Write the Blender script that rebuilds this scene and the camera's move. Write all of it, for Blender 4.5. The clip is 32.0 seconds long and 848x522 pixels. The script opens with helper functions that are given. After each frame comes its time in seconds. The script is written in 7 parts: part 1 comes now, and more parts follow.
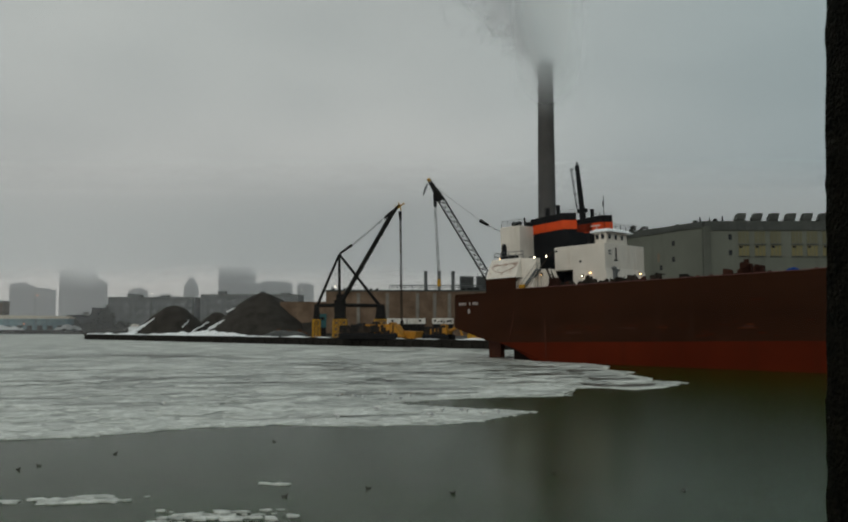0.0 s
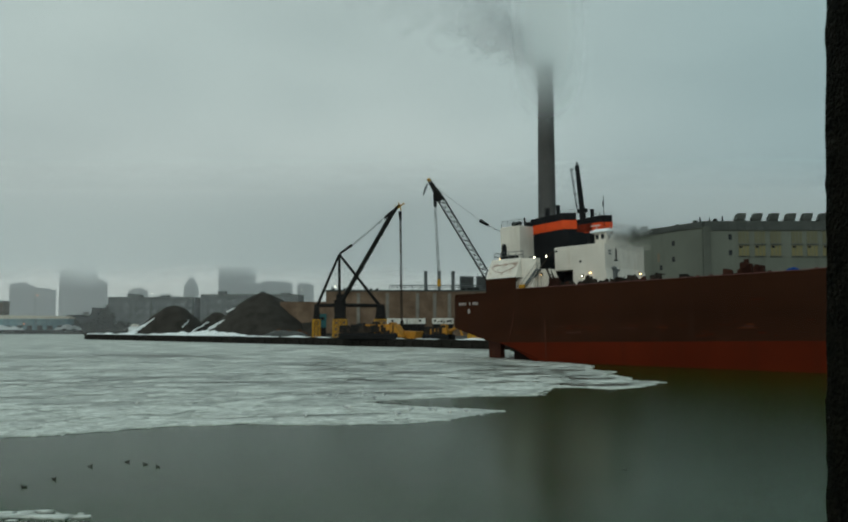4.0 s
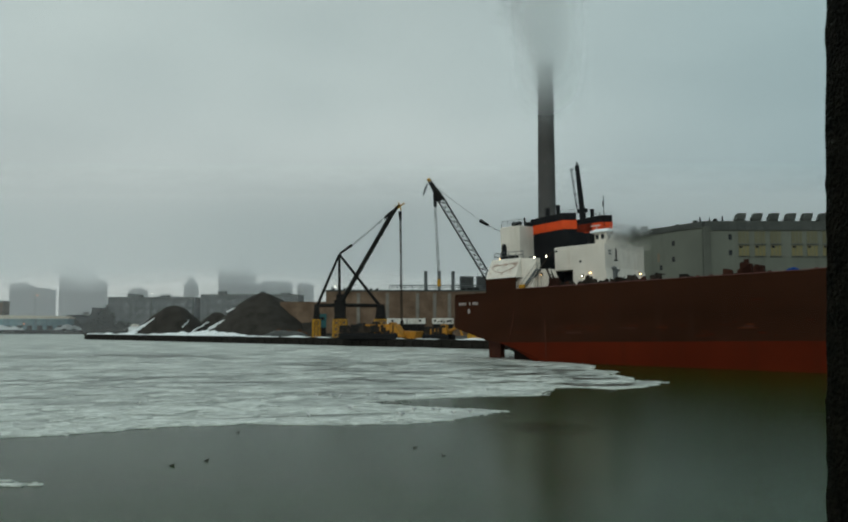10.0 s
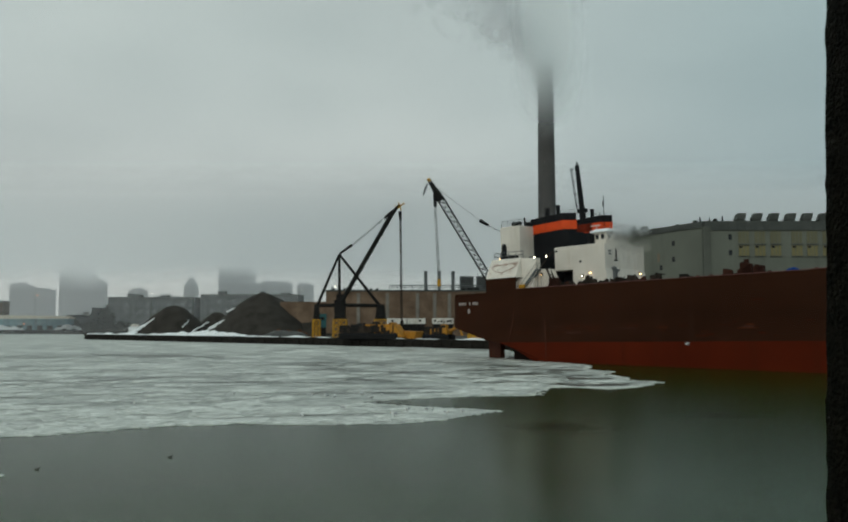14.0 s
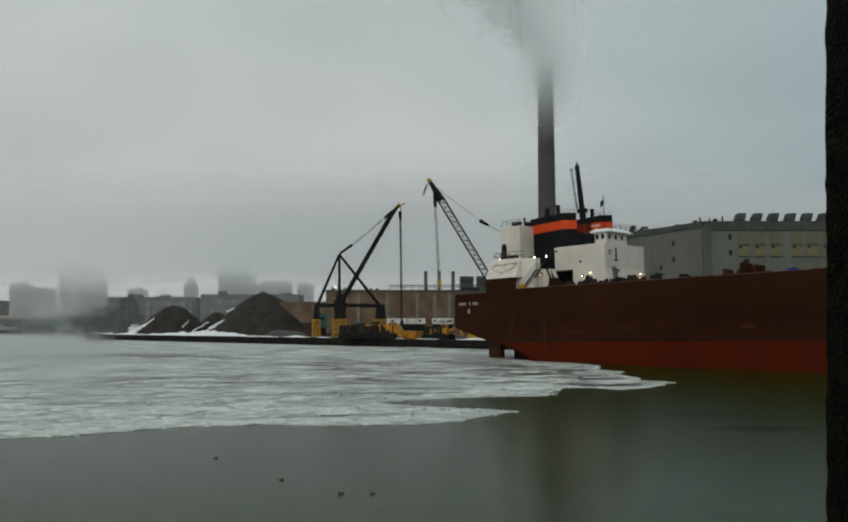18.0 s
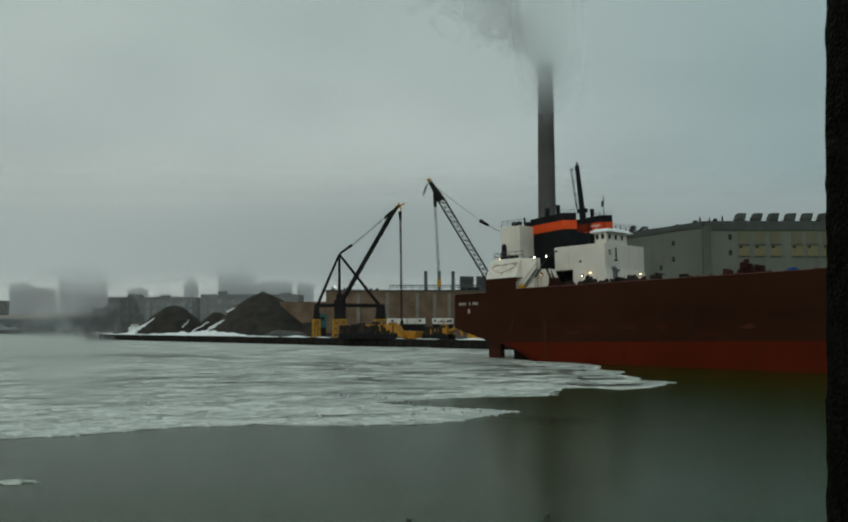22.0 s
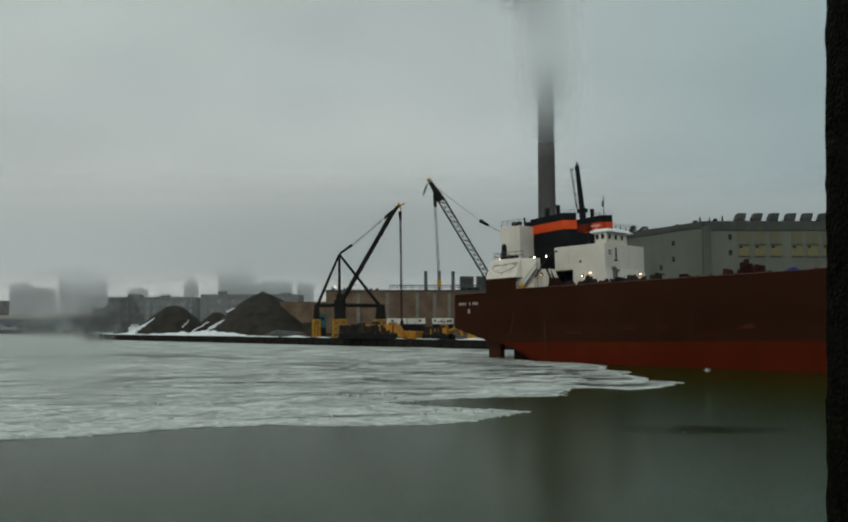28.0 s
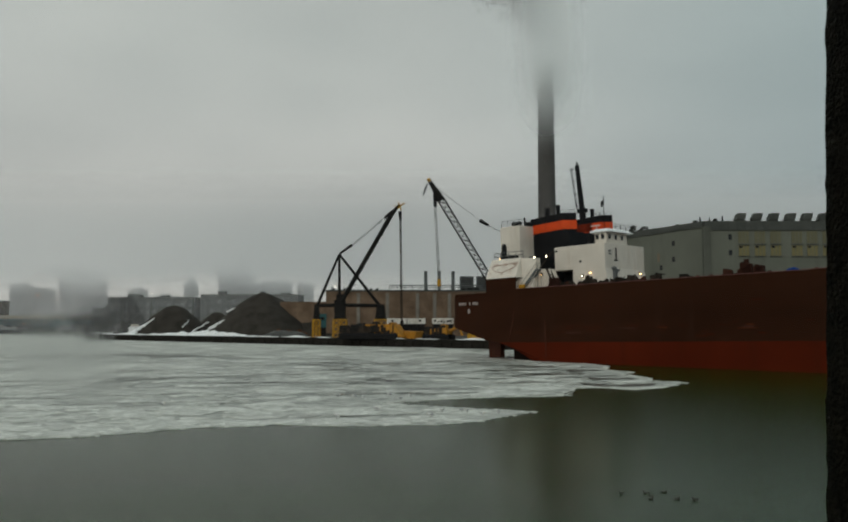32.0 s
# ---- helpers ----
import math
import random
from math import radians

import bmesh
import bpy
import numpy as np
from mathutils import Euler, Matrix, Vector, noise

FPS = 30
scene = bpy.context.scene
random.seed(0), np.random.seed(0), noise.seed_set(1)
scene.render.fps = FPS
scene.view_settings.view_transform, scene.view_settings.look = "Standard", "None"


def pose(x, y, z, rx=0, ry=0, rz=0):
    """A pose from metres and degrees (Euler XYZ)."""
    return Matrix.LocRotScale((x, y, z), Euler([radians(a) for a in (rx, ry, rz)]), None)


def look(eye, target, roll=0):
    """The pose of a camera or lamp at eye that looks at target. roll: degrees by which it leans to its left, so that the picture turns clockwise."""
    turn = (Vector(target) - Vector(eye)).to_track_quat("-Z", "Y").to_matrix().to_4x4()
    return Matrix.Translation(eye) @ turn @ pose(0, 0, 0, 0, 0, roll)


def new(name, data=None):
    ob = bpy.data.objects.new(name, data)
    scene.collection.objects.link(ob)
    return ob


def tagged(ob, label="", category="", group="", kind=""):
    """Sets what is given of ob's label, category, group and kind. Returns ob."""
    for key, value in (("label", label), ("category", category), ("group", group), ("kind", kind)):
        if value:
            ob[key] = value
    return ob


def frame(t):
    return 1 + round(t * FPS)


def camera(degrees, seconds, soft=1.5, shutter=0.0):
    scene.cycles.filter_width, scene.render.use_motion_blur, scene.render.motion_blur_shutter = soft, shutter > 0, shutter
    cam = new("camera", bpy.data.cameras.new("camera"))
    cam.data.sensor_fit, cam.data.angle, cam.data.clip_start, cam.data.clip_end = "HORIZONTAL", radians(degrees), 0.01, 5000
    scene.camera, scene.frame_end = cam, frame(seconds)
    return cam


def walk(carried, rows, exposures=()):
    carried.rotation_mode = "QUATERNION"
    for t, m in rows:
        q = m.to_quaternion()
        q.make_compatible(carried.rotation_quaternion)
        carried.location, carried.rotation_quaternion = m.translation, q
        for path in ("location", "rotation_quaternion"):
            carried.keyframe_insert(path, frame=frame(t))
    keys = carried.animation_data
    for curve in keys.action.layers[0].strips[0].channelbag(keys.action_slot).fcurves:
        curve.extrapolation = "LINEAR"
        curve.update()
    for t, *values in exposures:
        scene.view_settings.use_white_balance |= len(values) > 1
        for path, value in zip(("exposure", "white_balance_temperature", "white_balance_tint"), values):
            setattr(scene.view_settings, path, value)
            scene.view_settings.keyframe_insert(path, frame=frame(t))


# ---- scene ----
cam = camera(55, 32.0, soft=2.1)
EYE = (0.0, 0.0, 5.28)
VIEW = pose(*EYE, 94.518, 0, 0)
walk(cam, [(0, VIEW), (32, VIEW)], exposures=[
    (0, -0.23, 6830, 9.5), (1, -0.10, 6810, 9.0), (2, -0.05, 6830, 9.0), (3, -0.05, 6330, -3.8), (6, 0.01, 6320, -2.8), (7, 0.12, 6380, -1.5), (8, 0.17, 6430, -1.7), (9, 0.18, 6430, -1.2), (10, 0.03, 6380, 0.0), (11, 0.07, 6330, 1.2), (12, 0.11, 6380, 1.5), (13, 0.11, 6430, 2.8), (14, 0.03, 6520, 2.3), (17, 0.02, 6580, 6.5), (18, 0.00, 6640, 8.0), (19, 0.01, 6640, 8.0), (20, 0.06, 6580, 6.5), (21, -0.09, 6580, 3.5), (22, -0.18, 6460, -1.9), (23, -0.04, 6450, 1.2), (24, 0.06, 6460, -4.9), (25, 0.11, 6460, -4.9), (28, -0.10, 6580, 3.5), (29, 0.14, 6450, 1.1), (30, 0.07, 6520, 0.8), (31, -0.10, 6640, 0.5), (32, -0.10, 6910, 8.0)])

# ---- world and light ----
world = bpy.data.worlds.new("overcast_sky")
scene.world = world
world.use_nodes = True
wn, wl = world.node_tree.nodes, world.node_tree.links
wn.clear()
w_out = wn.new("ShaderNodeOutputWorld")
w_bg = wn.new("ShaderNodeBackground")
w_sky = wn.new("ShaderNodeTexSky")
w_sky.sky_type = "NISHITA"
w_sky.sun_disc = False
w_sky.sun_elevation, w_sky.sun_rotation = radians(24), radians(200)
w_coord = wn.new("ShaderNodeTexCoord")
w_map = wn.new("ShaderNodeMapping")
w_map.inputs["Scale"].default_value = (1.3, 1.3, 3.6)
w_noise = wn.new("ShaderNodeTexNoise")
w_noise.inputs["Scale"].default_value = 2.0
w_noise.inputs["Detail"].default_value = 5.0
w_noise.inputs["Roughness"].default_value = 0.45
w_ramp = wn.new("ShaderNodeValToRGB")
w_ramp.color_ramp.elements[0].position, w_ramp.color_ramp.elements[0].color = 0.34, (0.475, 0.500, 0.500, 1)
w_ramp.color_ramp.elements[1].position, w_ramp.color_ramp.elements[1].color = 0.66, (0.590, 0.608, 0.602, 1)
w_mix = wn.new("ShaderNodeMix")
w_mix.data_type = "RGBA"
w_mix.inputs["Factor"].default_value = 0.94
w_gain = wn.new("ShaderNodeVectorMath")
w_gain.operation = "SCALE"
w_gain.inputs["Scale"].default_value = 0.1
wl.new(w_coord.outputs["Generated"], w_map.inputs["Vector"])
wl.new(w_map.outputs["Vector"], w_noise.inputs["Vector"])
wl.new(w_noise.outputs["Fac"], w_ramp.inputs["Fac"])
wl.new(w_sky.outputs["Color"], w_gain.inputs[0])
wl.new(w_gain.outputs["Vector"], w_mix.inputs["A"])
wl.new(w_ramp.outputs["Color"], w_mix.inputs["B"])
w_sep = wn.new("ShaderNodeSeparateXYZ")
w_side = wn.new("ShaderNodeMapRange")
w_side.interpolation_type = "SMOOTHSTEP"
w_side.inputs["From Min"].default_value, w_side.inputs["From Max"].default_value = -0.06, 0.52
w_east = wn.new("ShaderNodeMix")
w_east.data_type = "RGBA"
w_east.blend_type = "MULTIPLY"
w_east.inputs["B"].default_value = (0.61, 0.72, 0.765, 1)
wl.new(w_coord.outputs["Generated"], w_sep.inputs["Vector"])
wl.new(w_sep.outputs["X"], w_side.inputs["Value"])
wl.new(w_side.outputs["Result"], w_east.inputs["Factor"])
wl.new(w_mix.outputs["Result"], w_east.inputs["A"])
w_low = wn.new("ShaderNodeMapRange")
w_low.interpolation_type = "SMOOTHSTEP"
for k, v in (("From Min", 0.0), ("From Max", 0.075), ("To Min", 0.88), ("To Max", 1.035)):
    w_low.inputs[k].default_value = v
w_band = wn.new("ShaderNodeVectorMath")
w_band.operation = "SCALE"
wl.new(w_sep.outputs["Z"], w_low.inputs["Value"])
wl.new(w_east.outputs["Result"], w_band.inputs[0])
wl.new(w_low.outputs["Result"], w_band.inputs["Scale"])
# warm grey towards the horizon, cooler overhead
w_warm = wn.new("ShaderNodeMapRange")
w_warm.interpolation_type = "SMOOTHSTEP"
w_warm.inputs["From Min"].default_value, w_warm.inputs["From Max"].default_value = 0.04, 0.36
w_hue = wn.new("ShaderNodeMix")
w_hue.data_type = "RGBA"
w_hue.inputs["A"].default_value, w_hue.inputs["B"].default_value = (1.035, 0.990, 1.005, 1), (0.965, 1.0, 1.015, 1)
w_tone = wn.new("ShaderNodeVectorMath")
w_tone.operation = "MULTIPLY"
wl.new(w_sep.outputs["Z"], w_warm.inputs["Value"])
wl.new(w_warm.outputs["Result"], w_hue.inputs["Factor"])
wl.new(w_band.outputs["Vector"], w_tone.inputs[0])
wl.new(w_hue.outputs["Result"], w_tone.inputs[1])
# an overcast dome is brightest overhead
w_top = wn.new("ShaderNodeMapRange")
w_top.interpolation_type = "SMOOTHSTEP"
for k, v in (("From Min", 0.42), ("From Max", 0.95), ("To Min", 1.0), ("To Max", 1.4)):
    w_top.inputs[k].default_value = v
w_dome = wn.new("ShaderNodeVectorMath")
w_dome.operation = "SCALE"
wl.new(w_sep.outputs["Z"], w_top.inputs["Value"])
wl.new(w_tone.outputs["Vector"], w_dome.inputs[0])
wl.new(w_top.outputs["Result"], w_dome.inputs["Scale"])
wl.new(w_dome.outputs["Vector"], w_bg.inputs["Color"])
wl.new(w_bg.outputs["Background"], w_out.inputs["Surface"])

sun = new("sun", bpy.data.lights.new("sun", "SUN"))
sun.data.energy, sun.data.angle, sun.data.color = 0.6, radians(25), (1.0, 0.97, 0.93)
sun.matrix_world = look((-60, -120, 90), (20, 120, 0))


# ---- materials ----
def mat(name, c1, c2, scale=1.0, rough=0.7, metal=0.0, bump=0.2, stretch=(1, 1, 1), fine=8.0, streak=None, island=0.0, obrand=0.0, contrast=0.25, spec=0.3, grit=0.35):
    """Two-scale mottled surface: c1 to c2 over broad patches, fine grain over it; streak adds vertical runs of that colour."""
    m = bpy.data.materials.new(name)
    m.use_nodes = True
    n, l = m.node_tree.nodes, m.node_tree.links
    b = n["Principled BSDF"]
    b.inputs["Roughness"].default_value, b.inputs["Metallic"].default_value = rough, metal
    b.inputs["Specular IOR Level"].default_value = spec
    co, mp = n.new("ShaderNodeTexCoord"), n.new("ShaderNodeMapping")
    mp.inputs["Scale"].default_value = stretch
    l.new(co.outputs["Object"], mp.inputs["Vector"])
    broad, grain = n.new("ShaderNodeTexNoise"), n.new("ShaderNodeTexNoise")
    for t, s, d in ((broad, scale, 5.0), (grain, scale * fine, 3.0)):
        t.inputs["Scale"].default_value, t.inputs["Detail"].default_value = s, d
        l.new(mp.outputs["Vector"], t.inputs["Vector"])
    ramp = n.new("ShaderNodeValToRGB")
    ramp.color_ramp.elements[0].position, ramp.color_ramp.elements[0].color = 0.5 - contrast, (*c1, 1)
    ramp.color_ramp.elements[1].position, ramp.color_ramp.elements[1].color = 0.5 + contrast, (*c2, 1)
    add = n.new("ShaderNodeMath")
    add.operation = "MULTIPLY_ADD"
    add.inputs[1].default_value = grit
    sub = n.new("ShaderNodeMath")
    sub.operation = "SUBTRACT"
    sub.inputs[1].default_value = grit / 2
    l.new(grain.outputs["Fac"], add.inputs[0])
    l.new(broad.outputs["Fac"], add.inputs[2])
    l.new(add.outputs["Value"], sub.inputs[0])
    fac = sub.outputs["Value"]
    if island or obrand:
        src = n.new("ShaderNodeNewGeometry").outputs["Random Per Island"] if island else n.new("ShaderNodeObjectInfo").outputs["Random"]
        ad2 = n.new("ShaderNodeMath")
        ad2.operation = "MULTIPLY_ADD"
        ad2.inputs[1].default_value = island or obrand
        l.new(src, ad2.inputs[0])
        l.new(fac, ad2.inputs[2])
        ad3 = n.new("ShaderNodeMath")
        ad3.operation = "SUBTRACT"
        ad3.inputs[1].default_value = (island or obrand) / 2
        l.new(ad2.outputs["Value"], ad3.inputs[0])
        fac = ad3.outputs["Value"]
    l.new(fac, ramp.inputs["Fac"])
    col = ramp.outputs["Color"]
    if streak:
        mp2, sn, sr, mx = n.new("ShaderNodeMapping"), n.new("ShaderNodeTexNoise"), n.new("ShaderNodeValToRGB"), n.new("ShaderNodeMix")
        mp2.inputs["Scale"].default_value = (1.4, 1.4, 0.12)
        sn.inputs["Scale"].default_value, sn.inputs["Detail"].default_value = scale * 4, 4.0
        sr.color_ramp.elements[0].position, sr.color_ramp.elements[1].position = 0.52, 0.80
        mx.data_type = "RGBA"
        mx.inputs["B"].default_value = (*streak, 1)
        l.new(co.outputs["Object"], mp2.inputs["Vector"])
        l.new(mp2.outputs["Vector"], sn.inputs["Vector"])
        l.new(sn.outputs["Fac"], sr.inputs["Fac"])
        l.new(sr.outputs["Color"], mx.inputs["Factor"])
        l.new(col, mx.inputs["A"])
        col = mx.outputs["Result"]
    l.new(col, b.inputs["Base Color"])
    if bump:
        bp = n.new("ShaderNodeBump")
        bp.inputs["Strength"].default_value, bp.inputs["Distance"].default_value = bump, 0.05
        l.new(grain.outputs["Fac"], bp.inputs["Height"])
        l.new(bp.outputs["Normal"], b.inputs["Normal"])
    return m


def glow(name, color, power):
    m = bpy.data.materials.new(name)
    m.use_nodes = True
    b = m.node_tree.nodes["Principled BSDF"]
    b.inputs["Base Color"].default_value = (*color, 1)
    b.inputs["Emission Color"].default_value, b.inputs["Emission Strength"].default_value = (*color, 1), power
    return m


def vapour(name, tint, low, high, z0, z1, scale, amount, round_x=0.0, round_z=0.0, top=None, fray=1.2, least=0.0):
    """Thin veil of droplets: density goes from low at height z0 to high at z1, broken by noise; with round_x and round_z it thins
    out towards the rim of an ellipse of those half-widths."""
    m = bpy.data.materials.new(name)
    m.use_nodes = True
    n, l = m.node_tree.nodes, m.node_tree.links
    n.clear()
    out = n.new("ShaderNodeOutputMaterial")
    co, sep = n.new("ShaderNodeTexCoord"), n.new("ShaderNodeSeparateXYZ")
    l.new(co.outputs["Object"], sep.inputs["Vector"])
    hr = n.new("ShaderNodeMapRange")
    hr.interpolation_type = "SMOOTHSTEP"
    for k, v in (("From Min", z0), ("From Max", z1), ("To Min", low), ("To Max", high)):
        hr.inputs[k].default_value = v
    tex = n.new("ShaderNodeTexNoise")
    tex.inputs["Scale"].default_value, tex.inputs["Detail"].default_value = scale, 5.0
    l.new(co.outputs["Object"], tex.inputs["Vector"])
    wob = n.new("ShaderNodeMath")
    wob.operation = "MULTIPLY_ADD"
    wob.inputs[1].default_value = amount
    l.new(tex.outputs["Fac"], wob.inputs[0])
    l.new(sep.outputs["Z"], wob.inputs[2])
    l.new(wob.outputs["Value"], hr.inputs["Value"])
    dens = hr.outputs["Result"]
    if round_x:
        mp = n.new("ShaderNodeMapping")
        mp.inputs["Scale"].default_value = (1 / round_x, 0, 1 / round_z)
        l.new(co.outputs["Object"], mp.inputs["Vector"])
        ln = n.new("ShaderNodeVectorMath")
        ln.operation = "LENGTH"
        l.new(mp.outputs["Vector"], ln.inputs[0])
        t2 = n.new("ShaderNodeMath")
        t2.operation = "MULTIPLY_ADD"
        t2.inputs[1].default_value = fray
        l.new(tex.outputs["Fac"], t2.inputs[0])
        l.new(ln.outputs["Value"], t2.inputs[2])
        fr = n.new("ShaderNodeMapRange")
        fr.interpolation_type = "SMOOTHSTEP"
        for k, v in (("From Min", 0.75 + 0.5 * fray), ("From Max", 0.1 + 0.5 * fray), ("To Min", 0.0), ("To Max", 1.0)):
            fr.inputs[k].default_value = v
        l.new(t2.outputs["Value"], fr.inputs["Value"])
        mu = n.new("ShaderNodeMath")
        mu.operation = "MULTIPLY"
        l.new(dens, mu.inputs[0])
        l.new(fr.outputs["Result"], mu.inputs[1])
        dens = mu.outputs["Value"]
    if top:
        tf = n.new("ShaderNodeMapRange")
        tf.interpolation_type = "SMOOTHSTEP"
        for k, v in (("From Min", top[0]), ("From Max", top[1]), ("To Min", 1.0), ("To Max", 0.0)):
            tf.inputs[k].default_value = v
        l.new(sep.outputs["Z"], tf.inputs["Value"])
        mt = n.new("ShaderNodeMath")
        mt.operation = "MULTIPLY"
        l.new(dens, mt.inputs[0])
        l.new(tf.outputs["Result"], mt.inputs[1])
        dens = mt.outputs["Value"]
    if least:
        lo = n.new("ShaderNodeMath")
        lo.operation = "MAXIMUM"
        lo.inputs[1].default_value = least
        l.new(dens, lo.inputs[0])
        dens = lo.outputs["Value"]
    df, tl, sm, tr, mx = (n.new("ShaderNode" + k) for k in ("BsdfDiffuse", "BsdfTranslucent", "AddShader", "BsdfTransparent", "MixShader"))
    df.inputs["Color"].default_value = tl.inputs["Color"].default_value = (*tint, 1)
    # droplets scatter evenly: both faces gather the sky's light from above
    for sh, up in ((df, 1.0), (tl, -1.0)):
        nv = n.new("ShaderNodeCombineXYZ")
        nv.inputs["Z"].default_value = up
        l.new(nv.outputs["Vector"], sh.inputs["Normal"])
    l.new(df.outputs["BSDF"], sm.inputs[0])
    l.new(tl.outputs["BSDF"], sm.inputs[1])
    l.new(dens, mx.inputs["Fac"])
    l.new(tr.outputs["BSDF"], mx.inputs[1])
    l.new(sm.outputs["Shader"], mx.inputs[2])
    l.new(mx.outputs["Shader"], out.inputs["Surface"])
    return m


def water_mat():
    m = mat("harbour_water", (0.0060, 0.0220, 0.0024), (0.0088, 0.0285, 0.0038), 0.05, 0.21, bump=0, spec=0.14)
    n, l = m.node_tree.nodes, m.node_tree.links
    b = n["Principled BSDF"]
    b.inputs["IOR"].default_value = 1.33
    b.inputs["Specular Tint"].default_value = (0.85, 1.0, 0.66, 1)
    co, mp = n.new("ShaderNodeTexCoord"), n.new("ShaderNodeMapping")
    mp.inputs["Scale"].default_value = (1, 1.8, 1)
    w1, w2, add, bp = n.new("ShaderNodeTexNoise"), n.new("ShaderNodeTexNoise"), n.new("ShaderNodeMath"), n.new("ShaderNodeBump")
    w1.inputs["Scale"].default_value, w2.inputs["Scale"].default_value = 0.35, 2.2
    l.new(co.outputs["Object"], mp.inputs["Vector"])
    l.new(mp.outputs["Vector"], w1.inputs["Vector"])
    l.new(mp.outputs["Vector"], w2.inputs["Vector"])
    add.operation = "MULTIPLY_ADD"
    add.inputs[1].default_value = 0.18
    l.new(w2.outputs["Fac"], add.inputs[0])
    l.new(w1.outputs["Fac"], add.inputs[2])
    bp.inputs["Strength"].default_value, bp.inputs["Distance"].default_value = 0.12, 0.06
    l.new(add.outputs["Value"], bp.inputs["Height"])
    l.new(bp.outputs["Normal"], b.inputs["Normal"])
    return m


WATER = water_mat()
ICE = mat("brash_ice", (0.37, 0.385, 0.355), (0.74, 0.755, 0.71), 0.34, 0.6, bump=0.6, fine=5, island=0.25, contrast=0.27, grit=1.5, stretch=(0.8, 1, 1))
ICE_PIECE = mat("ice_floe", (0.38, 0.395, 0.365), (0.73, 0.745, 0.70), 0.5, 0.6, bump=0.6, fine=5, obrand=0.22, contrast=0.27, grit=1.5, stretch=(0.8, 1, 1))
SLUSH = mat("slush", (0.215, 0.228, 0.205), (0.55, 0.565, 0.53), 0.26, 0.5, bump=0.4, fine=6, contrast=0.24, grit=1.5, stretch=(0.7, 1, 1))
SNOW = mat("snow", (0.70, 0.73, 0.75), (0.90, 0.91, 0.92), 0.6, 0.8, bump=0.5)
LAND = mat("wet_ground", (0.025, 0.024, 0.022), (0.10, 0.098, 0.095), 0.08, 0.8, bump=0.6, fine=14, spec=0.15)
TIMBER = mat("wet_timber", (0.010, 0.0095, 0.008), (0.034, 0.031, 0.027), 0.8, 0.8, bump=0.6, stretch=(0.4, 0.4, 2), spec=0.1)
COAL = mat("coal", (0.020, 0.018, 0.0155), (0.055, 0.049, 0.042), 0.35, 0.85, bump=1.0, fine=10, spec=0.1)
HULL = mat("hull_brown_paint", (0.0235, 0.0090, 0.0046), (0.0405, 0.0152, 0.0078), 0.16, 0.7, bump=0.15, streak=(0.034, 0.0150, 0.0092), fine=14, stretch=(0.35, 1, 1.6), spec=0.03)
BOOT = mat("bottom_red_paint", (0.060, 0.0092, 0.0034), (0.096, 0.0138, 0.0048), 0.10, 0.7, bump=0.15, streak=(0.058, 0.0105, 0.004), fine=14, spec=0.03)
RUDDER = mat("rusty_rudder_paint", (0.055, 0.019, 0.012), (0.085, 0.030, 0.019), 0.5, 0.65, streak=(0.10, 0.045, 0.028), spec=0.08)
# near-black, the shade beneath the stern put into colour
UNDER_SHADE = mat("shaded_underside", (0.006, 0.005, 0.0045), (0.018, 0.012, 0.010), 0.5, 0.8, spec=0.05)
WHITE = mat("ship_white_paint", (0.57, 0.53, 0.47), (0.735, 0.685, 0.615), 0.35, 0.5, bump=0.08, streak=(0.52, 0.45, 0.37), fine=10, spec=0.2)
BLACK = mat("black_paint", (0.006, 0.0065, 0.008), (0.015, 0.0155, 0.017), 0.5, 0.55, bump=0.1, spec=0.08)
ORANGE = mat("orange_paint", (0.60, 0.062, 0.014), (0.74, 0.090, 0.021), 0.4, 0.55, bump=0.08, streak=(0.45, 0.055, 0.018), spec=0.12)
STEEL = mat("dark_steel", (0.008, 0.008, 0.0078), (0.022, 0.021, 0.020), 1.2, 0.7, 0.0, bump=0.2, spec=0.06)
GREYSTEEL = mat("grey_steel", (0.075, 0.082, 0.084), (0.13, 0.138, 0.14), 0.8, 0.6, 0.0, spec=0.2)
CABLE = mat("wire_rope", (0.16, 0.165, 0.165), (0.28, 0.285, 0.285), 2.0, 0.6, 0.2)
YELLOW = mat("yellow_paint", (0.36, 0.185, 0.012), (0.54, 0.285, 0.022), 0.7, 0.55, bump=0.15, streak=(0.12, 0.07, 0.025), spec=0.2)
RUST = mat("rusty_red_gear", (0.028, 0.012, 0.0085), (0.068, 0.026, 0.017), 1.0, 0.8, bump=0.4, spec=0.08, obrand=0.4)
GLASS_DARK = mat("dark_window_glass", (0.010, 0.012, 0.014), (0.025, 0.028, 0.030), 0.5, 0.1, bump=0)
BRICK = mat("brown_brick", (0.104, 0.071, 0.049), (0.210, 0.149, 0.105), 0.22, 0.9, bump=0.6, fine=22, contrast=0.2, spec=0.08, grit=0.7)
PILASTER = mat("weathered_pilaster", (0.16, 0.148, 0.13), (0.24, 0.225, 0.195), 0.5, 0.85, spec=0.1)
CONTAINER = mat("dirty_white_container", (0.58, 0.565, 0.52), (0.74, 0.72, 0.67), 0.4, 0.7, streak=(0.18, 0.15, 0.12), spec=0.2)
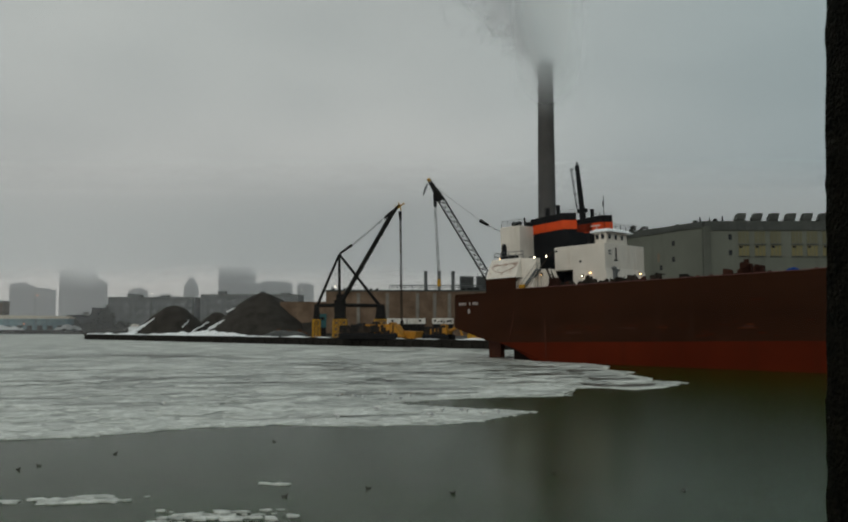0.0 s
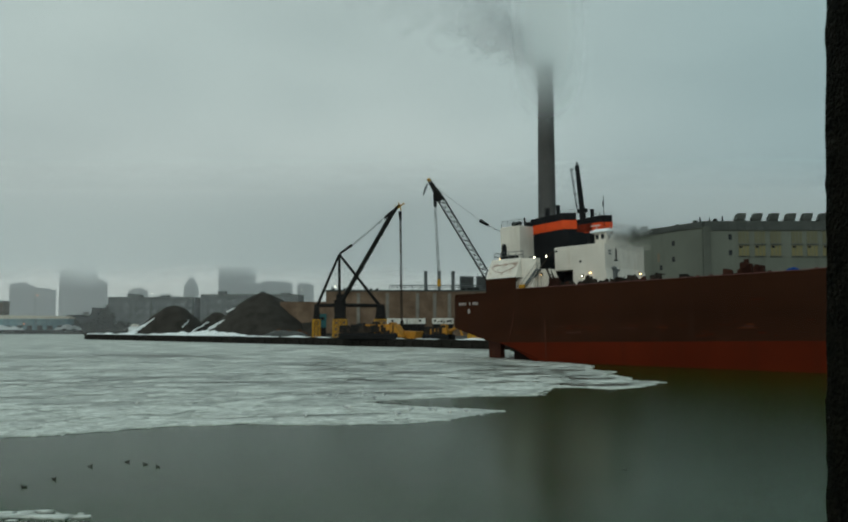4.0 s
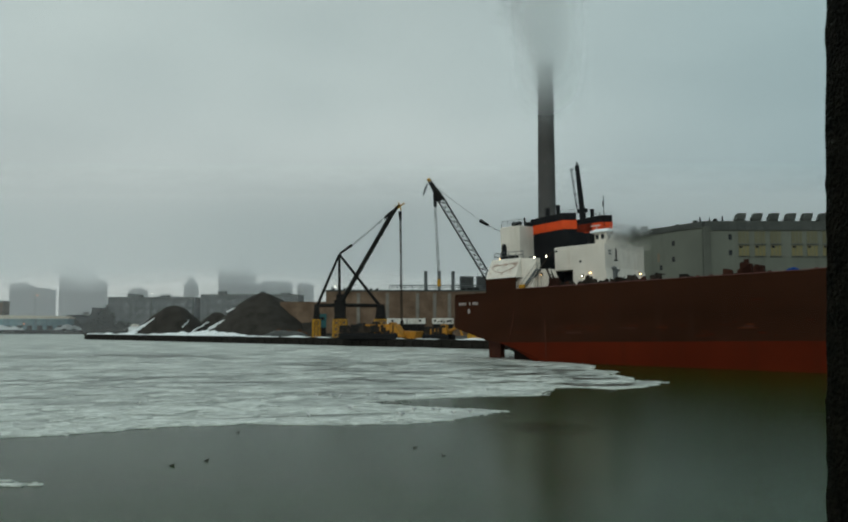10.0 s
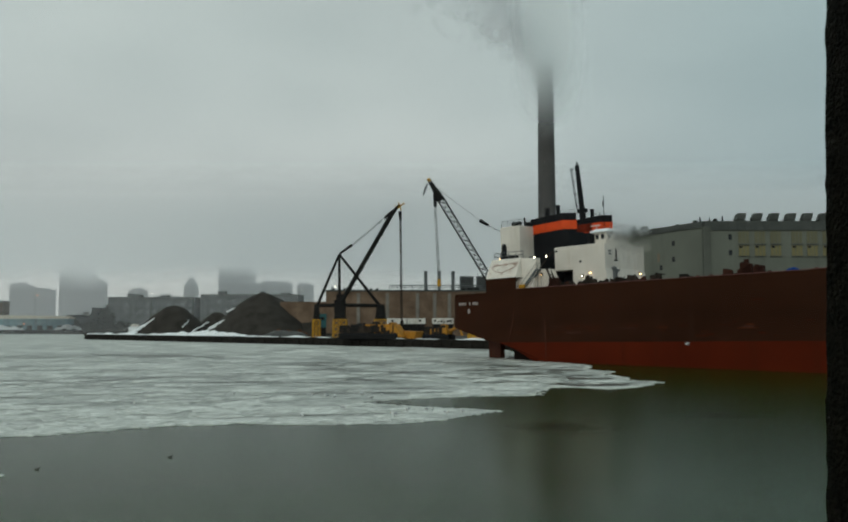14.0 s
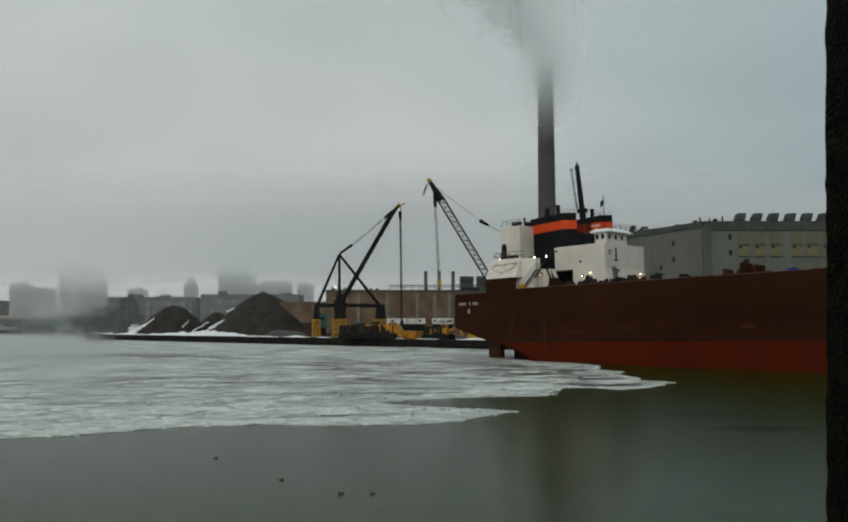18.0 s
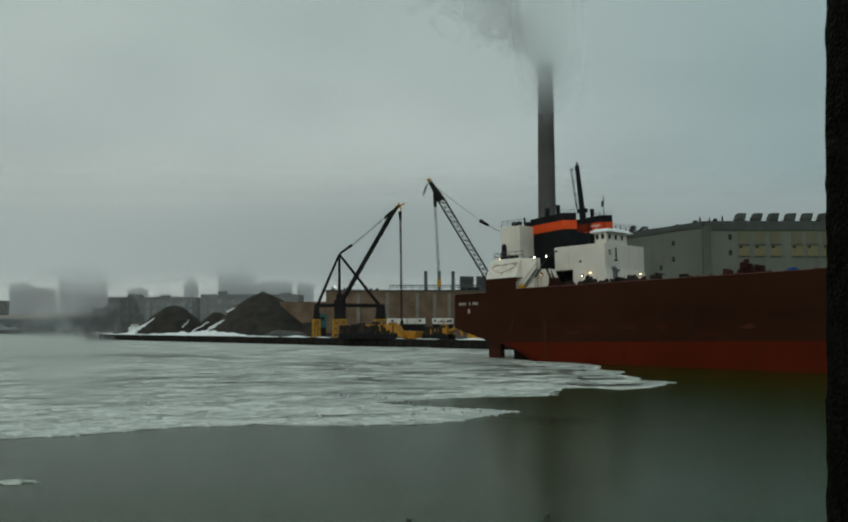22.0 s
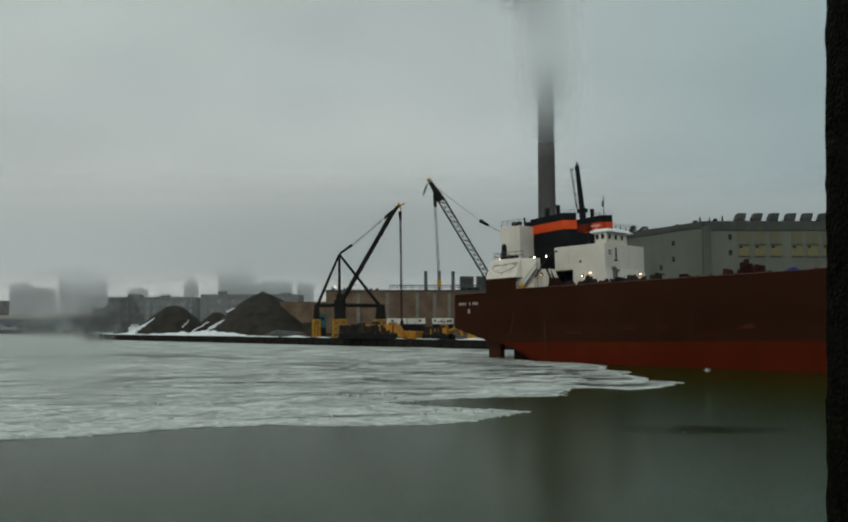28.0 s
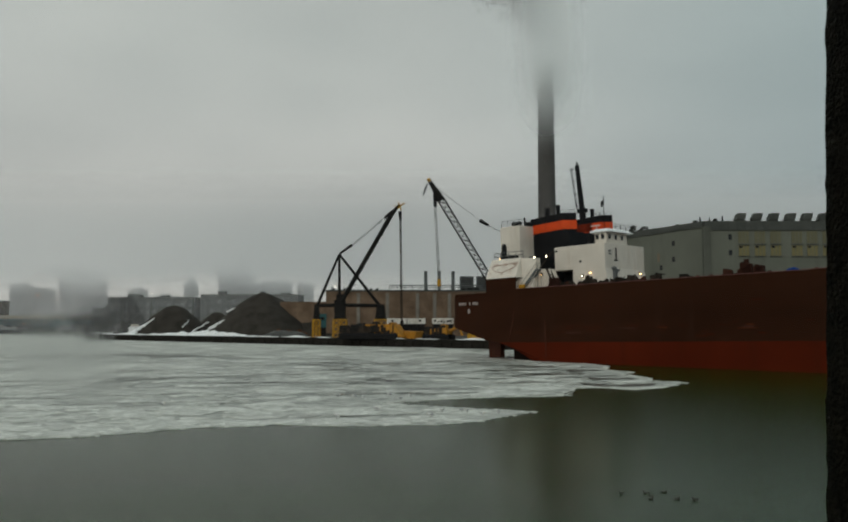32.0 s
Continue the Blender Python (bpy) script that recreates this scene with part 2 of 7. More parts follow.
MACHINE = mat("orange_yellow_machine_paint", (0.30, 0.135, 0.014), (0.48, 0.215, 0.024), 0.7, 0.6, streak=(0.09, 0.05, 0.025), spec=0.2)
DULL_PANE = mat("dull_window_panes", (0.088, 0.097, 0.100), (0.145, 0.156, 0.160), 0.9, 0.4, bump=0, spec=0.2, obrand=0.6)
PLANT = mat("grey_green_render", (0.118, 0.127, 0.106), (0.165, 0.175, 0.147), 0.12, 0.85, bump=0.3, fine=20, streak=(0.106, 0.112, 0.094), spec=0.1)
PARAPET = mat("dark_parapet", (0.058, 0.064, 0.059), (0.098, 0.104, 0.096), 0.3, 0.8, spec=0.1, streak=(0.05, 0.054, 0.05))
YPANEL = mat("yellowed_panel", (0.150, 0.135, 0.062), (0.205, 0.182, 0.090), 0.5, 0.6, spec=0.2)
CHIMNEY = mat("weathered_concrete", (0.060, 0.058, 0.056), (0.098, 0.094, 0.091), 0.06, 0.9, bump=0.4, fine=20, streak=(0.050, 0.047, 0.046), spec=0.1)
FACADE = mat("dark_masonry", (0.062, 0.068, 0.068), (0.112, 0.118, 0.117), 0.08, 0.85, fine=25, obrand=0.35, spec=0.1, streak=(0.056, 0.058, 0.058), contrast=0.2)
TOWER = mat("tower_cladding", (0.09, 0.098, 0.105), (0.16, 0.168, 0.176), 0.03, 0.6, fine=25, obrand=0.4)
BLUESHED = mat("blue_cladding", (0.24, 0.40, 0.45), (0.34, 0.50, 0.55), 0.1, 0.6, streak=(0.16, 0.2, 0.2))
TARP = mat("grey_tarpaulin", (0.04, 0.043, 0.042), (0.075, 0.078, 0.075), 0.5, 0.5, bump=0.8, spec=0.2)
BLUE = mat("blue_tarpaulin", (0.005, 0.024, 0.11), (0.010, 0.043, 0.17), 1.0, 0.6, bump=0.6, spec=0.08)
GEAR = mat("greasy_deck_gear", (0.013, 0.0118, 0.0100), (0.046, 0.036, 0.029), 1.4, 0.8, bump=0.4, spec=0.06, obrand=0.4)
FADED_RUST = mat("faded_rust_mark", (0.34, 0.235, 0.19), (0.50, 0.40, 0.345), 1.5, 0.7, spec=0.1)
PANEL_DIM = mat("grimy_panel", (0.128, 0.124, 0.078), (0.165, 0.158, 0.102), 0.5, 0.7, spec=0.1)
CORNER = mat("damp_render", (0.088, 0.094, 0.080), (0.12, 0.127, 0.108), 0.3, 0.85, spec=0.1)
BLIND = mat("tan_window_blind", (0.165, 0.130, 0.095), (0.215, 0.168, 0.122), 1.0, 0.8, spec=0.1)
LEAD = mat("open_lead_water", (0.070, 0.074, 0.060), (0.27, 0.28, 0.255), 0.6, 0.3, bump=0.1, spec=0.2, island=0.9)
SLICK = mat("waterlogged_slush", (0.045, 0.042, 0.033), (0.15, 0.145, 0.125), 0.9, 0.3, bump=0.2, fine=6, spec=0.2, grit=1.2)
RIDGE = mat("raised_white_ice", (0.66, 0.675, 0.64), (0.92, 0.93, 0.90), 1.2, 0.7, bump=0.4, spec=0.2)
SCRAPE_RUST = mat("orange_rust_scrape", (0.060, 0.015, 0.006), (0.105, 0.030, 0.012), 2.5, 0.8, bump=0.3, spec=0.05)
# darker copy of the orange, shade on the rear funnel put into colour
SHADED_ORANGE = mat("shaded_orange_paint", (0.085, 0.014, 0.007), (0.19, 0.026, 0.011), 0.6, 0.7, bump=0.1, spec=0.06)
BARK = mat("bark", (0.03, 0.026, 0.022), (0.07, 0.06, 0.05), 1.0, 0.9)
TEAL = mat("teal_paint", (0.020, 0.075, 0.080), (0.035, 0.11, 0.115), 0.5, 0.6, streak=(0.05, 0.07, 0.07), spec=0.15)
SCRAP = mat("rust_orange_scrap", (0.075, 0.034, 0.018), (0.16, 0.072, 0.034), 0.9, 0.85, bump=0.5, spec=0.08, island=0.6)
TWIG = mat("dark_conifer_twigs", (0.034, 0.038, 0.034), (0.052, 0.057, 0.050), 1.0, 0.9, island=0.3, spec=0.05)
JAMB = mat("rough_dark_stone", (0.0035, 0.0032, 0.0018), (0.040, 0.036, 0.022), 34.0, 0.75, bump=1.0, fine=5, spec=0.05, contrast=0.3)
PLASTER = mat("dim_plaster", (0.10, 0.095, 0.09), (0.16, 0.15, 0.14), 1.5, 0.9)
FEATHER_D = mat("dark_duck_feathers", (0.012, 0.011, 0.010), (0.05, 0.042, 0.035), 8.0, 0.7)
FEATHER_W = mat("white_feathers", (0.62, 0.62, 0.60), (0.80, 0.80, 0.79), 8.0, 0.7)
FEATHER_G = mat("grey_feathers", (0.25, 0.26, 0.27), (0.38, 0.39, 0.40), 8.0, 0.7)
LETTER = mat("faded_white_lettering", (0.26, 0.215, 0.20), (0.40, 0.35, 0.33), 2.0, 0.6)
FADED_PINK = mat("faded_red_rail_paint", (0.10, 0.042, 0.036), (0.19, 0.088, 0.078), 0.8, 0.6, spec=0.1)
ROOF_TAN = mat("tan_metal_roof", (0.48, 0.43, 0.34), (0.60, 0.54, 0.43), 0.2, 0.7, spec=0.1)
FLAGCLOTH = mat("dark_flag_cloth", (0.030, 0.033, 0.038), (0.075, 0.078, 0.085), 3.0, 0.8, spec=0.05)
LAMP_W = glow("white_lamp", (1.0, 0.84, 0.62), 14.0)
LAMP_A = glow("amber_lamp", (1.0, 0.56, 0.22), 9.0)
MIST_MID = vapour("middle_mist", (0.90, 0.88, 0.88), 0.13, 0.0, 30, 100, 0.008, 30, least=0.004)
MIST_FAR = vapour("far_mist", (0.885, 0.868, 0.872), 0.42, 0.98, 46, 80, 0.012, 30, top=(95, 205), least=0.18)
CLOUD = vapour("low_cloud", (0.85, 0.87, 0.87), 0.0, 1.0, -62, 4, 0.02, 14, 36, 260, fray=0.15, least=0.004)


def plume_mat(name, tint, dense, width, spread, reach, wisp):
    """Smoke that streams up the local z axis from the origin: widens as it goes, thins out, torn at the rim by turbulence."""
    m = bpy.data.materials.new(name)
    m.use_nodes = True
    n, l = m.node_tree.nodes, m.node_tree.links
    n.clear()

    def op(kind, a, b=0.0, c=0.0):
        k = n.new("ShaderNodeMath")
        k.operation = kind
        for i, v in enumerate((a, b, c)):
            if isinstance(v, (int, float)):
                k.inputs[i].default_value = v
            else:
                l.new(v, k.inputs[i])
        return k.outputs["Value"]

    out, co = n.new("ShaderNodeOutputMaterial"), n.new("ShaderNodeTexCoord")
    tex, fine = n.new("ShaderNodeTexNoise"), n.new("ShaderNodeTexNoise")
    tex.inputs["Scale"].default_value, tex.inputs["Detail"].default_value = 0.045, 5.0
    fine.inputs["Scale"].default_value, fine.inputs["Detail"].default_value = 0.11, 6.0
    l.new(co.outputs["Object"], tex.inputs["Vector"])
    l.new(co.outputs["Object"], fine.inputs["Vector"])
    sep, tur = n.new("ShaderNodeSeparateXYZ"), n.new("ShaderNodeSeparateColor")
    l.new(co.outputs["Object"], sep.inputs["Vector"])
    l.new(tex.outputs["Color"], tur.inputs["Color"])
    along = op("MAXIMUM", sep.outputs["Z"], 0.0)
    shift = op("MULTIPLY", op("SUBTRACT", tur.outputs["Red"], 0.5), op("MULTIPLY_ADD", along, wisp, 2.0))
    across = op("ABSOLUTE", op("ADD", sep.outputs["X"], shift))
    half = op("MULTIPLY_ADD", along, spread, width)
    rim = op("SUBTRACT", 1.0, op("DIVIDE", across, half))
    rim = op("ADD", rim, op("MULTIPLY", op("SUBTRACT", fine.outputs["Fac"], 0.5), 1.7))
    soft, start, fade = n.new("ShaderNodeMapRange"), n.new("ShaderNodeMapRange"), n.new("ShaderNodeMapRange")
    for k in (soft, start, fade):
        k.interpolation_type = "SMOOTHSTEP"
    soft.inputs["From Min"].default_value, soft.inputs["From Max"].default_value = 0.05, 0.75
    start.inputs["From Min"].default_value, start.inputs["From Max"].default_value = -7.0, 3.0
    fade.inputs["From Min"].default_value, fade.inputs["From Max"].default_value = 0.0, reach
    fade.inputs["To Min"].default_value, fade.inputs["To Max"].default_value = dense, dense * 0.12
    l.new(rim, soft.inputs["Value"])
    l.new(sep.outputs["Z"], start.inputs["Value"])
    l.new(along, fade.inputs["Value"])
    dens = op("MAXIMUM", op("MULTIPLY", op("MULTIPLY", soft.outputs["Result"], start.outputs["Result"]), fade.outputs["Result"]), 0.003)
    df, tl, sm, tr, mx = (n.new("ShaderNode" + k) for k in ("BsdfDiffuse", "BsdfTranslucent", "AddShader", "BsdfTransparent", "MixShader"))
    df.inputs["Color"].default_value = tl.inputs["Color"].default_value = (*tint, 1)
    for sh, up in ((df, 1.0), (tl, -1.0)):
        nv = n.new("ShaderNodeCombineXYZ")
        nv.inputs["Z"].default_value = up
        l.new(nv.outputs["Vector"], sh.inputs["Normal"])
    l.new(df.outputs["BSDF"], sm.inputs[0])
    l.new(tl.outputs["BSDF"], sm.inputs[1])
    l.new(dens, mx.inputs["Fac"])
    l.new(tr.outputs["BSDF"], mx.inputs[1])
    l.new(sm.outputs["Shader"], mx.inputs[2])
    l.new(mx.outputs["Shader"], out.inputs["Surface"])
    return m


SMOKE = plume_mat("chimney_smoke", (0.66, 0.66, 0.67), 0.72, 9.5, 0.42, 85, 0.55)
SMOKE_THIN = plume_mat("thin_chimney_smoke", (0.72, 0.725, 0.73), 0.26, 9.0, 0.55, 90, 0.5)


def reflection_mat():
    """Dark hull reflection of calmer water put into brown colour, thinning out to nothing at a torn rim."""
    m = mat("painted_hull_reflection", (0.010, 0.0065, 0.0035), (0.018, 0.012, 0.007), 0.5, 0.2, bump=0, spec=0.05)
    n, l = m.node_tree.nodes, m.node_tree.links
    co, ln, tex, add, rng_, tr, mx = (n.new("ShaderNode" + k) for k in ("TexCoord", "VectorMath", "TexNoise", "Math", "MapRange", "BsdfTransparent", "MixShader"))
    ln.operation, add.operation, rng_.interpolation_type = "LENGTH", "MULTIPLY_ADD", "SMOOTHSTEP"
    tex.inputs["Scale"].default_value, tex.inputs["Detail"].default_value = 1.9, 4.0
    add.inputs[1].default_value = 1.1
    for k, v in (("From Min", 1.3), ("From Max", 0.55), ("To Min", 0.0), ("To Max", 0.62)):
        rng_.inputs[k].default_value = v
    l.new(co.outputs["Object"], ln.inputs[0])
    l.new(co.outputs["Object"], tex.inputs["Vector"])
    l.new(tex.outputs["Fac"], add.inputs[0])
    l.new(ln.outputs["Value"], add.inputs[2])
    l.new(add.outputs["Value"], rng_.inputs["Value"])
    l.new(rng_.outputs["Result"], mx.inputs["Fac"])
    l.new(tr.outputs["BSDF"], mx.inputs[1])
    l.new(n["Principled BSDF"].outputs["BSDF"], mx.inputs[2])
    l.new(mx.outputs["Shader"], n["Material Output"].inputs["Surface"])
    return m


REFLECTION = reflection_mat()

FROST = bpy.data.materials.new("wet_smear")
FROST.use_nodes = True
fn, fl = FROST.node_tree.nodes, FROST.node_tree.links
fn.clear()
f_out, f_tr, f_rf, f_mix = (fn.new("ShaderNode" + k) for k in ("OutputMaterial", "BsdfTransparent", "BsdfRefraction", "MixShader"))
f_rf.inputs["IOR"].default_value, f_rf.inputs["Roughness"].default_value = 1.045, 0.26
f_co, f_len, f_noise, f_add, f_rng = (fn.new("ShaderNode" + k) for k in ("TexCoord", "VectorMath", "TexNoise", "Math", "MapRange"))
f_len.operation = "LENGTH"
f_noise.inputs["Scale"].default_value = 2.4
f_add.operation = "MULTIPLY_ADD"
f_add.inputs[1].default_value = 0.7
f_rng.interpolation_type = "SMOOTHSTEP"
for k, v in (("From Min", 1.2), ("From Max", 0.55), ("To Min", 0.0), ("To Max", 0.95)):
    f_rng.inputs[k].default_value = v
fl.new(f_co.outputs["Object"], f_len.inputs[0])
fl.new(f_co.outputs["Object"], f_noise.inputs["Vector"])
fl.new(f_noise.outputs["Fac"], f_add.inputs[0])
fl.new(f_len.outputs["Value"], f_add.inputs[2])
fl.new(f_add.outputs["Value"], f_rng.inputs["Value"])
fl.new(f_rng.outputs["Result"], f_mix.inputs["Fac"])
fl.new(f_tr.outputs["BSDF"], f_mix.inputs[1])
fl.new(f_rf.outputs["BSDF"], f_mix.inputs[2])
fl.new(f_mix.outputs["Shader"], f_out.inputs["Surface"])

PANE = bpy.data.materials.new("clear_window_glass")
PANE.use_nodes = True
pn, pl = PANE.node_tree.nodes, PANE.node_tree.links
pn.clear()
p_out, p_tr, p_gl, p_mix = (pn.new("ShaderNode" + k) for k in ("OutputMaterial", "BsdfTransparent", "BsdfGlossy", "MixShader"))
p_tr.inputs["Color"].default_value = (0.985, 0.99, 0.985, 1)
p_gl.inputs["Roughness"].default_value = 0.02
p_mix.inputs["Fac"].default_value = 0.02
pl.new(p_tr.outputs["BSDF"], p_mix.inputs[1])
pl.new(p_gl.outputs["BSDF"], p_mix.inputs[2])
pl.new(p_mix.outputs["Shader"], p_out.inputs["Surface"])



# ---- mesh helpers ----
def part(name, bm, material, parent=None, label="", smooth=False):
    me = bpy.data.meshes.new(name)
    bm.normal_update()
    bm.to_mesh(me)
    bm.free()
    me.materials.append(material)
    if smooth:
        for p in me.polygons:
            p.use_smooth = True
    ob = new(name, me)
    if parent:
        ob.parent = parent
    if label:
        ob["label"] = label
    return ob


def shared(name, ob, parent, m):
    """Another piece on the same mesh."""
    o = new(name, ob.data)
    o.parent = parent
    o.matrix_basis = m
    return o


def B():
    return bmesh.new()


def box(bm, x0, x1, y0, y1, z0, z1, bevel=0.0):
    v = [bm.verts.new(p) for p in ((x0, y0, z0), (x1, y0, z0), (x1, y1, z0), (x0, y1, z0), (x0, y0, z1), (x1, y0, z1), (x1, y1, z1), (x0, y1, z1))]
    fs = [bm.faces.new([v[i] for i in q]) for q in ((3, 2, 1, 0), (4, 5, 6, 7), (0, 1, 5, 4), (1, 2, 6, 5), (2, 3, 7, 6), (3, 0, 4, 7))]
    if bevel:
        es = list({e for f in fs for e in f.edges})
        bmesh.ops.bevel(bm, geom=es, offset=bevel, segments=2, affect="EDGES", profile=0.5)
    return bm


def hexa(bm, low, high):
    """A solid between two quads of four points each."""
    v = [bm.verts.new(p) for p in (*low, *high)]
    for q in ((3, 2, 1, 0), (4, 5, 6, 7), (0, 1, 5, 4), (1, 2, 6, 5), (2, 3, 7, 6), (3, 0, 4, 7)):
        bm.faces.new([v[i] for i in q])
    bmesh.ops.recalc_face_normals(bm, faces=bm.faces)
    return bm


def tube(bm, p, q, r, r2=None, n=8):
    p, q = Vector(p), Vector(q)
    r2 = r if r2 is None else r2
    d = (q - p).normalized()
    s = d.cross(Vector((0, 0, 1)) if abs(d.z) < 0.9 else Vector((1, 0, 0))).normalized()
    t = d.cross(s)
    a, b = [], []
    for i in range(n):
        w = 2 * math.pi * i / n
        o = s * math.cos(w) + t * math.sin(w)
        a.append(bm.verts.new(p + o * r))
        b.append(bm.verts.new(q + o * r2))
    for i in range(n):
        bm.faces.new((a[i], a[(i + 1) % n], b[(i + 1) % n], b[i]))
    bm.faces.new(a[::-1])
    bm.faces.new(b)
    return bm


def ball(bm, c, r, sx=1, sy=1, sz=1, n=8):
    bmesh.ops.create_icosphere(bm, subdivisions=2 if n > 6 else 1, radius=r, matrix=Matrix.Translation(c) @ Matrix.Diagonal((sx, sy, sz, 1)))
    return bm


def prism(bm, pts, z0, z1):
    a = [bm.verts.new((x, y, z0)) for x, y in pts]
    b = [bm.verts.new((x, y, z1)) for x, y in pts]
    n = len(pts)
    bm.faces.new(a[::-1])
    bm.faces.new(b)
    for i in range(n):
        bm.faces.new((a[i], a[(i + 1) % n], b[(i + 1) % n], b[i]))
    bmesh.ops.recalc_face_normals(bm, faces=bm.faces)
    return bm


def thing(name, m, label, category, group="", kind=""):
    ob = new(name)
    ob.matrix_basis = m
    ob.empty_display_size = 0.5
    return tagged(ob, label, category, group, kind)


def railing(name, parent, pts, height=1.1, step=1.6, r=0.035, material=None):
    """Posts and two rails along a line of points."""
    mt = material or WHITE
    for (a, b) in zip(pts, pts[1:]):
        a, b = Vector(a), Vector(b)
        k = max(1, round((b - a).length / step))
        bm = B()
        for i in range(k + 1):
            p = a.lerp(b, i / k)
            tube(bm, p, p + Vector((0, 0, height)), r, n=5)
        for h in (0.5, 1.0):
            tube(bm, a + Vector((0, 0, height * h)), b + Vector((0, 0, height * h)), r, n=5)
        part(name, bm, mt, parent)


# ---- water, ground, pier ----
bm = B()
bmesh.ops.create_grid(bm, x_segments=4, y_segments=4, size=4500)
water = part("water", bm, WATER)
water.location = (0, 2000, 0)
tagged(water, "murky grey-green harbour water, nearly calm", "water", kind="structure")

GROUND = [(-2400, 520), (-245, 505), (-222, 500), (-190, 474), (-150, 470), (-142, 430), (-127.5, 308.2), (150, 61), (1500, 61), (1500, 4200), (-2400, 4200)]
ground = part("ground", prism(B(), GROUND, -4, 1.75), LAND)
tagged(ground, "dark wet quay ground with patches of snow", "ground", kind="structure")

PIER_A, PIER_B = Vector((-127.5, 308.2, 0)), Vector((30, 167.9, 0))
PD = (PIER_B - PIER_A).normalized()
PN = Vector((PD.y, -PD.x, 0))
PL = (PIER_B - PIER_A).length
pier = thing("pier_wall", Matrix.Translation(PIER_A) @ Matrix.Rotation(math.atan2(PD.y, PD.x), 4, "Z"), "dark weathered timber pier wall with a snowy cap beam", "pier wall", kind="structure")
part("sheet_wall", box(B(), -0.3, PL, -0.25, 0.3, -3, 1.55), TIMBER, pier)
part("cap_beam", box(B(), -0.6, PL, -0.65, 0.9, 1.55, 2.0, 0.04), TIMBER, pier)
wale = part("wale", box(B(), -0.4, PL, -0.5, -0.25, 0.45, 0.8, 0.03), TIMBER, pier)
for i in range(70):
    u = 1.0 + i * (PL - 2) / 69
    if i == 0:
        pile = part("pile", tube(B(), (0, -0.68, -2.5), (0, -0.68, 1.35), 0.19, 0.17, 7), TIMBER, pier)
        pile.matrix_basis = pose(u, 0, 0)
    else:
        shared("pile", pile, pier, pose(u, 0, 0, random.uniform(-2, 2), random.uniform(-2, 2)))


rs = random.Random(8)
s = 2.0
while s < PL - 1:
    w = rs.uniform(0.8, 5.5)
    h = rs.uniform(0.08, 0.26)
    hexa_low = [(s, -0.6, 2.0), (s + w, -0.6, 2.0), (s + w, 0.8, 2.0), (s, 0.8, 2.0)]
    part("cap_snow", hexa(B(), hexa_low, [(s + 0.2, -0.5, 2.0 + h), (s + w - 0.3, -0.5, 2.0 + h * 0.8), (s + w - 0.2, 0.7, 2.0 + h), (s + 0.2, 0.7, 2.0 + h)]), SNOW, pier, "ridge of snow on the cap beam")
    s += w + rs.choice((0.0, 0.6, 2.5, 6.0))


def snow_heap(name, x, y, z, w, d, h, seed, rz=0):
    rng = random.Random(seed)
    bm = B()
    bmesh.ops.create_grid(bm, x_segments=28, y_segments=12, size=0.5)
    for v in bm.verts:
        fx, fy = v.co.x * 2, v.co.y * 2
        e = max(0.0, 1 - fx * fx) ** 0.6 * max(0.0, 1 - fy * fy) ** 0.6
        k = 0.62 + 0.7 * noise.noise(Vector((v.co.x * w * 0.16, v.co.y * d * 0.3, seed)))
        v.co = Vector((v.co.x * w, v.co.y * d, max(0.0, e * h * k) - 0.03))
    ob = part(name, bm, SNOW, smooth=True)
    ob.matrix_basis = pose(x, y, z, 0, 0, rz)
    return tagged(ob, "low drift of old white snow on the quay", "snow drift", "snow drifts")


PANG = math.degrees(math.atan2(PD.y, PD.x))
for i, (s, w, d, h) in enumerate(((8, 24, 3.6, 1.0), (28, 26, 3.6, 1.1), (46, 22, 3.4, 1.0), (58, 30, 4.5, 1.8), (68, 12, 4.0, 2.2), (76, 18, 4.5, 2.6), (86, 18, 4.0, 2.0), (95, 12, 3.0, 1.2), (102, 20, 3, 0.7), (122, 22, 3, 0.8), (146, 20, 3, 0.7), (165, 16, 3, 0.6), (186, 16, 2.6, 0.9))):
    p = PIER_A + PD * s - PN * 3.4
    snow_heap("snow_drift", p.x, p.y, 1.75, w, d, h, i, PANG)


# ---- ice ----
EDGE = [(-300, 28), (-60, 31), (-20.0, 38.9), (-17.9, 39.8), (-15.8, 41.2), (-13.9, 43.0), (-10.7, 43.9), (-9.9, 44.9), (-9.3, 44.1), (-6.4, 43.7), (-3.8, 43.9), (-1.2, 44.1), (1.0, 45.9), (2.8, 48.3),
        (4.5, 50.7), (3.3, 51.7), (0.2, 53.1), (-3.1, 54.9), (-4.9, 56.4), (-2.1, 58.4), (1.3, 60.6), (3.9, 61.5), (8.1, 62.0), (8.7, 63.9), (10.8, 70.0), (12.2, 70.6), (14.0, 70.0), (15.3, 68.2), (18.2, 70.6),
        (21.8, 75.9), (21.3, 77.4), (19.6, 78.1), (20.3, 83.8), (19.0, 88.4), (21.5, 93.5), (19.3, 98.0), (22.0, 108.6), (17.3, 121.7), (18, 176), (-124, 309), (-138, 520), (-165, 642), (-222, 548), (-300, 507)]


def inside(x, y, poly):
    c = False
    for (x0, y0), (x1, y1) in zip(poly, poly[1:] + poly[:1]):
        if (y0 > y) != (y1 > y) and x < (x1 - x0) * (y - y0) / (y1 - y0) + x0:
            c = not c
    return c


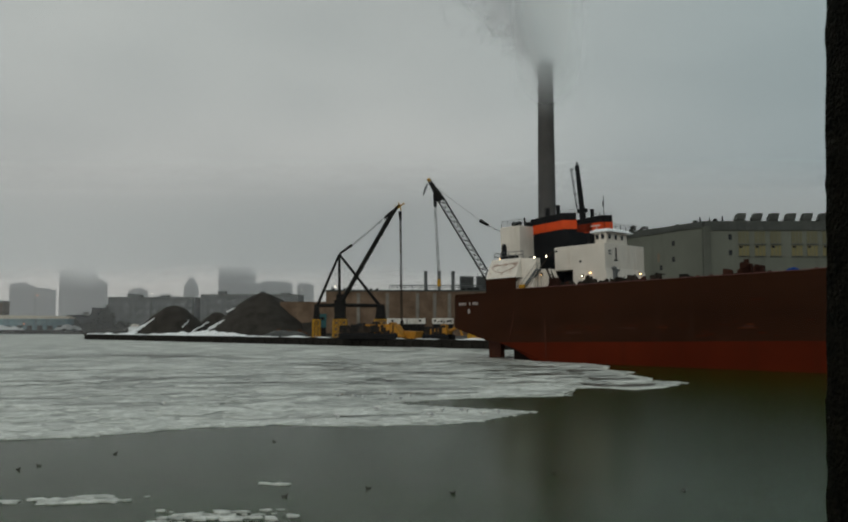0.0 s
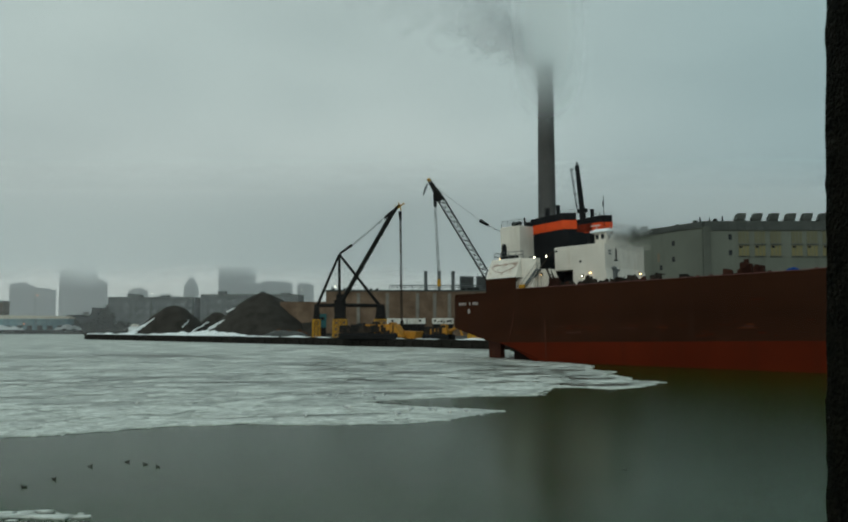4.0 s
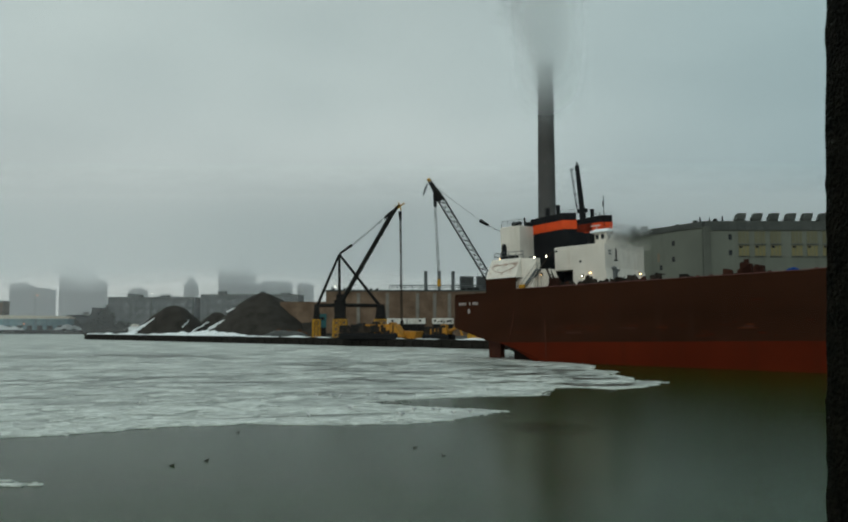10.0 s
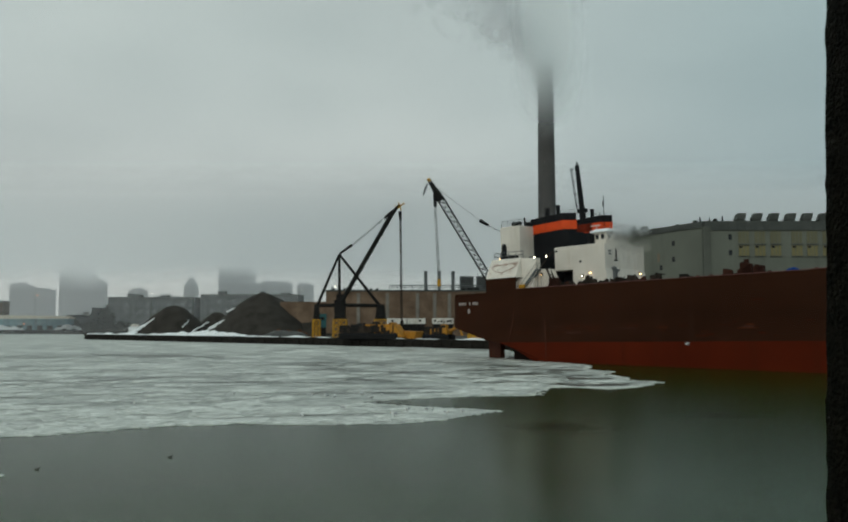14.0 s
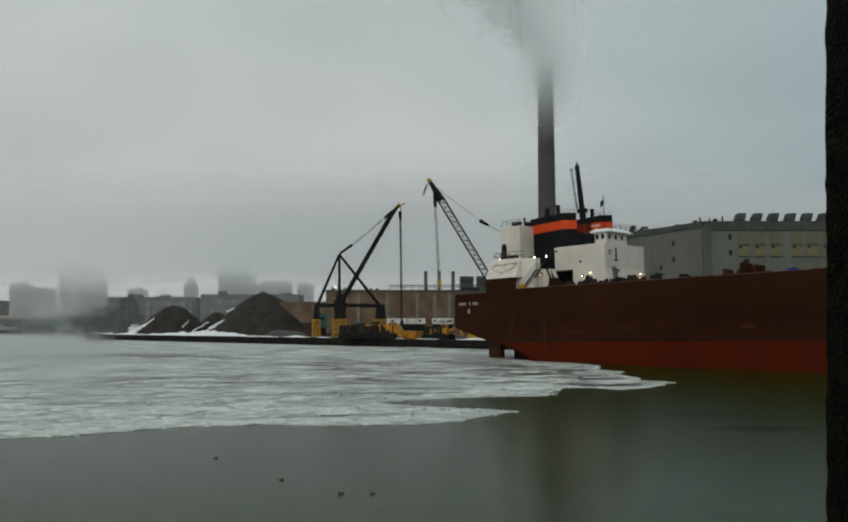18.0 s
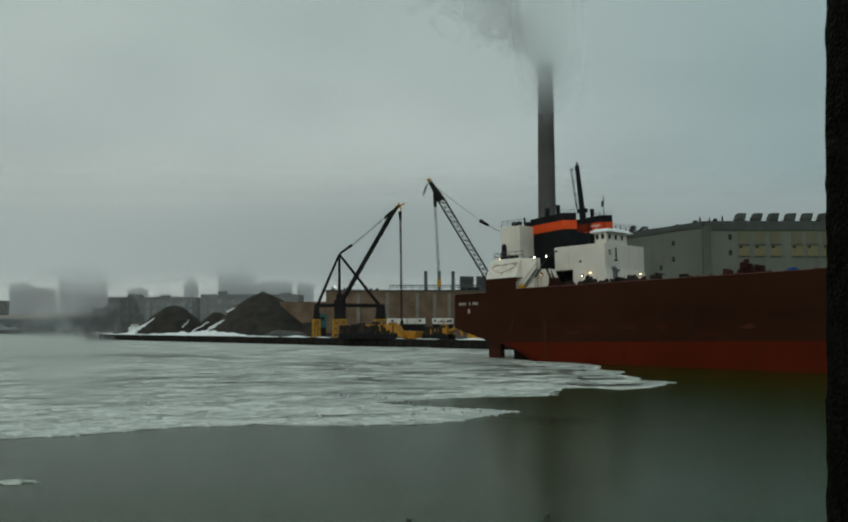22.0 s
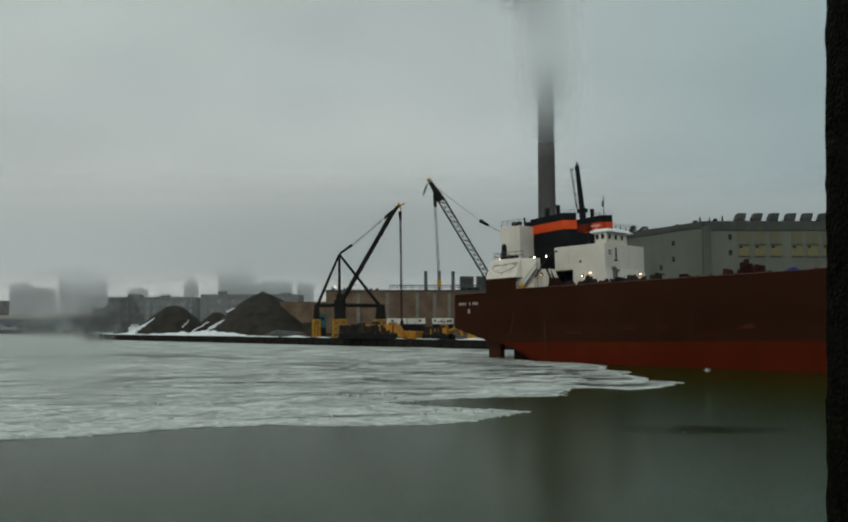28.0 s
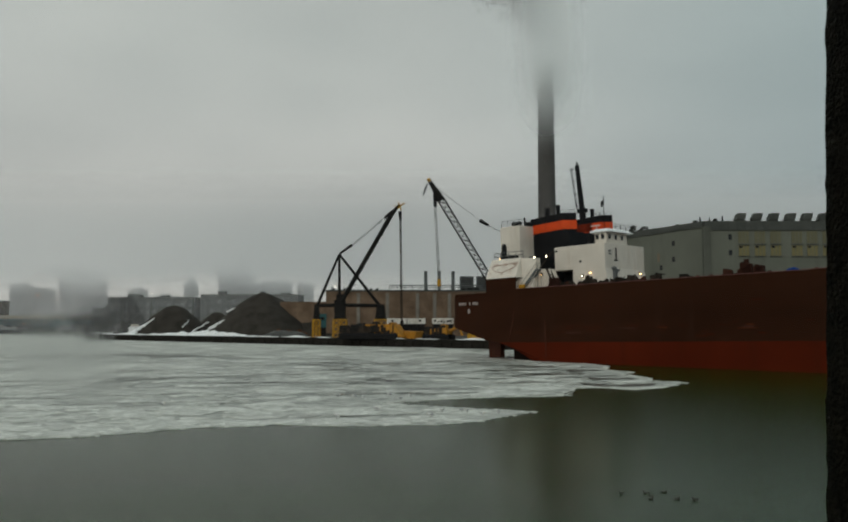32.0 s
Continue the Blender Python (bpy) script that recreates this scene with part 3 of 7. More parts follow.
def frayed(poly, step, amp):
    out = []
    for (x0, y0), (x1, y1) in zip(poly, poly[1:] + poly[:1]):
        L = math.hypot(x1 - x0, y1 - y0)
        k = max(1, int(L / step)) if min(y0, y1) < 120 and min(x0, x1) > -70 else 1
        for i in range(k):
            f = i / k
            x, y = x0 + (x1 - x0) * f, y0 + (y1 - y0) * f
            d = noise.fractal(Vector((x * 0.9, y * 0.9, 3)), 1.0, 2.0, 4) * amp * (1 + max(0, y - 50) / 18) if i else 0
            out.append((x - d * (y1 - y0) / L, y + d * (x1 - x0) / L))
    return out


ice = thing("ice_field", pose(0, 0, 0), "drifting field of grey-white brash ice on the harbour", "ice", kind="stuff")
part("slush_sheet", prism(B(), frayed(EDGE, 0.25, 0.16), -0.12, 0.025), SLUSH, ice)


def floe_points(rng, r, n=11, squash=0.8):
    return [(r * math.cos(a) * f, r * squash * math.sin(a) * f) for a, f in ((2 * math.pi * i / n + rng.uniform(-0.2, 0.2), rng.uniform(0.6, 1.1)) for i in range(n))]


rng = random.Random(5)
protos = []
for k in range(14):
    ob = part("floe", prism(B(), floe_points(rng, 1.0), -0.03, 0.02), ICE_PIECE, ice)
    protos.append(ob)
near, verts, faces = 0, [], []
for k in range(9000):
    y = 38 + 420 * rng.random() ** 2.4
    x = rng.uniform(-0.62 * y, 0.26 * y)
    if not inside(x, y, EDGE):
        continue
    if noise.noise(Vector((x * 0.08, y * 0.10, 7))) < -0.10 - (0.25 if x < -0.1 * y else 0):
        continue
    if noise.noise(Vector((x * 0.3, y * 0.3, 19))) < (-0.30 if x < -0.12 * y else -0.16):
        continue
    if x < -0.15 * y and rng.random() < 0.4:
        continue
    r = (0.25 + 1.3 * rng.random() ** 2) * (0.45 + y / 95)
    if not inside(x - r, y, EDGE) or not inside(x + r, y, EDGE) or not inside(x, y - r * 0.6, EDGE):
        r *= 0.35
    z = rng.uniform(0.02, 0.045)
    if y < 66 and near < 280:
        ob = protos[near] if near < 14 else shared("floe", protos[near % 14], ice, Matrix())
        ob.matrix_basis = Matrix.LocRotScale((x, y, z), Euler((0, 0, rng.uniform(-3, 3))), (r, r, 1))
        near += 1
        continue
    b, pts = len(verts), floe_points(rng, r)
    n = len(pts)
    verts += [(x + px, y + py, 0.0) for px, py in pts] + [(x + px * 0.97, y + py * 0.97, z + 0.02) for px, py in pts]
    faces.append(tuple(range(b + n, b + 2 * n)))
    faces += [(b + i, b + (i + 1) % n, b + n + (i + 1) % n, b + n + i) for i in range(n)]
# crumbs along the open edge
for k in range(760):
    i = rng.randrange(14, 37) if k > 60 else rng.randrange(1, 14)
    (x0, y0), (x1, y1) = EDGE[i], EDGE[i + 1]
    f = rng.random()
    x, y = x0 + (x1 - x0) * f + rng.gauss(0, 0.25), y0 + (y1 - y0) * f + rng.gauss(0, 0.04 + max(0, y0 - 45) * 0.006)
    r = rng.uniform(0.04, 0.22) * (1 + max(0, y - 50) / 40)
    b, pts = len(verts), floe_points(rng, r, 8)
    n = len(pts)
    z = rng.uniform(0.02, 0.05)
    verts += [(x + px, y + py, -0.02) for px, py in pts] + [(x + px * 0.9, y + py * 0.9, z) for px, py in pts]
    faces.append(tuple(range(b + n, b + 2 * n)))
    faces += [(b + i2, b + (i2 + 1) % n, b + n + (i2 + 1) % n, b + n + i2) for i2 in range(n)]
me = bpy.data.meshes.new("floes")
me.from_pydata(verts, [], faces)
me.materials.append(ICE)
floes = new("floes", me)
floes.parent = ice
tagged(floes, kind="stuff")


# narrow dark leads between the floes, thickest under the ship's stern
verts, faces = [], []
for k in range(420):
    y = rng.uniform(56, 118) if k < 300 else rng.uniform(50, 200)
    x = rng.uniform(-0.14 * y, 0.25 * y) if k < 300 else rng.uniform(-0.5 * y, 0.1 * y)
    L, w, a = rng.uniform(0.5, 3.4) * (0.5 + y / 120), rng.uniform(0.12, 0.62), rng.gauss(0.12, 0.35)
    if noise.noise(Vector((x * 0.11, y * 0.06, 31))) < -0.05:
        continue
    if not all(inside(x + s * L * 1.1, y + s * L * a, EDGE) and inside(x + s * L * 1.1, y + s * L * a - 1.2, EDGE) for s in (-1, 0, 1)):
        continue
    b, n = len(verts), 11
    line = []
    for i in range(n):
        f = 2 * i / (n - 1) - 1
        line.append((x + f * L, y + f * L * a + 0.9 * noise.noise(Vector((x + f * 2, y, 4))), w * (1.02 - f * f) * rng.uniform(0.3, 1.4) * (y / 90) ** 2))
    for side in (-1, 1):
        verts += [(px, py + side * h, 0.069) for px, py, h in line]
    faces += [(b + i, b + i + 1, b + n + i + 1, b + n + i) for i in range(n - 1)]
# long hairline cracks that fan out over the field
for k in range(64):
    y = rng.uniform(44, 150)
    x = rng.uniform(-0.5 * y, 0.12 * y)
    L, w, a, c = rng.uniform(3, 10) * (0.6 + y / 110), rng.uniform(0.012, 0.035), rng.gauss(0.22, 0.3), rng.gauss(0, 0.012)
    b, n = len(verts), 15
    line = []
    for i in range(n):
        f = 2 * i / (n - 1) - 1
        line.append((x + f * L, y + f * L * a + c * (f * L) ** 2 + 0.5 * noise.noise(Vector((x + f * 3, y, 9))), w * (1.05 - f * f) * rng.uniform(0.4, 1.5) * 3.6 * (y / 45) ** 2))
    if not all(inside(px, py - 0.8, EDGE) and inside(px, py + 0.8, EDGE) for px, py, h in line):
        continue
    for side in (-1, 1):
        verts += [(px, py + side * h, 0.071) for px, py, h in line]
    faces += [(b + i, b + i + 1, b + n + i + 1, b + n + i) for i in range(n - 1)]
me = bpy.data.meshes.new("leads")
me.from_pydata(verts, [], faces)
me.materials.append(LEAD)
leads = new("leads", me)
leads.parent = ice
tagged(leads, kind="stuff")


# waterlogged brown slush near the ship, and thin ridges of raised white ice
WET = ((15.0, 72.2, 3.3, 1.5, 0.02), (17.4, 73.6, 2.4, 0.9, 0.35), (13.0, 74.4, 2.6, 0.5, 0.1), (16.0, 81, 3.0, 1.1, 0.15), (11.5, 88, 4.2, 0.9, 0.1), (7.5, 76, 3.6, 0.6, 0.2), (16.4, 96, 2.4, 1.0, 0.0), (3.0, 82, 4.0, 0.6, -0.1), (12.6, 104, 3.0, 0.9, 0.1), (8.0, 96, 3.0, 0.8, 0.0))
for name, material, lift, count in (("wet_slush", SLICK, 0.073, len(WET)), ("ridges", RIDGE, 0.076, 520)):
    verts, faces = [], []
    for k in range(count):
        if name == "wet_slush":
            x, y, L, w, a = WET[k]
        else:
            y = 41 + 110 * rng.random() ** 1.6
            x, L, w, a = rng.uniform(-0.5 * y, 0.24 * y), rng.uniform(0.2, 1.3) * (0.5 + y / 90), rng.uniform(0.06, 0.3), rng.gauss(0.05, 0.3)
            if not all(inside(x + q * L, y + q * L * a - 0.3, EDGE) for q in (-1, 0, 1)):
                continue
        b, n = len(verts), 13
        line = []
        for i in range(n):
            f = 2 * i / (n - 1) - 1
            line.append((x + f * L, y + f * L * a + 0.5 * noise.noise(Vector((x + f * 3, y, 14))), w * (1.02 - f * f) * rng.uniform(0.35, 1.3) * (y / 80) ** 2))
        for side in (-1, 1):
            verts += [(px, py + side * h, lift) for px, py, h in line]
        faces += [(b + i, b + i + 1, b + n + i + 1, b + n + i) for i in range(n - 1)]
    me = bpy.data.meshes.new(name)
    me.from_pydata(verts, [], faces)
    me.materials.append(material)
    ob = new(name, me)
    ob.parent = ice
    tagged(ob, kind="stuff")


def loose_floe(seed, count, spread, size, label):
    """A loose cluster of broken ice that drifts as one."""
    rg = random.Random(seed)
    t = thing("ice_floe", pose(0, 20, 0), label, "ice floe", "loose floes")
    part("slush", prism(B(), floe_points(rg, spread * 0.5, 15, 0.35), -0.06, 0.008), SLUSH, t)
    for i in range(count * 2):
        x, y = rg.gauss(0, spread * 0.45), rg.gauss(0, spread * 0.16)
        part("floe", prism(B(), [(x + a, y + b) for a, b in floe_points(rg, size * rg.uniform(0.15, 0.95), 9, 0.55)], -0.03, rg.uniform(0.015, 0.05)), ICE_PIECE, t)
    return t


FLOES = [
    (loose_floe(1, 7, 0.5, 0.3, "small lone plate of white ice on open water"), [(0, -4.9, 27.6), (1, -4.7, 25.3), (2, -5.4, 23.4), (3, -6.2, 21.0), (4.5, -8, 17), (32, -12, 12)]),
    (loose_floe(2, 26, 1.9, 0.4, "long raft of broken white ice on open water"), [(0, -10.7, 25.0), (1, -10.1, 23.1), (2, -9.8, 20.8), (3.5, -10, 16), (32, -14, 11)]),
    (loose_floe(3, 36, 2.2, 0.28, "scatter of crumbled ice on open water"), [(0, -6.0, 23.0), (1, -5.6, 21.9), (2, -5.8, 20.0), (3.5, -7, 15), (32, -9, 10)]),
    (loose_floe(4, 22, 1.3, 0.38, "raft of broken white ice on open water"), [(0, -9.0, 17.0), (3, -10.7, 22.0), (6, -11.5, 24.7), (7, -12.3, 25.6), (8, -13.6, 26.7), (9, -14.2, 27.3), (12, -14.8, 28.2), (14, -16.5, 29.2), (32, -24, 31)]),
    (loose_floe(5, 20, 1.2, 0.36, "raft of broken white ice on open water"), [(0, -24, 31), (18, -18, 29.5), (20, -15.8, 28.7), (21, -14.5, 28.2), (22, -14.1, 27.9), (23, -13.6, 27.3), (24, -12.5, 25.7), (25, -11.4, 24.2), (28, -8.8, 18.5), (32, -6, 14)]),
]

# ---- brown sheets that paint the hull's reflection onto the water ----
def reflection_patch(w, d, label):
    bm = B()
    bmesh.ops.create_circle(bm, cap_ends=True, segments=36, radius=1.0)
    ob = part("silt_streak", bm, REFLECTION)
    ob.scale = (w, d, 1)
    return tagged(ob, label, "silt streak", "silt streaks", "stuff")


REFLECTION_ROWS = [
    (reflection_patch(2.9, 2.3, "faint brown painted reflection of the hull on open water"), [(0, -6, 70), (6.5, -4, 66), (8, 6.3, 44.5), (9, 6.0, 43.6), (12, 6.0, 41.2), (13, 4.6, 42), (14, 7, 43), (16, 13, 48), (17, 15.8, 49.5), (18, 16.0, 49.0), (20, 10, 47), (23, 7, 45), (24, 7.5, 43.0), (25, 11.2, 45.4), (28, 13.1, 41.9), (32, 30, 43)]),
    (reflection_patch(3.6, 1.7, "dark brown painted reflection of the hull on open water"), [(0, 30, 47), (9, 29, 47), (11, 20, 50), (12, 18.4, 46.7), (13, 17.5, 48.0), (14, 17.3, 48.4), (17, 16.4, 43.0), (18, 17.0, 42.5), (20, 29, 44), (23, 27, 45), (24, 14.9, 44.1), (25, 20, 43.2), (28, 16.0, 42.0), (30, 28, 44), (32, 30, 45)]),
]

# ---- freighter ----
ship = thing("freighter", pose(16.08, 120.48, 0, 0, -1.05, -46.53), "long brown-hulled lake freighter with white deckhouses and a black funnel", "ship")
BEAM = 32.0


def bottom(u):
    for (u0, z0), (u1, z1) in zip(((-17, 5.3), (-15.6, 5.0), (-8.6, 2.95), (-5.6, 2.5), (0, -0.05), (7, -4), (160, -4)), ((-15.6, 5.0), (-8.6, 2.95), (-5.6, 2.5), (0, -0.05), (7, -4), (160, -4), (300, -4))):
        if u <= u1:
            return z0 + (z1 - z0) * (u - u0) / (u1 - u0)
    return -4.0


def inset(u):
    if u < -14.5:
        return 0.12 * (-14.5 - u) ** 2.2
    if u > 120:
        return min(15.6, 0.0085 * (u - 120) ** 2)
    return 0.0


def hull_band(us, lo, hi, keel=False):
    """Plating between two height curves, both sides, closed at the ends, below and above."""
    bm = B()
    rows = []
    for u in us:
        a, z0, z1 = inset(u), lo(u), hi(u)
        run = max(0.0, min(1.0, (3.5 - u) / 20)) if keel else 0.0
        rows.append([bm.verts.new(p) for p in ((u, a + run * 1.5, z0), (u, a, z0 + (z1 - z0) * 0.3), (u, a, z1), (u, BEAM - a, z1), (u, BEAM - a, z0 + (z1 - z0) * 0.3), (u, BEAM - a - run * 1.5, z0))])
    for r, s in zip(rows, rows[1:]):
        for i in range(6):
            j = (i + 1) % 6
            bm.faces.new((r[i], s[i], s[j], r[j]))
    bm.faces.new(rows[0])
    bm.faces.new(rows[-1][::-1])
    bmesh.ops.recalc_face_normals(bm, faces=bm.faces)
    return bm


US = [-16.6, -16.2, -15.6, -15, -14.5, -12, -9.1, -6.4, -3, 0, 4, 10, 20, 40, 70, 100, 120, 130, 140, 150, 157, 162]
LWL = 2.80
part("hull", hull_band(US, lambda u: max(LWL, bottom(u)), lambda u: 10.1), HULL, ship, "brown-painted steel hull with rust streaks")
part("boot_topping", hull_band([-6.35] + [u for u in US if u > -6.3], lambda u: min(bottom(u), LWL - 0.02), lambda u: LWL, True), BOOT, ship, "faded red bottom paint")
bm = B()
box(bm, -9.1, -3.05, 0.0, 0.12, 10.1, 12.62)
part("bulwark", bm, HULL, ship, "raised brown side plating")
bm = B()
for u0, u1, h in ((-16.2, -9.1, 10.55), (-3.05, 40, 10.8), (40, 120, 10.85)):
    box(bm, u0, u1, 0.0 if u0 > -16 else 0.35, 0.1 if u0 > -16 else 0.45, 10.1, h)
part("rail_plate", bm, HULL, ship)
for u0 in range(-3, 117, 6):
    part("rail_cap", box(B(), u0, u0 + 5.96, -0.07, 0.16, 10.8 if u0 < 39 else 10.85, 10.89 if u0 < 39 else 10.94, 0.02), FADED_PINK, ship, "worn pale-red rail cap")
bm = B()
for u0 in range(-2, 118, 2):
    box(bm, u0, u0 + 1.98, -0.05, 0.02, 10.02, 10.13)
part("rubbing_strip", bm, HULL, ship)
# plate seams and draught strip
for i, u in enumerate((1.3, 9.7, 18.2, 26.9, 35.6)):
    part("seam", box(B(), u, u + 0.06, -0.02, 0.01, LWL + 0.1, 10.0), HULL, ship)
part("draught_strip", box(B(), 2.25, 2.37, -0.03, 0.01, 0.3, 6.2), RUDDER, ship, "faded strip of draught marks")
bm = B()
for i in range(8):
    f, g = i / 8, (i + 1) / 8
    tube(bm, (-3.5 - 1.25 * f ** 1.6, -0.01, 8.1 - 5.2 * f), (-3.5 - 1.25 * g ** 1.6, -0.01, 8.1 - 5.2 * g), 0.055, n=5)
part("knuckle_seam", bm, RUDDER, ship, "scuffed weld seam along the quarter")
part("weld_patch", box(B(), 32.0, 33.3, -0.03, 0.01, 4.4, 4.7), RUST, ship)
part("weld_patch", box(B(), 6.0, 8.6, -0.02, 0.01, 4.0, 4.25), RUST, ship)
part("weld_patch", box(B(), 15.2, 17.4, -0.02, 0.01, 4.5, 4.72), RUST, ship)
rs = random.Random(31)
for i in range(90):
    u, z, w, h = rs.uniform(-8, 44), rs.choice((rs.uniform(3.0, 5.2), rs.uniform(3.0, 5.2), rs.uniform(3.0, 9.8))), rs.uniform(0.3, 3.4), rs.uniform(0.02, 0.08)
    part("scrape", box(B(), u, u + w, -0.014, 0.01, z, z + h), rs.choice((RUST, RUST, HULL, BOOT)), ship)
for u, z, w, h in ((31.2, 4.35, 2.6, 0.10), (32.4, 4.75, 0.9, 0.16), (20.4, 4.55, 1.8, 0.09), (21.0, 4.2, 0.7, 0.12), (26.5, 4.0, 1.1, 0.08), (9.6, 4.4, 1.6, 0.08), (-3.5, 4.2, 1.2, 0.08)):
    part("rust_fleck", box(B(), u, u + w, -0.034, 0.01, z, z + h, 0.01), SCRAPE_RUST, ship, "fresh orange rust scrape")
for z in (4.9, 7.4):
    part("plate_seam", box(B(), -8, 118, -0.012, 0.01, z, z + 0.045), HULL, ship)
# name bars on the quarter
for k, (u0, u1) in enumerate(((-15.0, -13.1), (-12.75, -12.4), (-12.0, -10.4))):
    bm = B()
    n = max(1, int((u1 - u0) / 0.42))
    for i in range(n):
        box(bm, u0 + i * 0.42, u0 + i * 0.42 + 0.3, -0.04 + inset(u0), 0.2, 8.72, 9.15)
    part("name_bar", bm, LETTER, ship, "faded white lettering bars")
bm = B()
box(bm, -13.05, -12.6, -0.04, 0.05, 7.4, 8.1, 0.06)
part("stern_mark", bm, LETTER, ship)
# rudders and screw aperture
for v in (5.5, 26.5):
    bm = B()
    hexa(bm, [(-13.5, v - 0.2, -4), (-10.7, v - 0.5, -4), (-10.7, v + 0.5, -4), (-13.5, v + 0.2, -4)], [(-13.5, v - 0.2, 4.4), (-10.7, v - 0.5, 3.6), (-10.7, v + 0.5, 3.6), (-13.5, v + 0.2, 4.4)])
    part("rudder", bm, RUDDER, ship, "rusty red-brown rudder")
# solid box darkens the space under the stern by its colour
part("screw_recess_block", box(B(), -6.2, 6, 3.0, 29, -4, 2.4), UNDER_SHADE, ship, "near-black block painting the shade of the recess over the screws")
# sloped white after bulwark with a chevron, and the block before it
bm = B()
hexa(bm, [(-9.12, 0.0, 12.62), (-3.05, 0.0, 12.62), (-3.05, 30, 12.62), (-9.12, 30, 12.62)], [(-9.9, 2.4, 15.8), (-3.95, 2.4, 15.75), (-3.95, 29, 15.75), (-9.9, 29, 15.8)])
part("after_house", bm, WHITE, ship, "white steel house with a sloping side, rust-marked")
bm = B()
hexa(bm, [(-3.9, 1.2, 10.6), (-0.75, 1.2, 10.6), (-0.75, 3.2, 10.6), (-3.9, 3.2, 10.6)], [(-3.94, 2.4, 15.7), (-0.85, 2.4, 15.5), (-0.85, 3.2, 15.5), (-3.94, 3.2, 15.7)])
part("side_block", bm, WHITE, ship)


part("bulkhead", box(B(), -3.02, -2.85, 3.25, 29, 10.1, 15.9), BLACK, ship, "dark bulkhead behind the stair")


def slope(u, z):
    return (u, (z - 12.62) / 3.18 * 2.4 - 0.03, z)


bm = B()
for a, b in (((-9.0, 14.6), (-8.2, 13.9)), ((-8.2, 13.9), (-6.4, 13.45)), ((-6.4, 13.45), (-4.4, 14.2)), ((-4.4, 14.2), (-3.9, 14.9)), ((-8.9, 14.7), (-4.0, 15.0))):
    tube(bm, slope(*a), slope(*b), 0.075, n=5)
part("chevron", bm, FADED_RUST, ship, "rust-red chevron line")
rs = random.Random(77)
for i in range(9):
    u, z = rs.uniform(-9.2, -3.6), rs.uniform(13.2, 15.3)
    part("rust_blotch", tube(B(), slope(u, z), slope(u + rs.uniform(-0.12, 0.12), z - rs.uniform(0.15, 0.5)), rs.uniform(0.06, 0.13), 0.04, n=6), FADED_RUST, ship, "faint rust bleed")
for u in (-8.0, -6.2, -4.6):
    part("fairlead", tube(B(), slope(u, 14.8), (u, 1.45, 14.9), 0.2, n=8), FADED_RUST, ship)
part("upper_deck", box(B(), -10.2, -3.9, 3.2, 29, 15.72, 15.85), GREYSTEEL, ship)
part("fantail_block", box(B(), -14.2, -9.0, 9.0, 28, 10.1, 15.78), WHITE, ship)
railing("deck_rail", ship, [(-10.1, 9.0, 15.78), (-10.1, 3.3, 15.78), (-4.2, 3.3, 15.78)], 1.15, 1.4, 0.05, GREYSTEEL)
# after house tier, with gear on top
part("tier", box(B(), -13.75, -9.5, 9.0, 20, 15.78, 22.0, 0.05), WHITE, ship, "tall plain white steel casing")
railing("roof_rail", ship, [(-13.6, 9.2, 22.0), (-9.6, 9.2, 22.0), (-9.6, 12, 22.0)], 1.0, 1.2, 0.045, GREYSTEEL)
bm = B()
tube(bm, (-11.9, 10.2, 22.4), (-10.3, 10.2, 22.4), 0.45, n=10)
part("life_raft", bm, BLACK, ship)
bm = B()
tube(bm, (-9.9, 11.2, 22.4), (-9.6, 12.3, 22.4), 0.38, n=10)
part("life_raft", bm, BLACK, ship)
part("vent_pipe", tube(B(), (-10.2, 11.2, 21.9), (-10.2, 11.2, 23.5), 0.16), BLACK, ship)
bm = tube(B(), (-9.15, 4.6, 15.7), (-9.15, 4.6, 18.1), 0.42, n=10)
tube(bm, (-9.15, 4.6, 18.1), (-9.15, 4.6, 18.5), 0.42, 0.2, 10)
part("bollard_vent", bm, BLACK, ship, "black ventilator on the after deck")
bm = B()
box(bm, -8.5, -6.6, 4.2, 5.2, 15.78, 16.5, 0.1)
part("winch", bm, STEEL, ship)
# casing and twin funnels
bm = B()
hexa(bm, [(-11.4, 12.6, 10.1), (-2.2, 12.6, 10.1), (-2.2, 27.5, 10.1), (-11.4, 27.5, 10.1)], [(-10.6, 12.6, 20.6), (-2.2, 12.6, 20.6), (-2.2, 27.5, 20.6), (-10.6, 27.5, 20.6)])
part("engine_casing", bm, BLACK, ship, "black casing under the funnels")


def funnel_ring(v, z, grow=0.0):
    lean = (z - 20.6) * 0.19
    drop = 0.35 if z > 20.6 else 0.0
    return [(-10.6 + lean - grow, v - grow, z - drop), (-3.4, v - grow, z), (-1.8 + grow, v + 1.6, z), (-3.4, v + 3.2 + grow, z), (-10.6 + lean - grow, v + 3.2 + grow, z - drop)]


def ring_prism(bm, low, high):
    a, b = [bm.verts.new(p) for p in low], [bm.verts.new(p) for p in high]
    n = len(a)
    for i in range(n):
        bm.faces.new((a[i], a[(i + 1) % n], b[(i + 1) % n], b[i]))
    bm.faces.new(a[::-1])
    bm.faces.new(b)
    return bm


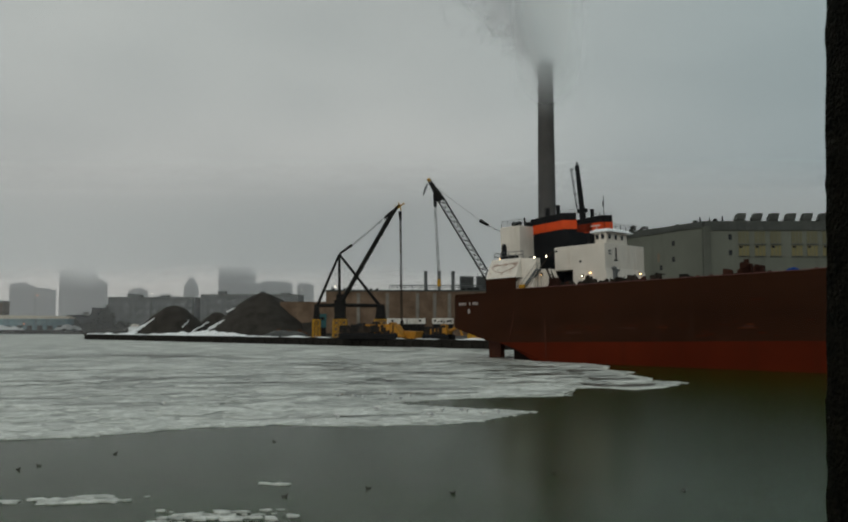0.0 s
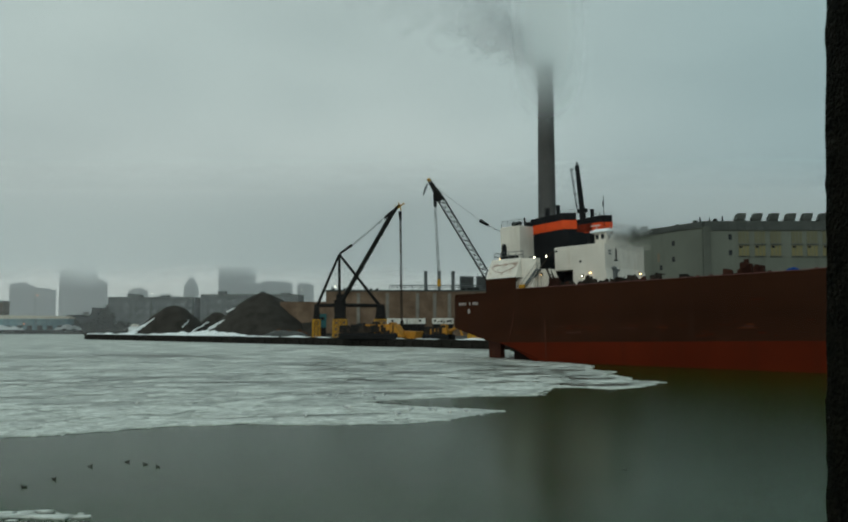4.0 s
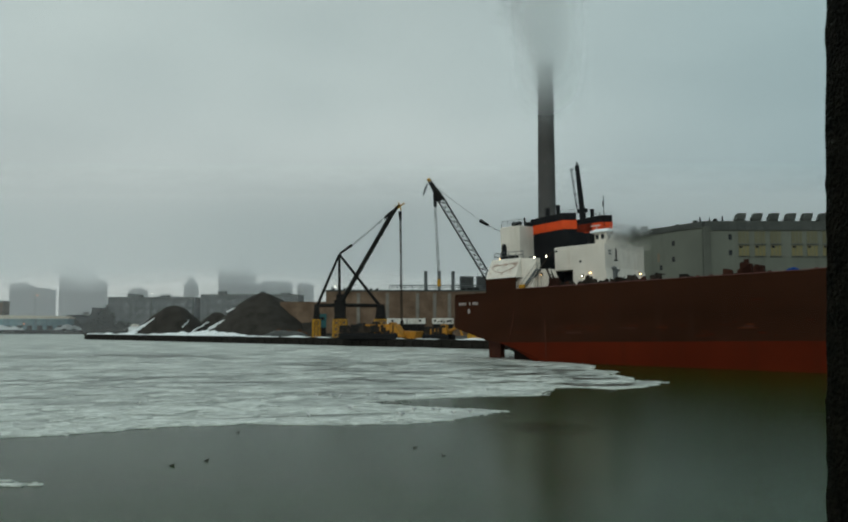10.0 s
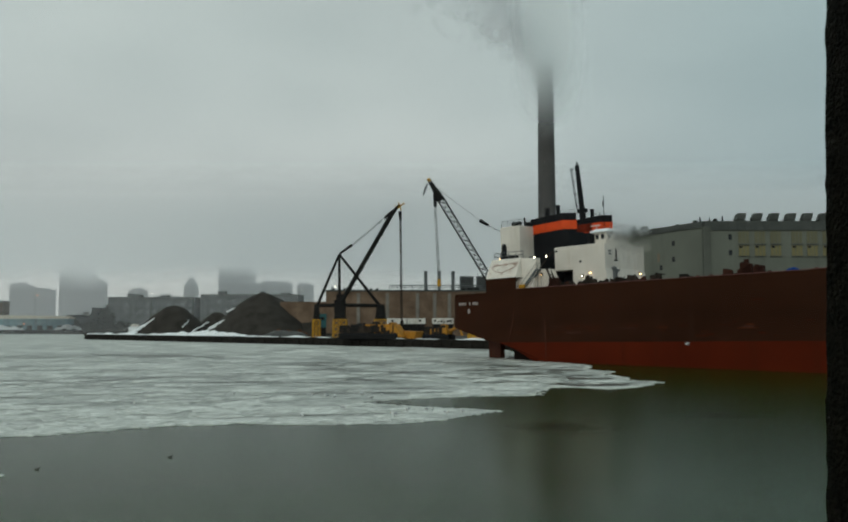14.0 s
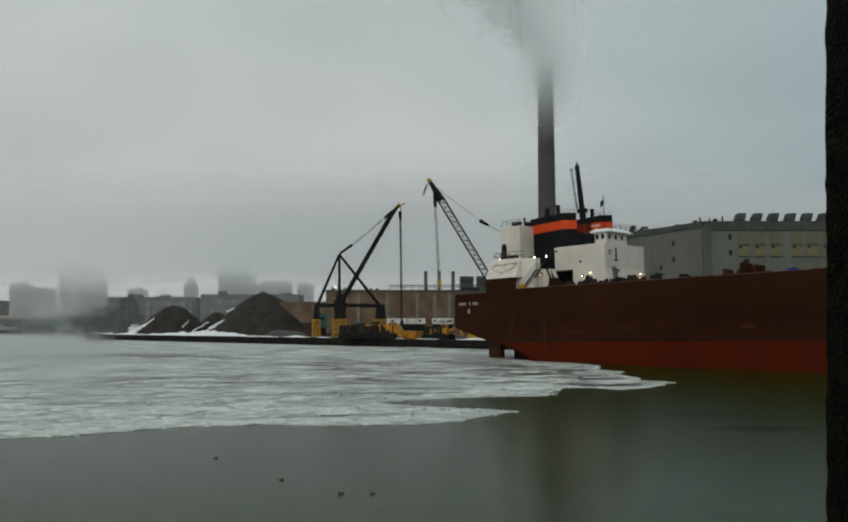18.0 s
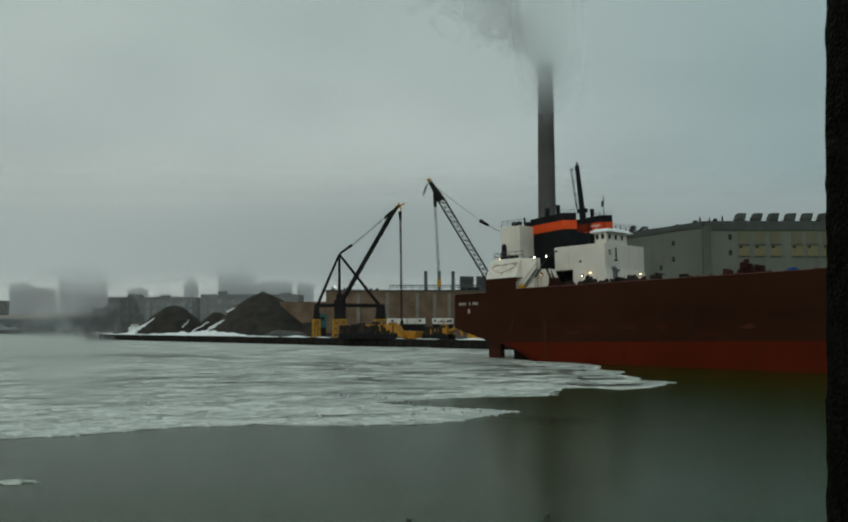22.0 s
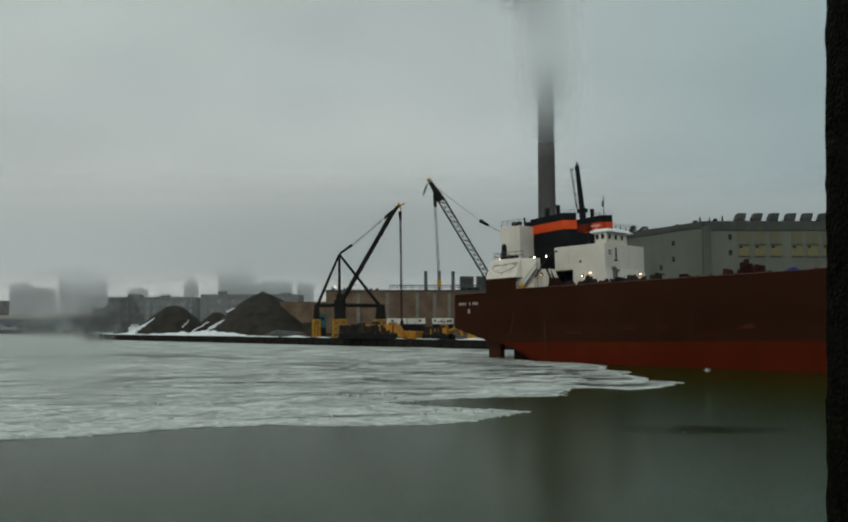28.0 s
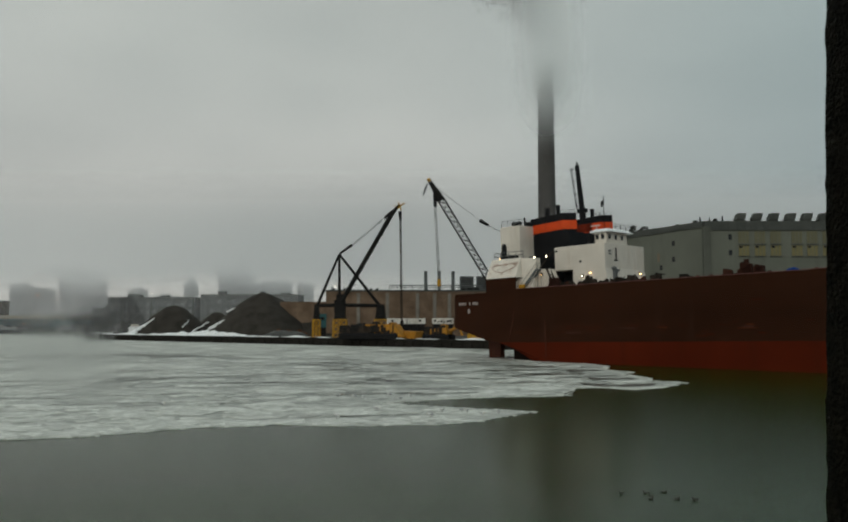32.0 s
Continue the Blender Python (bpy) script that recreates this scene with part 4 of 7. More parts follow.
for v, lift, pipes in ((12.6, 0.0, ((-7.7, 1.6, 1.3, 0.4), (-5.45, 1.6, 1.6, 0.36))), (23.0, 0.6, ((-5.5, 1.0, 1.3, 0.36),))):
    funnel = part("funnel", ring_prism(B(), funnel_ring(v, 20.5), funnel_ring(v, 23.65 + lift)), BLACK, ship, "black funnel with an orange band")
    part("band", ring_prism(B(), funnel_ring(v, 21.0 + lift, 0.05), funnel_ring(v, 22.45 + lift, 0.05)), ORANGE, funnel, "bright orange band")
    for u, dv, h, r in pipes:
        z = 23.5 + lift
        bm = tube(B(), (u, v + dv, z), (u, v + dv, z + h), r, n=10)
        tube(bm, (u, v + dv, z + h), (u, v + dv, z + h + 0.25), r * 1.2, r * 1.15, 10)
        part("exhaust_pipe", bm, BLACK, funnel)
    # thin dark plate paints the shade over part of the rear band
    if lift:
        part("shaded_band", box(B(), -9.6, -4.9, v - 0.09, v - 0.055, 21.0 + lift, 22.42 + lift), SHADED_ORANGE, funnel, "stretch of the orange band with its shade painted in")
    railing("funnel_rail", funnel, [(-5.0, v + 0.3, 23.5 + lift), (-3.5, v + 0.3, 23.5 + lift), (-2.1, v + 1.6, 23.5 + lift)], 0.7, 1.0, 0.03, BLACK)
bm = tube(B(), (-9.15, 27.0, 20.5), (-9.64, 27.0, 25.46), 0.75, 0.62, 10)
tube(bm, (-9.64, 27.0, 25.46), (-10.56, 27.0, 34.62), 0.55, 0.40, 10)
tube(bm, (-10.56, 27.0, 34.62), (-10.56, 27.0, 35.35), 0.18, 0.13, 6)
box(bm, -10.54, -8.74, 26.5, 27.4, 25.76, 26.56, 0.05)
mast = part("mast", bm, BLACK, ship, "thick black raked mast with a ladder")
bm = B()
LAD0, LAD1 = Vector((-10.55, 26.6, 26.67)), Vector((-11.62, 26.6, 34.2))
for o in (-0.2, 0.2):
    tube(bm, LAD0 + Vector((0, o, 0)), LAD1 + Vector((0, o, 0)), 0.06, n=5)
for i in range(22):
    p = LAD0.lerp(LAD1, i / 21)
    tube(bm, p + Vector((0, -0.2, 0)), p + Vector((0, 0.2, 0)), 0.04, n=4)
for f in (0.05, 0.35, 0.68, 0.97):
    p = LAD0.lerp(LAD1, f)
    tube(bm, p, p + Vector((0.75, 0.4, 0.1)), 0.06, n=4)
part("mast_ladder", bm, BLACK, ship)
bm = tube(B(), (-1.2, 21.2, 10.3), (-1.2, 21.2, 27.2), 0.07, n=5)
part("ensign_staff", bm, STEEL, ship, "slim flagstaff")
bm = B()
bmesh.ops.create_grid(bm, x_segments=10, y_segments=4, size=0.5)
for v in bm.verts:
    f = v.co.x + 0.5
    v.co = Vector((f * 1.25, 0.16 * math.sin(f * 7.5) * f + 0.01, v.co.y * 1.0 - 0.25 * f * f))
bmesh.ops.solidify(bm, geom=bm.faces[:], thickness=0.02)
flag = part("ensign", bm, FLAGCLOTH, ship, "dark weathered flag")
flag.matrix_basis = pose(-1.2, 21.2, 26.1)
# control house
part("upper_tier", box(B(), -0.2, 8.9, 6.0, 16.6, 13.6, 17.2, 0.06), WHITE, ship)
bm = B()
hexa(bm, [(3.2, 5.9, 10.5), (9.5, 5.9, 10.5), (9.5, 17.1, 10.5), (3.2, 17.1, 10.5)], [(3.2, 6.0, 13.62), (8.9, 6.0, 13.62), (8.9, 16.4, 13.62), (3.2, 16.4, 13.62)])
part("lower_tier", bm, WHITE, ship, "white lower tier with a flared foot")
# solid black box: the opening's shade is put into its colour
part("recess", box(B(), -0.3, 3.15, 8.4, 16, 10.1, 13.55), BLACK, ship, "black block painting the shade of the recess under the house")
wheel = part("wheelhouse", box(B(), 6.2, 8.3, 7.5, 12.9, 17.2, 19.0, 0.05), WHITE, ship, "small white wheelhouse with dark windows")
bm = box(B(), 5.75, 9.0, 6.95, 13.5, 18.95, 19.1)
hexa(bm, [(5.75, 6.95, 19.1), (9.0, 6.95, 19.1), (9.0, 13.5, 19.1), (5.75, 13.5, 19.1)], [(6.3, 7.6, 19.5), (8.4, 7.6, 19.5), (8.4, 12.8, 19.5), (6.3, 12.8, 19.5)])
part("wheelhouse_roof", bm, SNOW, wheel, "shallow white hipped roof")
for i in range(2):
    part("window", box(B(), 6.4 + i * 0.95, 6.95 + i * 0.95, 7.46, 7.6, 17.95, 18.7), GLASS_DARK, wheel)
for i in range(3):
    part("window", box(B(), 8.2, 8.35, 7.95 + i * 1.65, 8.55 + i * 1.65, 17.95, 18.65), GLASS_DARK, wheel)
railing("monkey_rail", wheel, [(8.3, 8.6, 19.45), (8.3, 12.7, 19.45), (6.4, 12.7, 19.45)], 0.9, 1.2, 0.035, GREYSTEEL)
bm = box(B(), 4.6, 6.2, 8.9, 9.05, 20.2, 20.36, 0.04)
tube(bm, (5.6, 9.0, 19.2), (5.6, 9.0, 20.2), 0.05, n=6)
part("radar_scanner", bm, CONTAINER, wheel, "white radar bar on a short post")
part("locker", box(B(), 5.4, 5.95, 6.7, 7.25, 17.2, 18.75, 0.05), BLACK, ship)
cu = bpy.data.curves.new("numeral", "FONT")
cu.body, cu.size, cu.extrude, cu.align_x, cu.align_y = "1", 2.5, 0.02, "CENTER", "CENTER"
cu.offset = 0.03
num = new("numeral", cu)
num.parent = ship
num.matrix_basis = Matrix(((0, 0, 1, 8.93), (1, 0, 0, 8.9), (0, 1, 0, 15.65), (0, 0, 0, 1)))
num.data.materials.append(BLACK)
num["label"] = "black painted numeral"
part("numeral_foot", box(B(), 8.9, 8.95, 8.4, 9.4, 14.62, 14.85), BLACK, ship)
for k in range(2):
    part("mark_bar", box(B(), 8.9, 8.93, 6.9, 7.7, 15.5 + 0.45 * k, 15.75 + 0.45 * k), GREYSTEEL, ship)
bm = B()
box(bm, 9.05, 9.12, 8.2, 8.9, 10.9, 13.1)
part("door", bm, GREYSTEEL, ship, "grey steel door")
bm = ball(B(), (9.3, 8.6, 13.2), 0.35, sz=0.6)
part("searchlight", bm, GREYSTEEL, ship)
for (u, v, z) in ((4.6, 5.97, 14.7), (0.2, 5.97, 16.6)):
    part("porthole", tube(B(), (u, v - 0.03, z), (u, v + 0.05, z), 0.2, n=10), GLASS_DARK, ship)
# stair up to the after deck
bm = B()
for o in (0.0, 0.8):
    hexa(bm, [(-3.2, 0.9 + o, 10.4), (-2.75, 0.9 + o, 10.4), (-2.75, 1.0 + o, 10.4), (-3.2, 1.0 + o, 10.4)], [(0.1, 0.9 + o, 13.7), (0.55, 0.9 + o, 13.7), (0.55, 1.0 + o, 13.7), (0.1, 1.0 + o, 13.7)])
for i in range(16):
    f = (i + 0.5) / 16
    box(bm, -2.97 + 3.3 * f - 0.15, -2.97 + 3.3 * f + 0.15, 0.95, 1.75, 10.4 + 3.3 * f - 0.02, 10.4 + 3.3 * f + 0.02)
part("stair", bm, GREYSTEEL, ship, "dark steel stair")
bm = B()
for o in (0.0, 0.8):
    tube(bm, (-3.1, 0.95 + o, 11.3), (0.4, 0.95 + o, 14.7), 0.035, n=4)
    tube(bm, (0.4, 0.95 + o, 10.1), (0.4, 0.95 + o, 14.7), 0.045, n=4)
part("stair_rail", bm, GREYSTEEL, ship)
part("boat_fall", tube(B(), (0.35, 1.6, 13.8), (1.7, 3.0, 16.3), 0.09, n=5), GEAR, ship)
part("deck_locker", box(B(), -2.9, -1.9, 0.45, 0.9, 10.1, 11.45, 0.05), YELLOW, ship)
bm = B()
hexa(bm, [(-0.7, 2.6, 10.1), (2.2, 2.6, 10.1), (2.2, 5, 10.1), (-0.7, 5, 10.1)], [(-0.6, 2.6, 13.8), (1.2, 2.6, 13.7), (1.2, 4.2, 13.7), (-0.6, 4.2, 13.8)])
part("companionway", bm, WHITE, ship)
bm = B()
tube(bm, (1.0, 2.4, 13.8), (2.6, 2.4, 10.3), 0.16, n=5)
tube(bm, (1.0, 3.2, 13.8), (2.6, 3.2, 10.3), 0.16, n=5)
for i in range(9):
    f = (i + 0.5) / 9
    tube(bm, (1.0 + 1.6 * f, 2.4, 13.8 - 3.5 * f), (1.0 + 1.6 * f, 3.2, 13.8 - 3.5 * f), 0.06, n=4)
part("ladder", bm, GEAR, ship)


def deck_winch(u, v, s, material):
    bm = tube(B(), (u - 0.7 * s, v, 10.75), (u + 0.7 * s, v, 10.75), 0.42 * s, n=12)
    for o in (-0.7, 0.15, 0.7):
        tube(bm, (u + o * s - 0.06, v, 10.75), (u + o * s + 0.06, v, 10.75), 0.62 * s, n=12)
    box(bm, u - 1.0 * s, u + 1.3 * s, v - 0.5, v + 0.5, 10.1, 10.4)
    hexa(bm, [(u + 0.75 * s, v - 0.4, 10.2), (u + 1.5 * s, v - 0.4, 10.2), (u + 1.5 * s, v + 0.4, 10.2), (u + 0.75 * s, v + 0.4, 10.2)], [(u + 0.8 * s, v - 0.3, 11.4), (u + 1.15 * s, v - 0.3, 11.6), (u + 1.15 * s, v + 0.3, 11.6), (u + 0.8 * s, v + 0.3, 11.4)])
    part("deck_winch", bm, material, ship, "greasy mooring winch")


for u, v, s, m in ((3.4, 2.6, 1.2, RUST), (7.6, 3.0, 1.35, GEAR), (10.2, 2.6, 1.1, GEAR), (14.4, 2.8, 1.25, GEAR), (16.6, 2.2, 0.9, RUST)):
    deck_winch(u, v, s, m)
for u, h in ((4.9, 0.6), (8.8, 0.7), (12.0, 0.6), (15.6, 0.7), (20.0, 0.5), (24.4, 0.5)):
    bm = B()
    for o in (0, 0.6):
        tube(bm, (u + o, 0.9, 10.1), (u + o, 0.9, 10.55 + h), 0.17, n=8)
        tube(bm, (u + o, 0.9, 10.5 + h), (u + o, 0.9, 10.6 + h), 0.22, n=8)
    part("bollard", bm, GEAR, ship)
bm = tube(B(), (12.5, 3.0, 10.1), (12.5, 3.0, 12.9), 0.3, n=10)
ball(bm, (12.5, 2.85, 13.0), 0.42, sz=0.7, n=8)
part("mushroom_vent", bm, GREYSTEEL, ship, "grey mushroom ventilator")
bm = B()
box(bm, 19.2, 20.9, 1.4, 2.8, 10.1, 11.0, 0.1)
tube(bm, (19.5, 2.0, 10.9), (19.5, 2.0, 11.9), 0.12, n=6)
tube(bm, (19.5, 2.0, 11.8), (20.8, 2.0, 11.6), 0.09, n=6)
part("hose_davit", bm, GEAR, ship)
rg = random.Random(4)


def heaped(bm, u0, u1, v, top, count):
    """Small machinery lumps of many sizes on one bed."""
    box(bm, u0, u1, v - 0.6, v + 0.9, 10.1, 10.7, 0.06)
    for i in range(count):
        f = rg.random()
        u, h = u0 + (u1 - u0) * f, (top - 10.3) * (0.45 + 0.55 * math.sin(math.pi * f)) * rg.uniform(0.55, 1.0)
        k = rg.uniform(0.14, 0.38)
        if i % 3:
            box(bm, u - k, u + k, v - 0.5, v + rg.uniform(-0.1, 0.5), 10.3, 10.3 + h, 0.05)
        else:
            tube(bm, (u, v - 0.3, 10.3), (u + rg.uniform(-0.2, 0.2), v - 0.3, 10.3 + h), k * 0.6, n=7)
    return bm


part("hatch_gear", heaped(B(), 28.9, 29.9, 2.2, 12.2, 6), RUST, ship, "rust-red valve stand on deck")
part("hatch_crane", heaped(B(), 30.4, 33.7, 2.6, 12.9, 26), RUST, ship, "rust-red heap of hatch machinery on deck")
for u0, u1, v, top, count, m in ((1.9, 3.9, 1.8, 12.7, 14, RUST), (3.4, 4.6, 2.4, 11.8, 7, GEAR), (6.9, 10.4, 2.6, 12.2, 18, GEAR), (13.0, 14.4, 2.4, 11.9, 8, GEAR), (14.7, 16.6, 2.4, 12.1, 10, GEAR), (18.2, 20.3, 2.5, 11.9, 10, GEAR), (22.6, 24.4, 2.2, 11.6, 10, GEAR)):
    part("deck_machinery", heaped(B(), u0, u1, v, top, count), m, ship, "low cluttered deck machinery")
bm = ball(B(), (37.2, 2.4, 11.0), 0.5, sx=1.75, sz=0.7, n=14)
for v in bm.verts:
    v.co += Vector((0.1 * noise.noise(v.co * 2.1 + Vector((3, 0, 0))), 0, 0.22 * noise.noise(v.co * 1.7)))
box(bm, 36.5, 37.9, 1.8, 3.0, 10.1, 10.8)
part("tarpaulin", bm, BLUE, ship, "crumpled blue tarpaulin bundle")
for i in range(9):
    part("hatch_cover", box(B(), 24 + i * 10, 31.5 + i * 10, 7, 25, 10.1, 10.75, 0.08), RUST, ship)
rg = random.Random(11)
for i in range(20):
    u, v, h = 1.6 + i * 0.78 + rg.uniform(-0.3, 0.3), rg.uniform(1.6, 4.6), rg.uniform(0.9, 1.9)
    m = RUST if rg.random() < 0.25 else GEAR
    bm = B()
    k = rg.randrange(5)
    if k == 0:
        tube(bm, (u, v, 10.1), (u, v, 10.1 + h), 0.16, n=8)
        tube(bm, (u, v - 0.1, 10.1 + h), (u, v - 0.4, 10.2 + h), 0.2, 0.3, 8)
        part("cowl_vent", bm, m, ship)
    elif k == 1:
        box(bm, u - rg.uniform(0.2, 0.6), u + rg.uniform(0.2, 0.5), v - 0.4, v + 0.4, 10.1, 10.1 + h * 0.75, 0.08)
        part("deck_locker", bm, m, ship)
    elif k == 2:
        tube(bm, (u - 0.35, v, 10.8), (u + 0.35, v, 10.8), 0.45, n=12)
        box(bm, u - 0.6, u + 0.6, v - 0.3, v + 0.3, 10.1, 10.5)
        part("hose_reel", bm, m, ship)
    elif k == 3:
        for o in (-0.35, 0.35):
            tube(bm, (u + o, v, 10.1), (u + o, v, 10.2 + h), 0.06, n=6)
        for z in (0.4, 0.8):
            tube(bm, (u - 0.5, v, 10.1 + h * z), (u + 0.5, v, 10.1 + h * z), 0.05, n=6)
        part("fairlead_frame", bm, m, ship)
    else:
        for q in range(5):
            ball(bm, (u + rg.uniform(-0.5, 0.5), v, 10.25 + rg.uniform(0, 0.5)), rg.uniform(0.2, 0.4), n=6)
        part("rope_coil", bm, m, ship)
for u in (25.6, 27.4, 34.8, 40.2):
    bm = tube(B(), (u, 1.6, 10.1), (u, 1.6, 11.0), 0.1, n=7)
    box(bm, u - 0.2, u + 0.2, 1.4, 1.8, 10.9, 11.15, 0.05)
    part("vent_post", bm, RUST, ship)
# deck lamps
for (u, v, z, w) in ((-2.7, 4.22, 15.82, 1), (-2.7, 7.19, 16.16, 1), (-0.08, 2.4, 12.9, 0), (4.95, 5.8, 12.5, 1), (6.4, 5.85, 12.9, 0), (-9.0, 3.4, 16.0, 0)):
    lamp = part("deck_lamp", ball(B(), (u, v, z), 0.09 if w else 0.085, n=6), LAMP_W if w else LAMP_A, ship, "lit floodlight" if w else "lit amber deck lamp", smooth=True)
    part("lamp_bracket", box(B(), u - 0.2, u + 0.2, v + 0.15, v + 0.5, z - 0.2, z + 0.28), STEEL, lamp)
lamp = part("deck_lamp", ball(B(), (9.15, 15.0, 13.0), 0.10, n=6), LAMP_A, ship, "lit amber deck lamp", smooth=True)
part("lamp_bracket", box(B(), 8.9, 9.0, 14.8, 15.2, 12.8, 13.3), STEEL, lamp)


# ---- derrick crane on the pier ----
GZ = 1.75
derrick = thing("derrick_crane", pose(-23.2, 222, GZ), "black stiff-leg derrick crane on yellow towers", "crane")
APEX, TIP = (0.0, 0, 22.9), (16.6, -6, 35.7)


def tower(parent, x, y, w, top):
    bm = B()
    for sx in (-1, 1):
        for sy in (-1, 1):
            tube(bm, (x + sx * w, y + sy * w, 0), (x + sx * w, y + sy * w, top), 0.15, n=6)
    for k in range(3):
        z0, z1 = top * k / 3, top * (k + 1) / 3
        for sy in (-1, 1):
            tube(bm, (x - w, y + sy * w, z0), (x + w, y + sy * w, z1), 0.085, n=5)
            tube(bm, (x + w, y + sy * w, z0), (x - w, y + sy * w, z1), 0.085, n=5)
            tube(bm, (x - w, y + sy * w, z1), (x + w, y + sy * w, z1), 0.11, n=5)
        for sx in (-1, 1):
            tube(bm, (x + sx * w, y - w, z0), (x + sx * w, y + w, z1), 0.085, n=5)
            tube(bm, (x + sx * w, y - w, z1), (x + sx * w, y + w, z1), 0.11, n=5)
    tube(bm, (x, y, 0), (x, y, top), w * 0.1, n=8)
    part("tower", bm, YELLOW, parent, "yellow lattice tower")
    part("tower_head", hexa(B(), [(x - w * 0.85, y - w, top), (x + w * 0.85, y - w, top), (x + w * 0.85, y + w, top), (x - w * 0.85, y + w, top)], [(x - w * 0.62, y - w * 0.6, top + 4.2), (x + w * 0.62, y - w * 0.6, top + 4.2), (x + w * 0.62, y + w * 0.6, top + 4.2), (x - w * 0.62, y + w * 0.6, top + 4.2)]), STEEL, parent)


tower(derrick, -6.4, 3, 0.95, 5.1)
tower(derrick, 0.4, 0, 1.75, 5.1)
tower(derrick, 11.2, 4, 1.7, 5.1)
for a, b, r in (((-6.4, 3, 8.6), APEX, 0.42), ((11.2, 4, 8.6), APEX, 0.45), ((0.2, 0, 8.6), APEX, 0.42)):
    part("stiff_leg", tube(B(), a, b, r, r * 0.8, 8), STEEL, derrick)
part("sill", tube(B(), (-6.4, 3, 9.0), (0.4, 0, 9.0), 0.5, n=8), STEEL, derrick)
part("sill", tube(B(), (0.4, 0, 9.0), (11.2, 4, 9.0), 0.5, n=8), STEEL, derrick)
bm = tube(B(), (0.9, -1.2, 10.0), (14.6, -5.6, 33.3), 0.62, 0.7, 8)
tube(bm, (14.6, -5.6, 33.3), TIP, 0.7, 0.3, 8)
part("boom", bm, STEEL, derrick, "long black boom")
for k in range(9):
    f = 0.1 + 0.095 * k
    part("boom_lug", box(B(), 0.9 + 13.7 * f - 0.15, 0.9 + 13.7 * f + 0.95, -1.2 - 4.4 * f - 0.2, -1.2 - 4.4 * f + 0.2, 9.9 + 23.3 * f - 0.15, 9.9 + 23.3 * f + 0.15), STEEL, derrick)
bm = tube(B(), (14.9, -6.0, 33.9), (18.0, -6.0, 36.2), 0.22, n=6)
tube(bm, (16.3, -6, 36.4), (17.1, -6, 34.2), 0.2, n=6)
tube(bm, (15.2, -6.0, 35.5), (16.4, -6, 34.9), 0.16, n=6)
part("boom_head", bm, YELLOW, derrick)
for o in (-0.5, -0.1, 0.3):
    bm = B()
    tube(bm, (3.2, -1 + o, 25.0 + o), (14.2, -5.2 + o, 33.6 + o), 0.075, n=5)
    part("stay", bm, CABLE, derrick)
part("stay_block", tube(B(), (0.2, 0, 23.1), (3.6, -1.2, 25.4), 0.38, n=7), STEEL, derrick)
part("stay_block", tube(B(), (12.6, -5, 32.4), (15.0, -5.8, 34.2), 0.36, n=7), STEEL, derrick)
part("hoist_block", tube(B(), (16.8, -6, 33.9), (16.9, -6, 31.4), 0.5, 0.35, 8), BLACK, derrick)
for o in (-0.22, 0.0, 0.22):
    part("hoist_rope", tube(B(), (16.9 + o, -6, 31.6), (17.3 + o, -6, 4.6), 0.09, n=5), GEAR, derrick)
part("hook_block", box(B(), 16.9, 17.8, -6.4, -5.6, 3.2, 4.8, 0.1), GEAR, derrick)
bm = B()
box(bm, -1.2, 1.8, -1.4, 1.6, 7.0, 10.4, 0.15)
box(bm, -0.7, 1.3, -0.8, 1.2, 10.2, 12.0, 0.1)
part("winch_house", bm, STEEL, derrick)


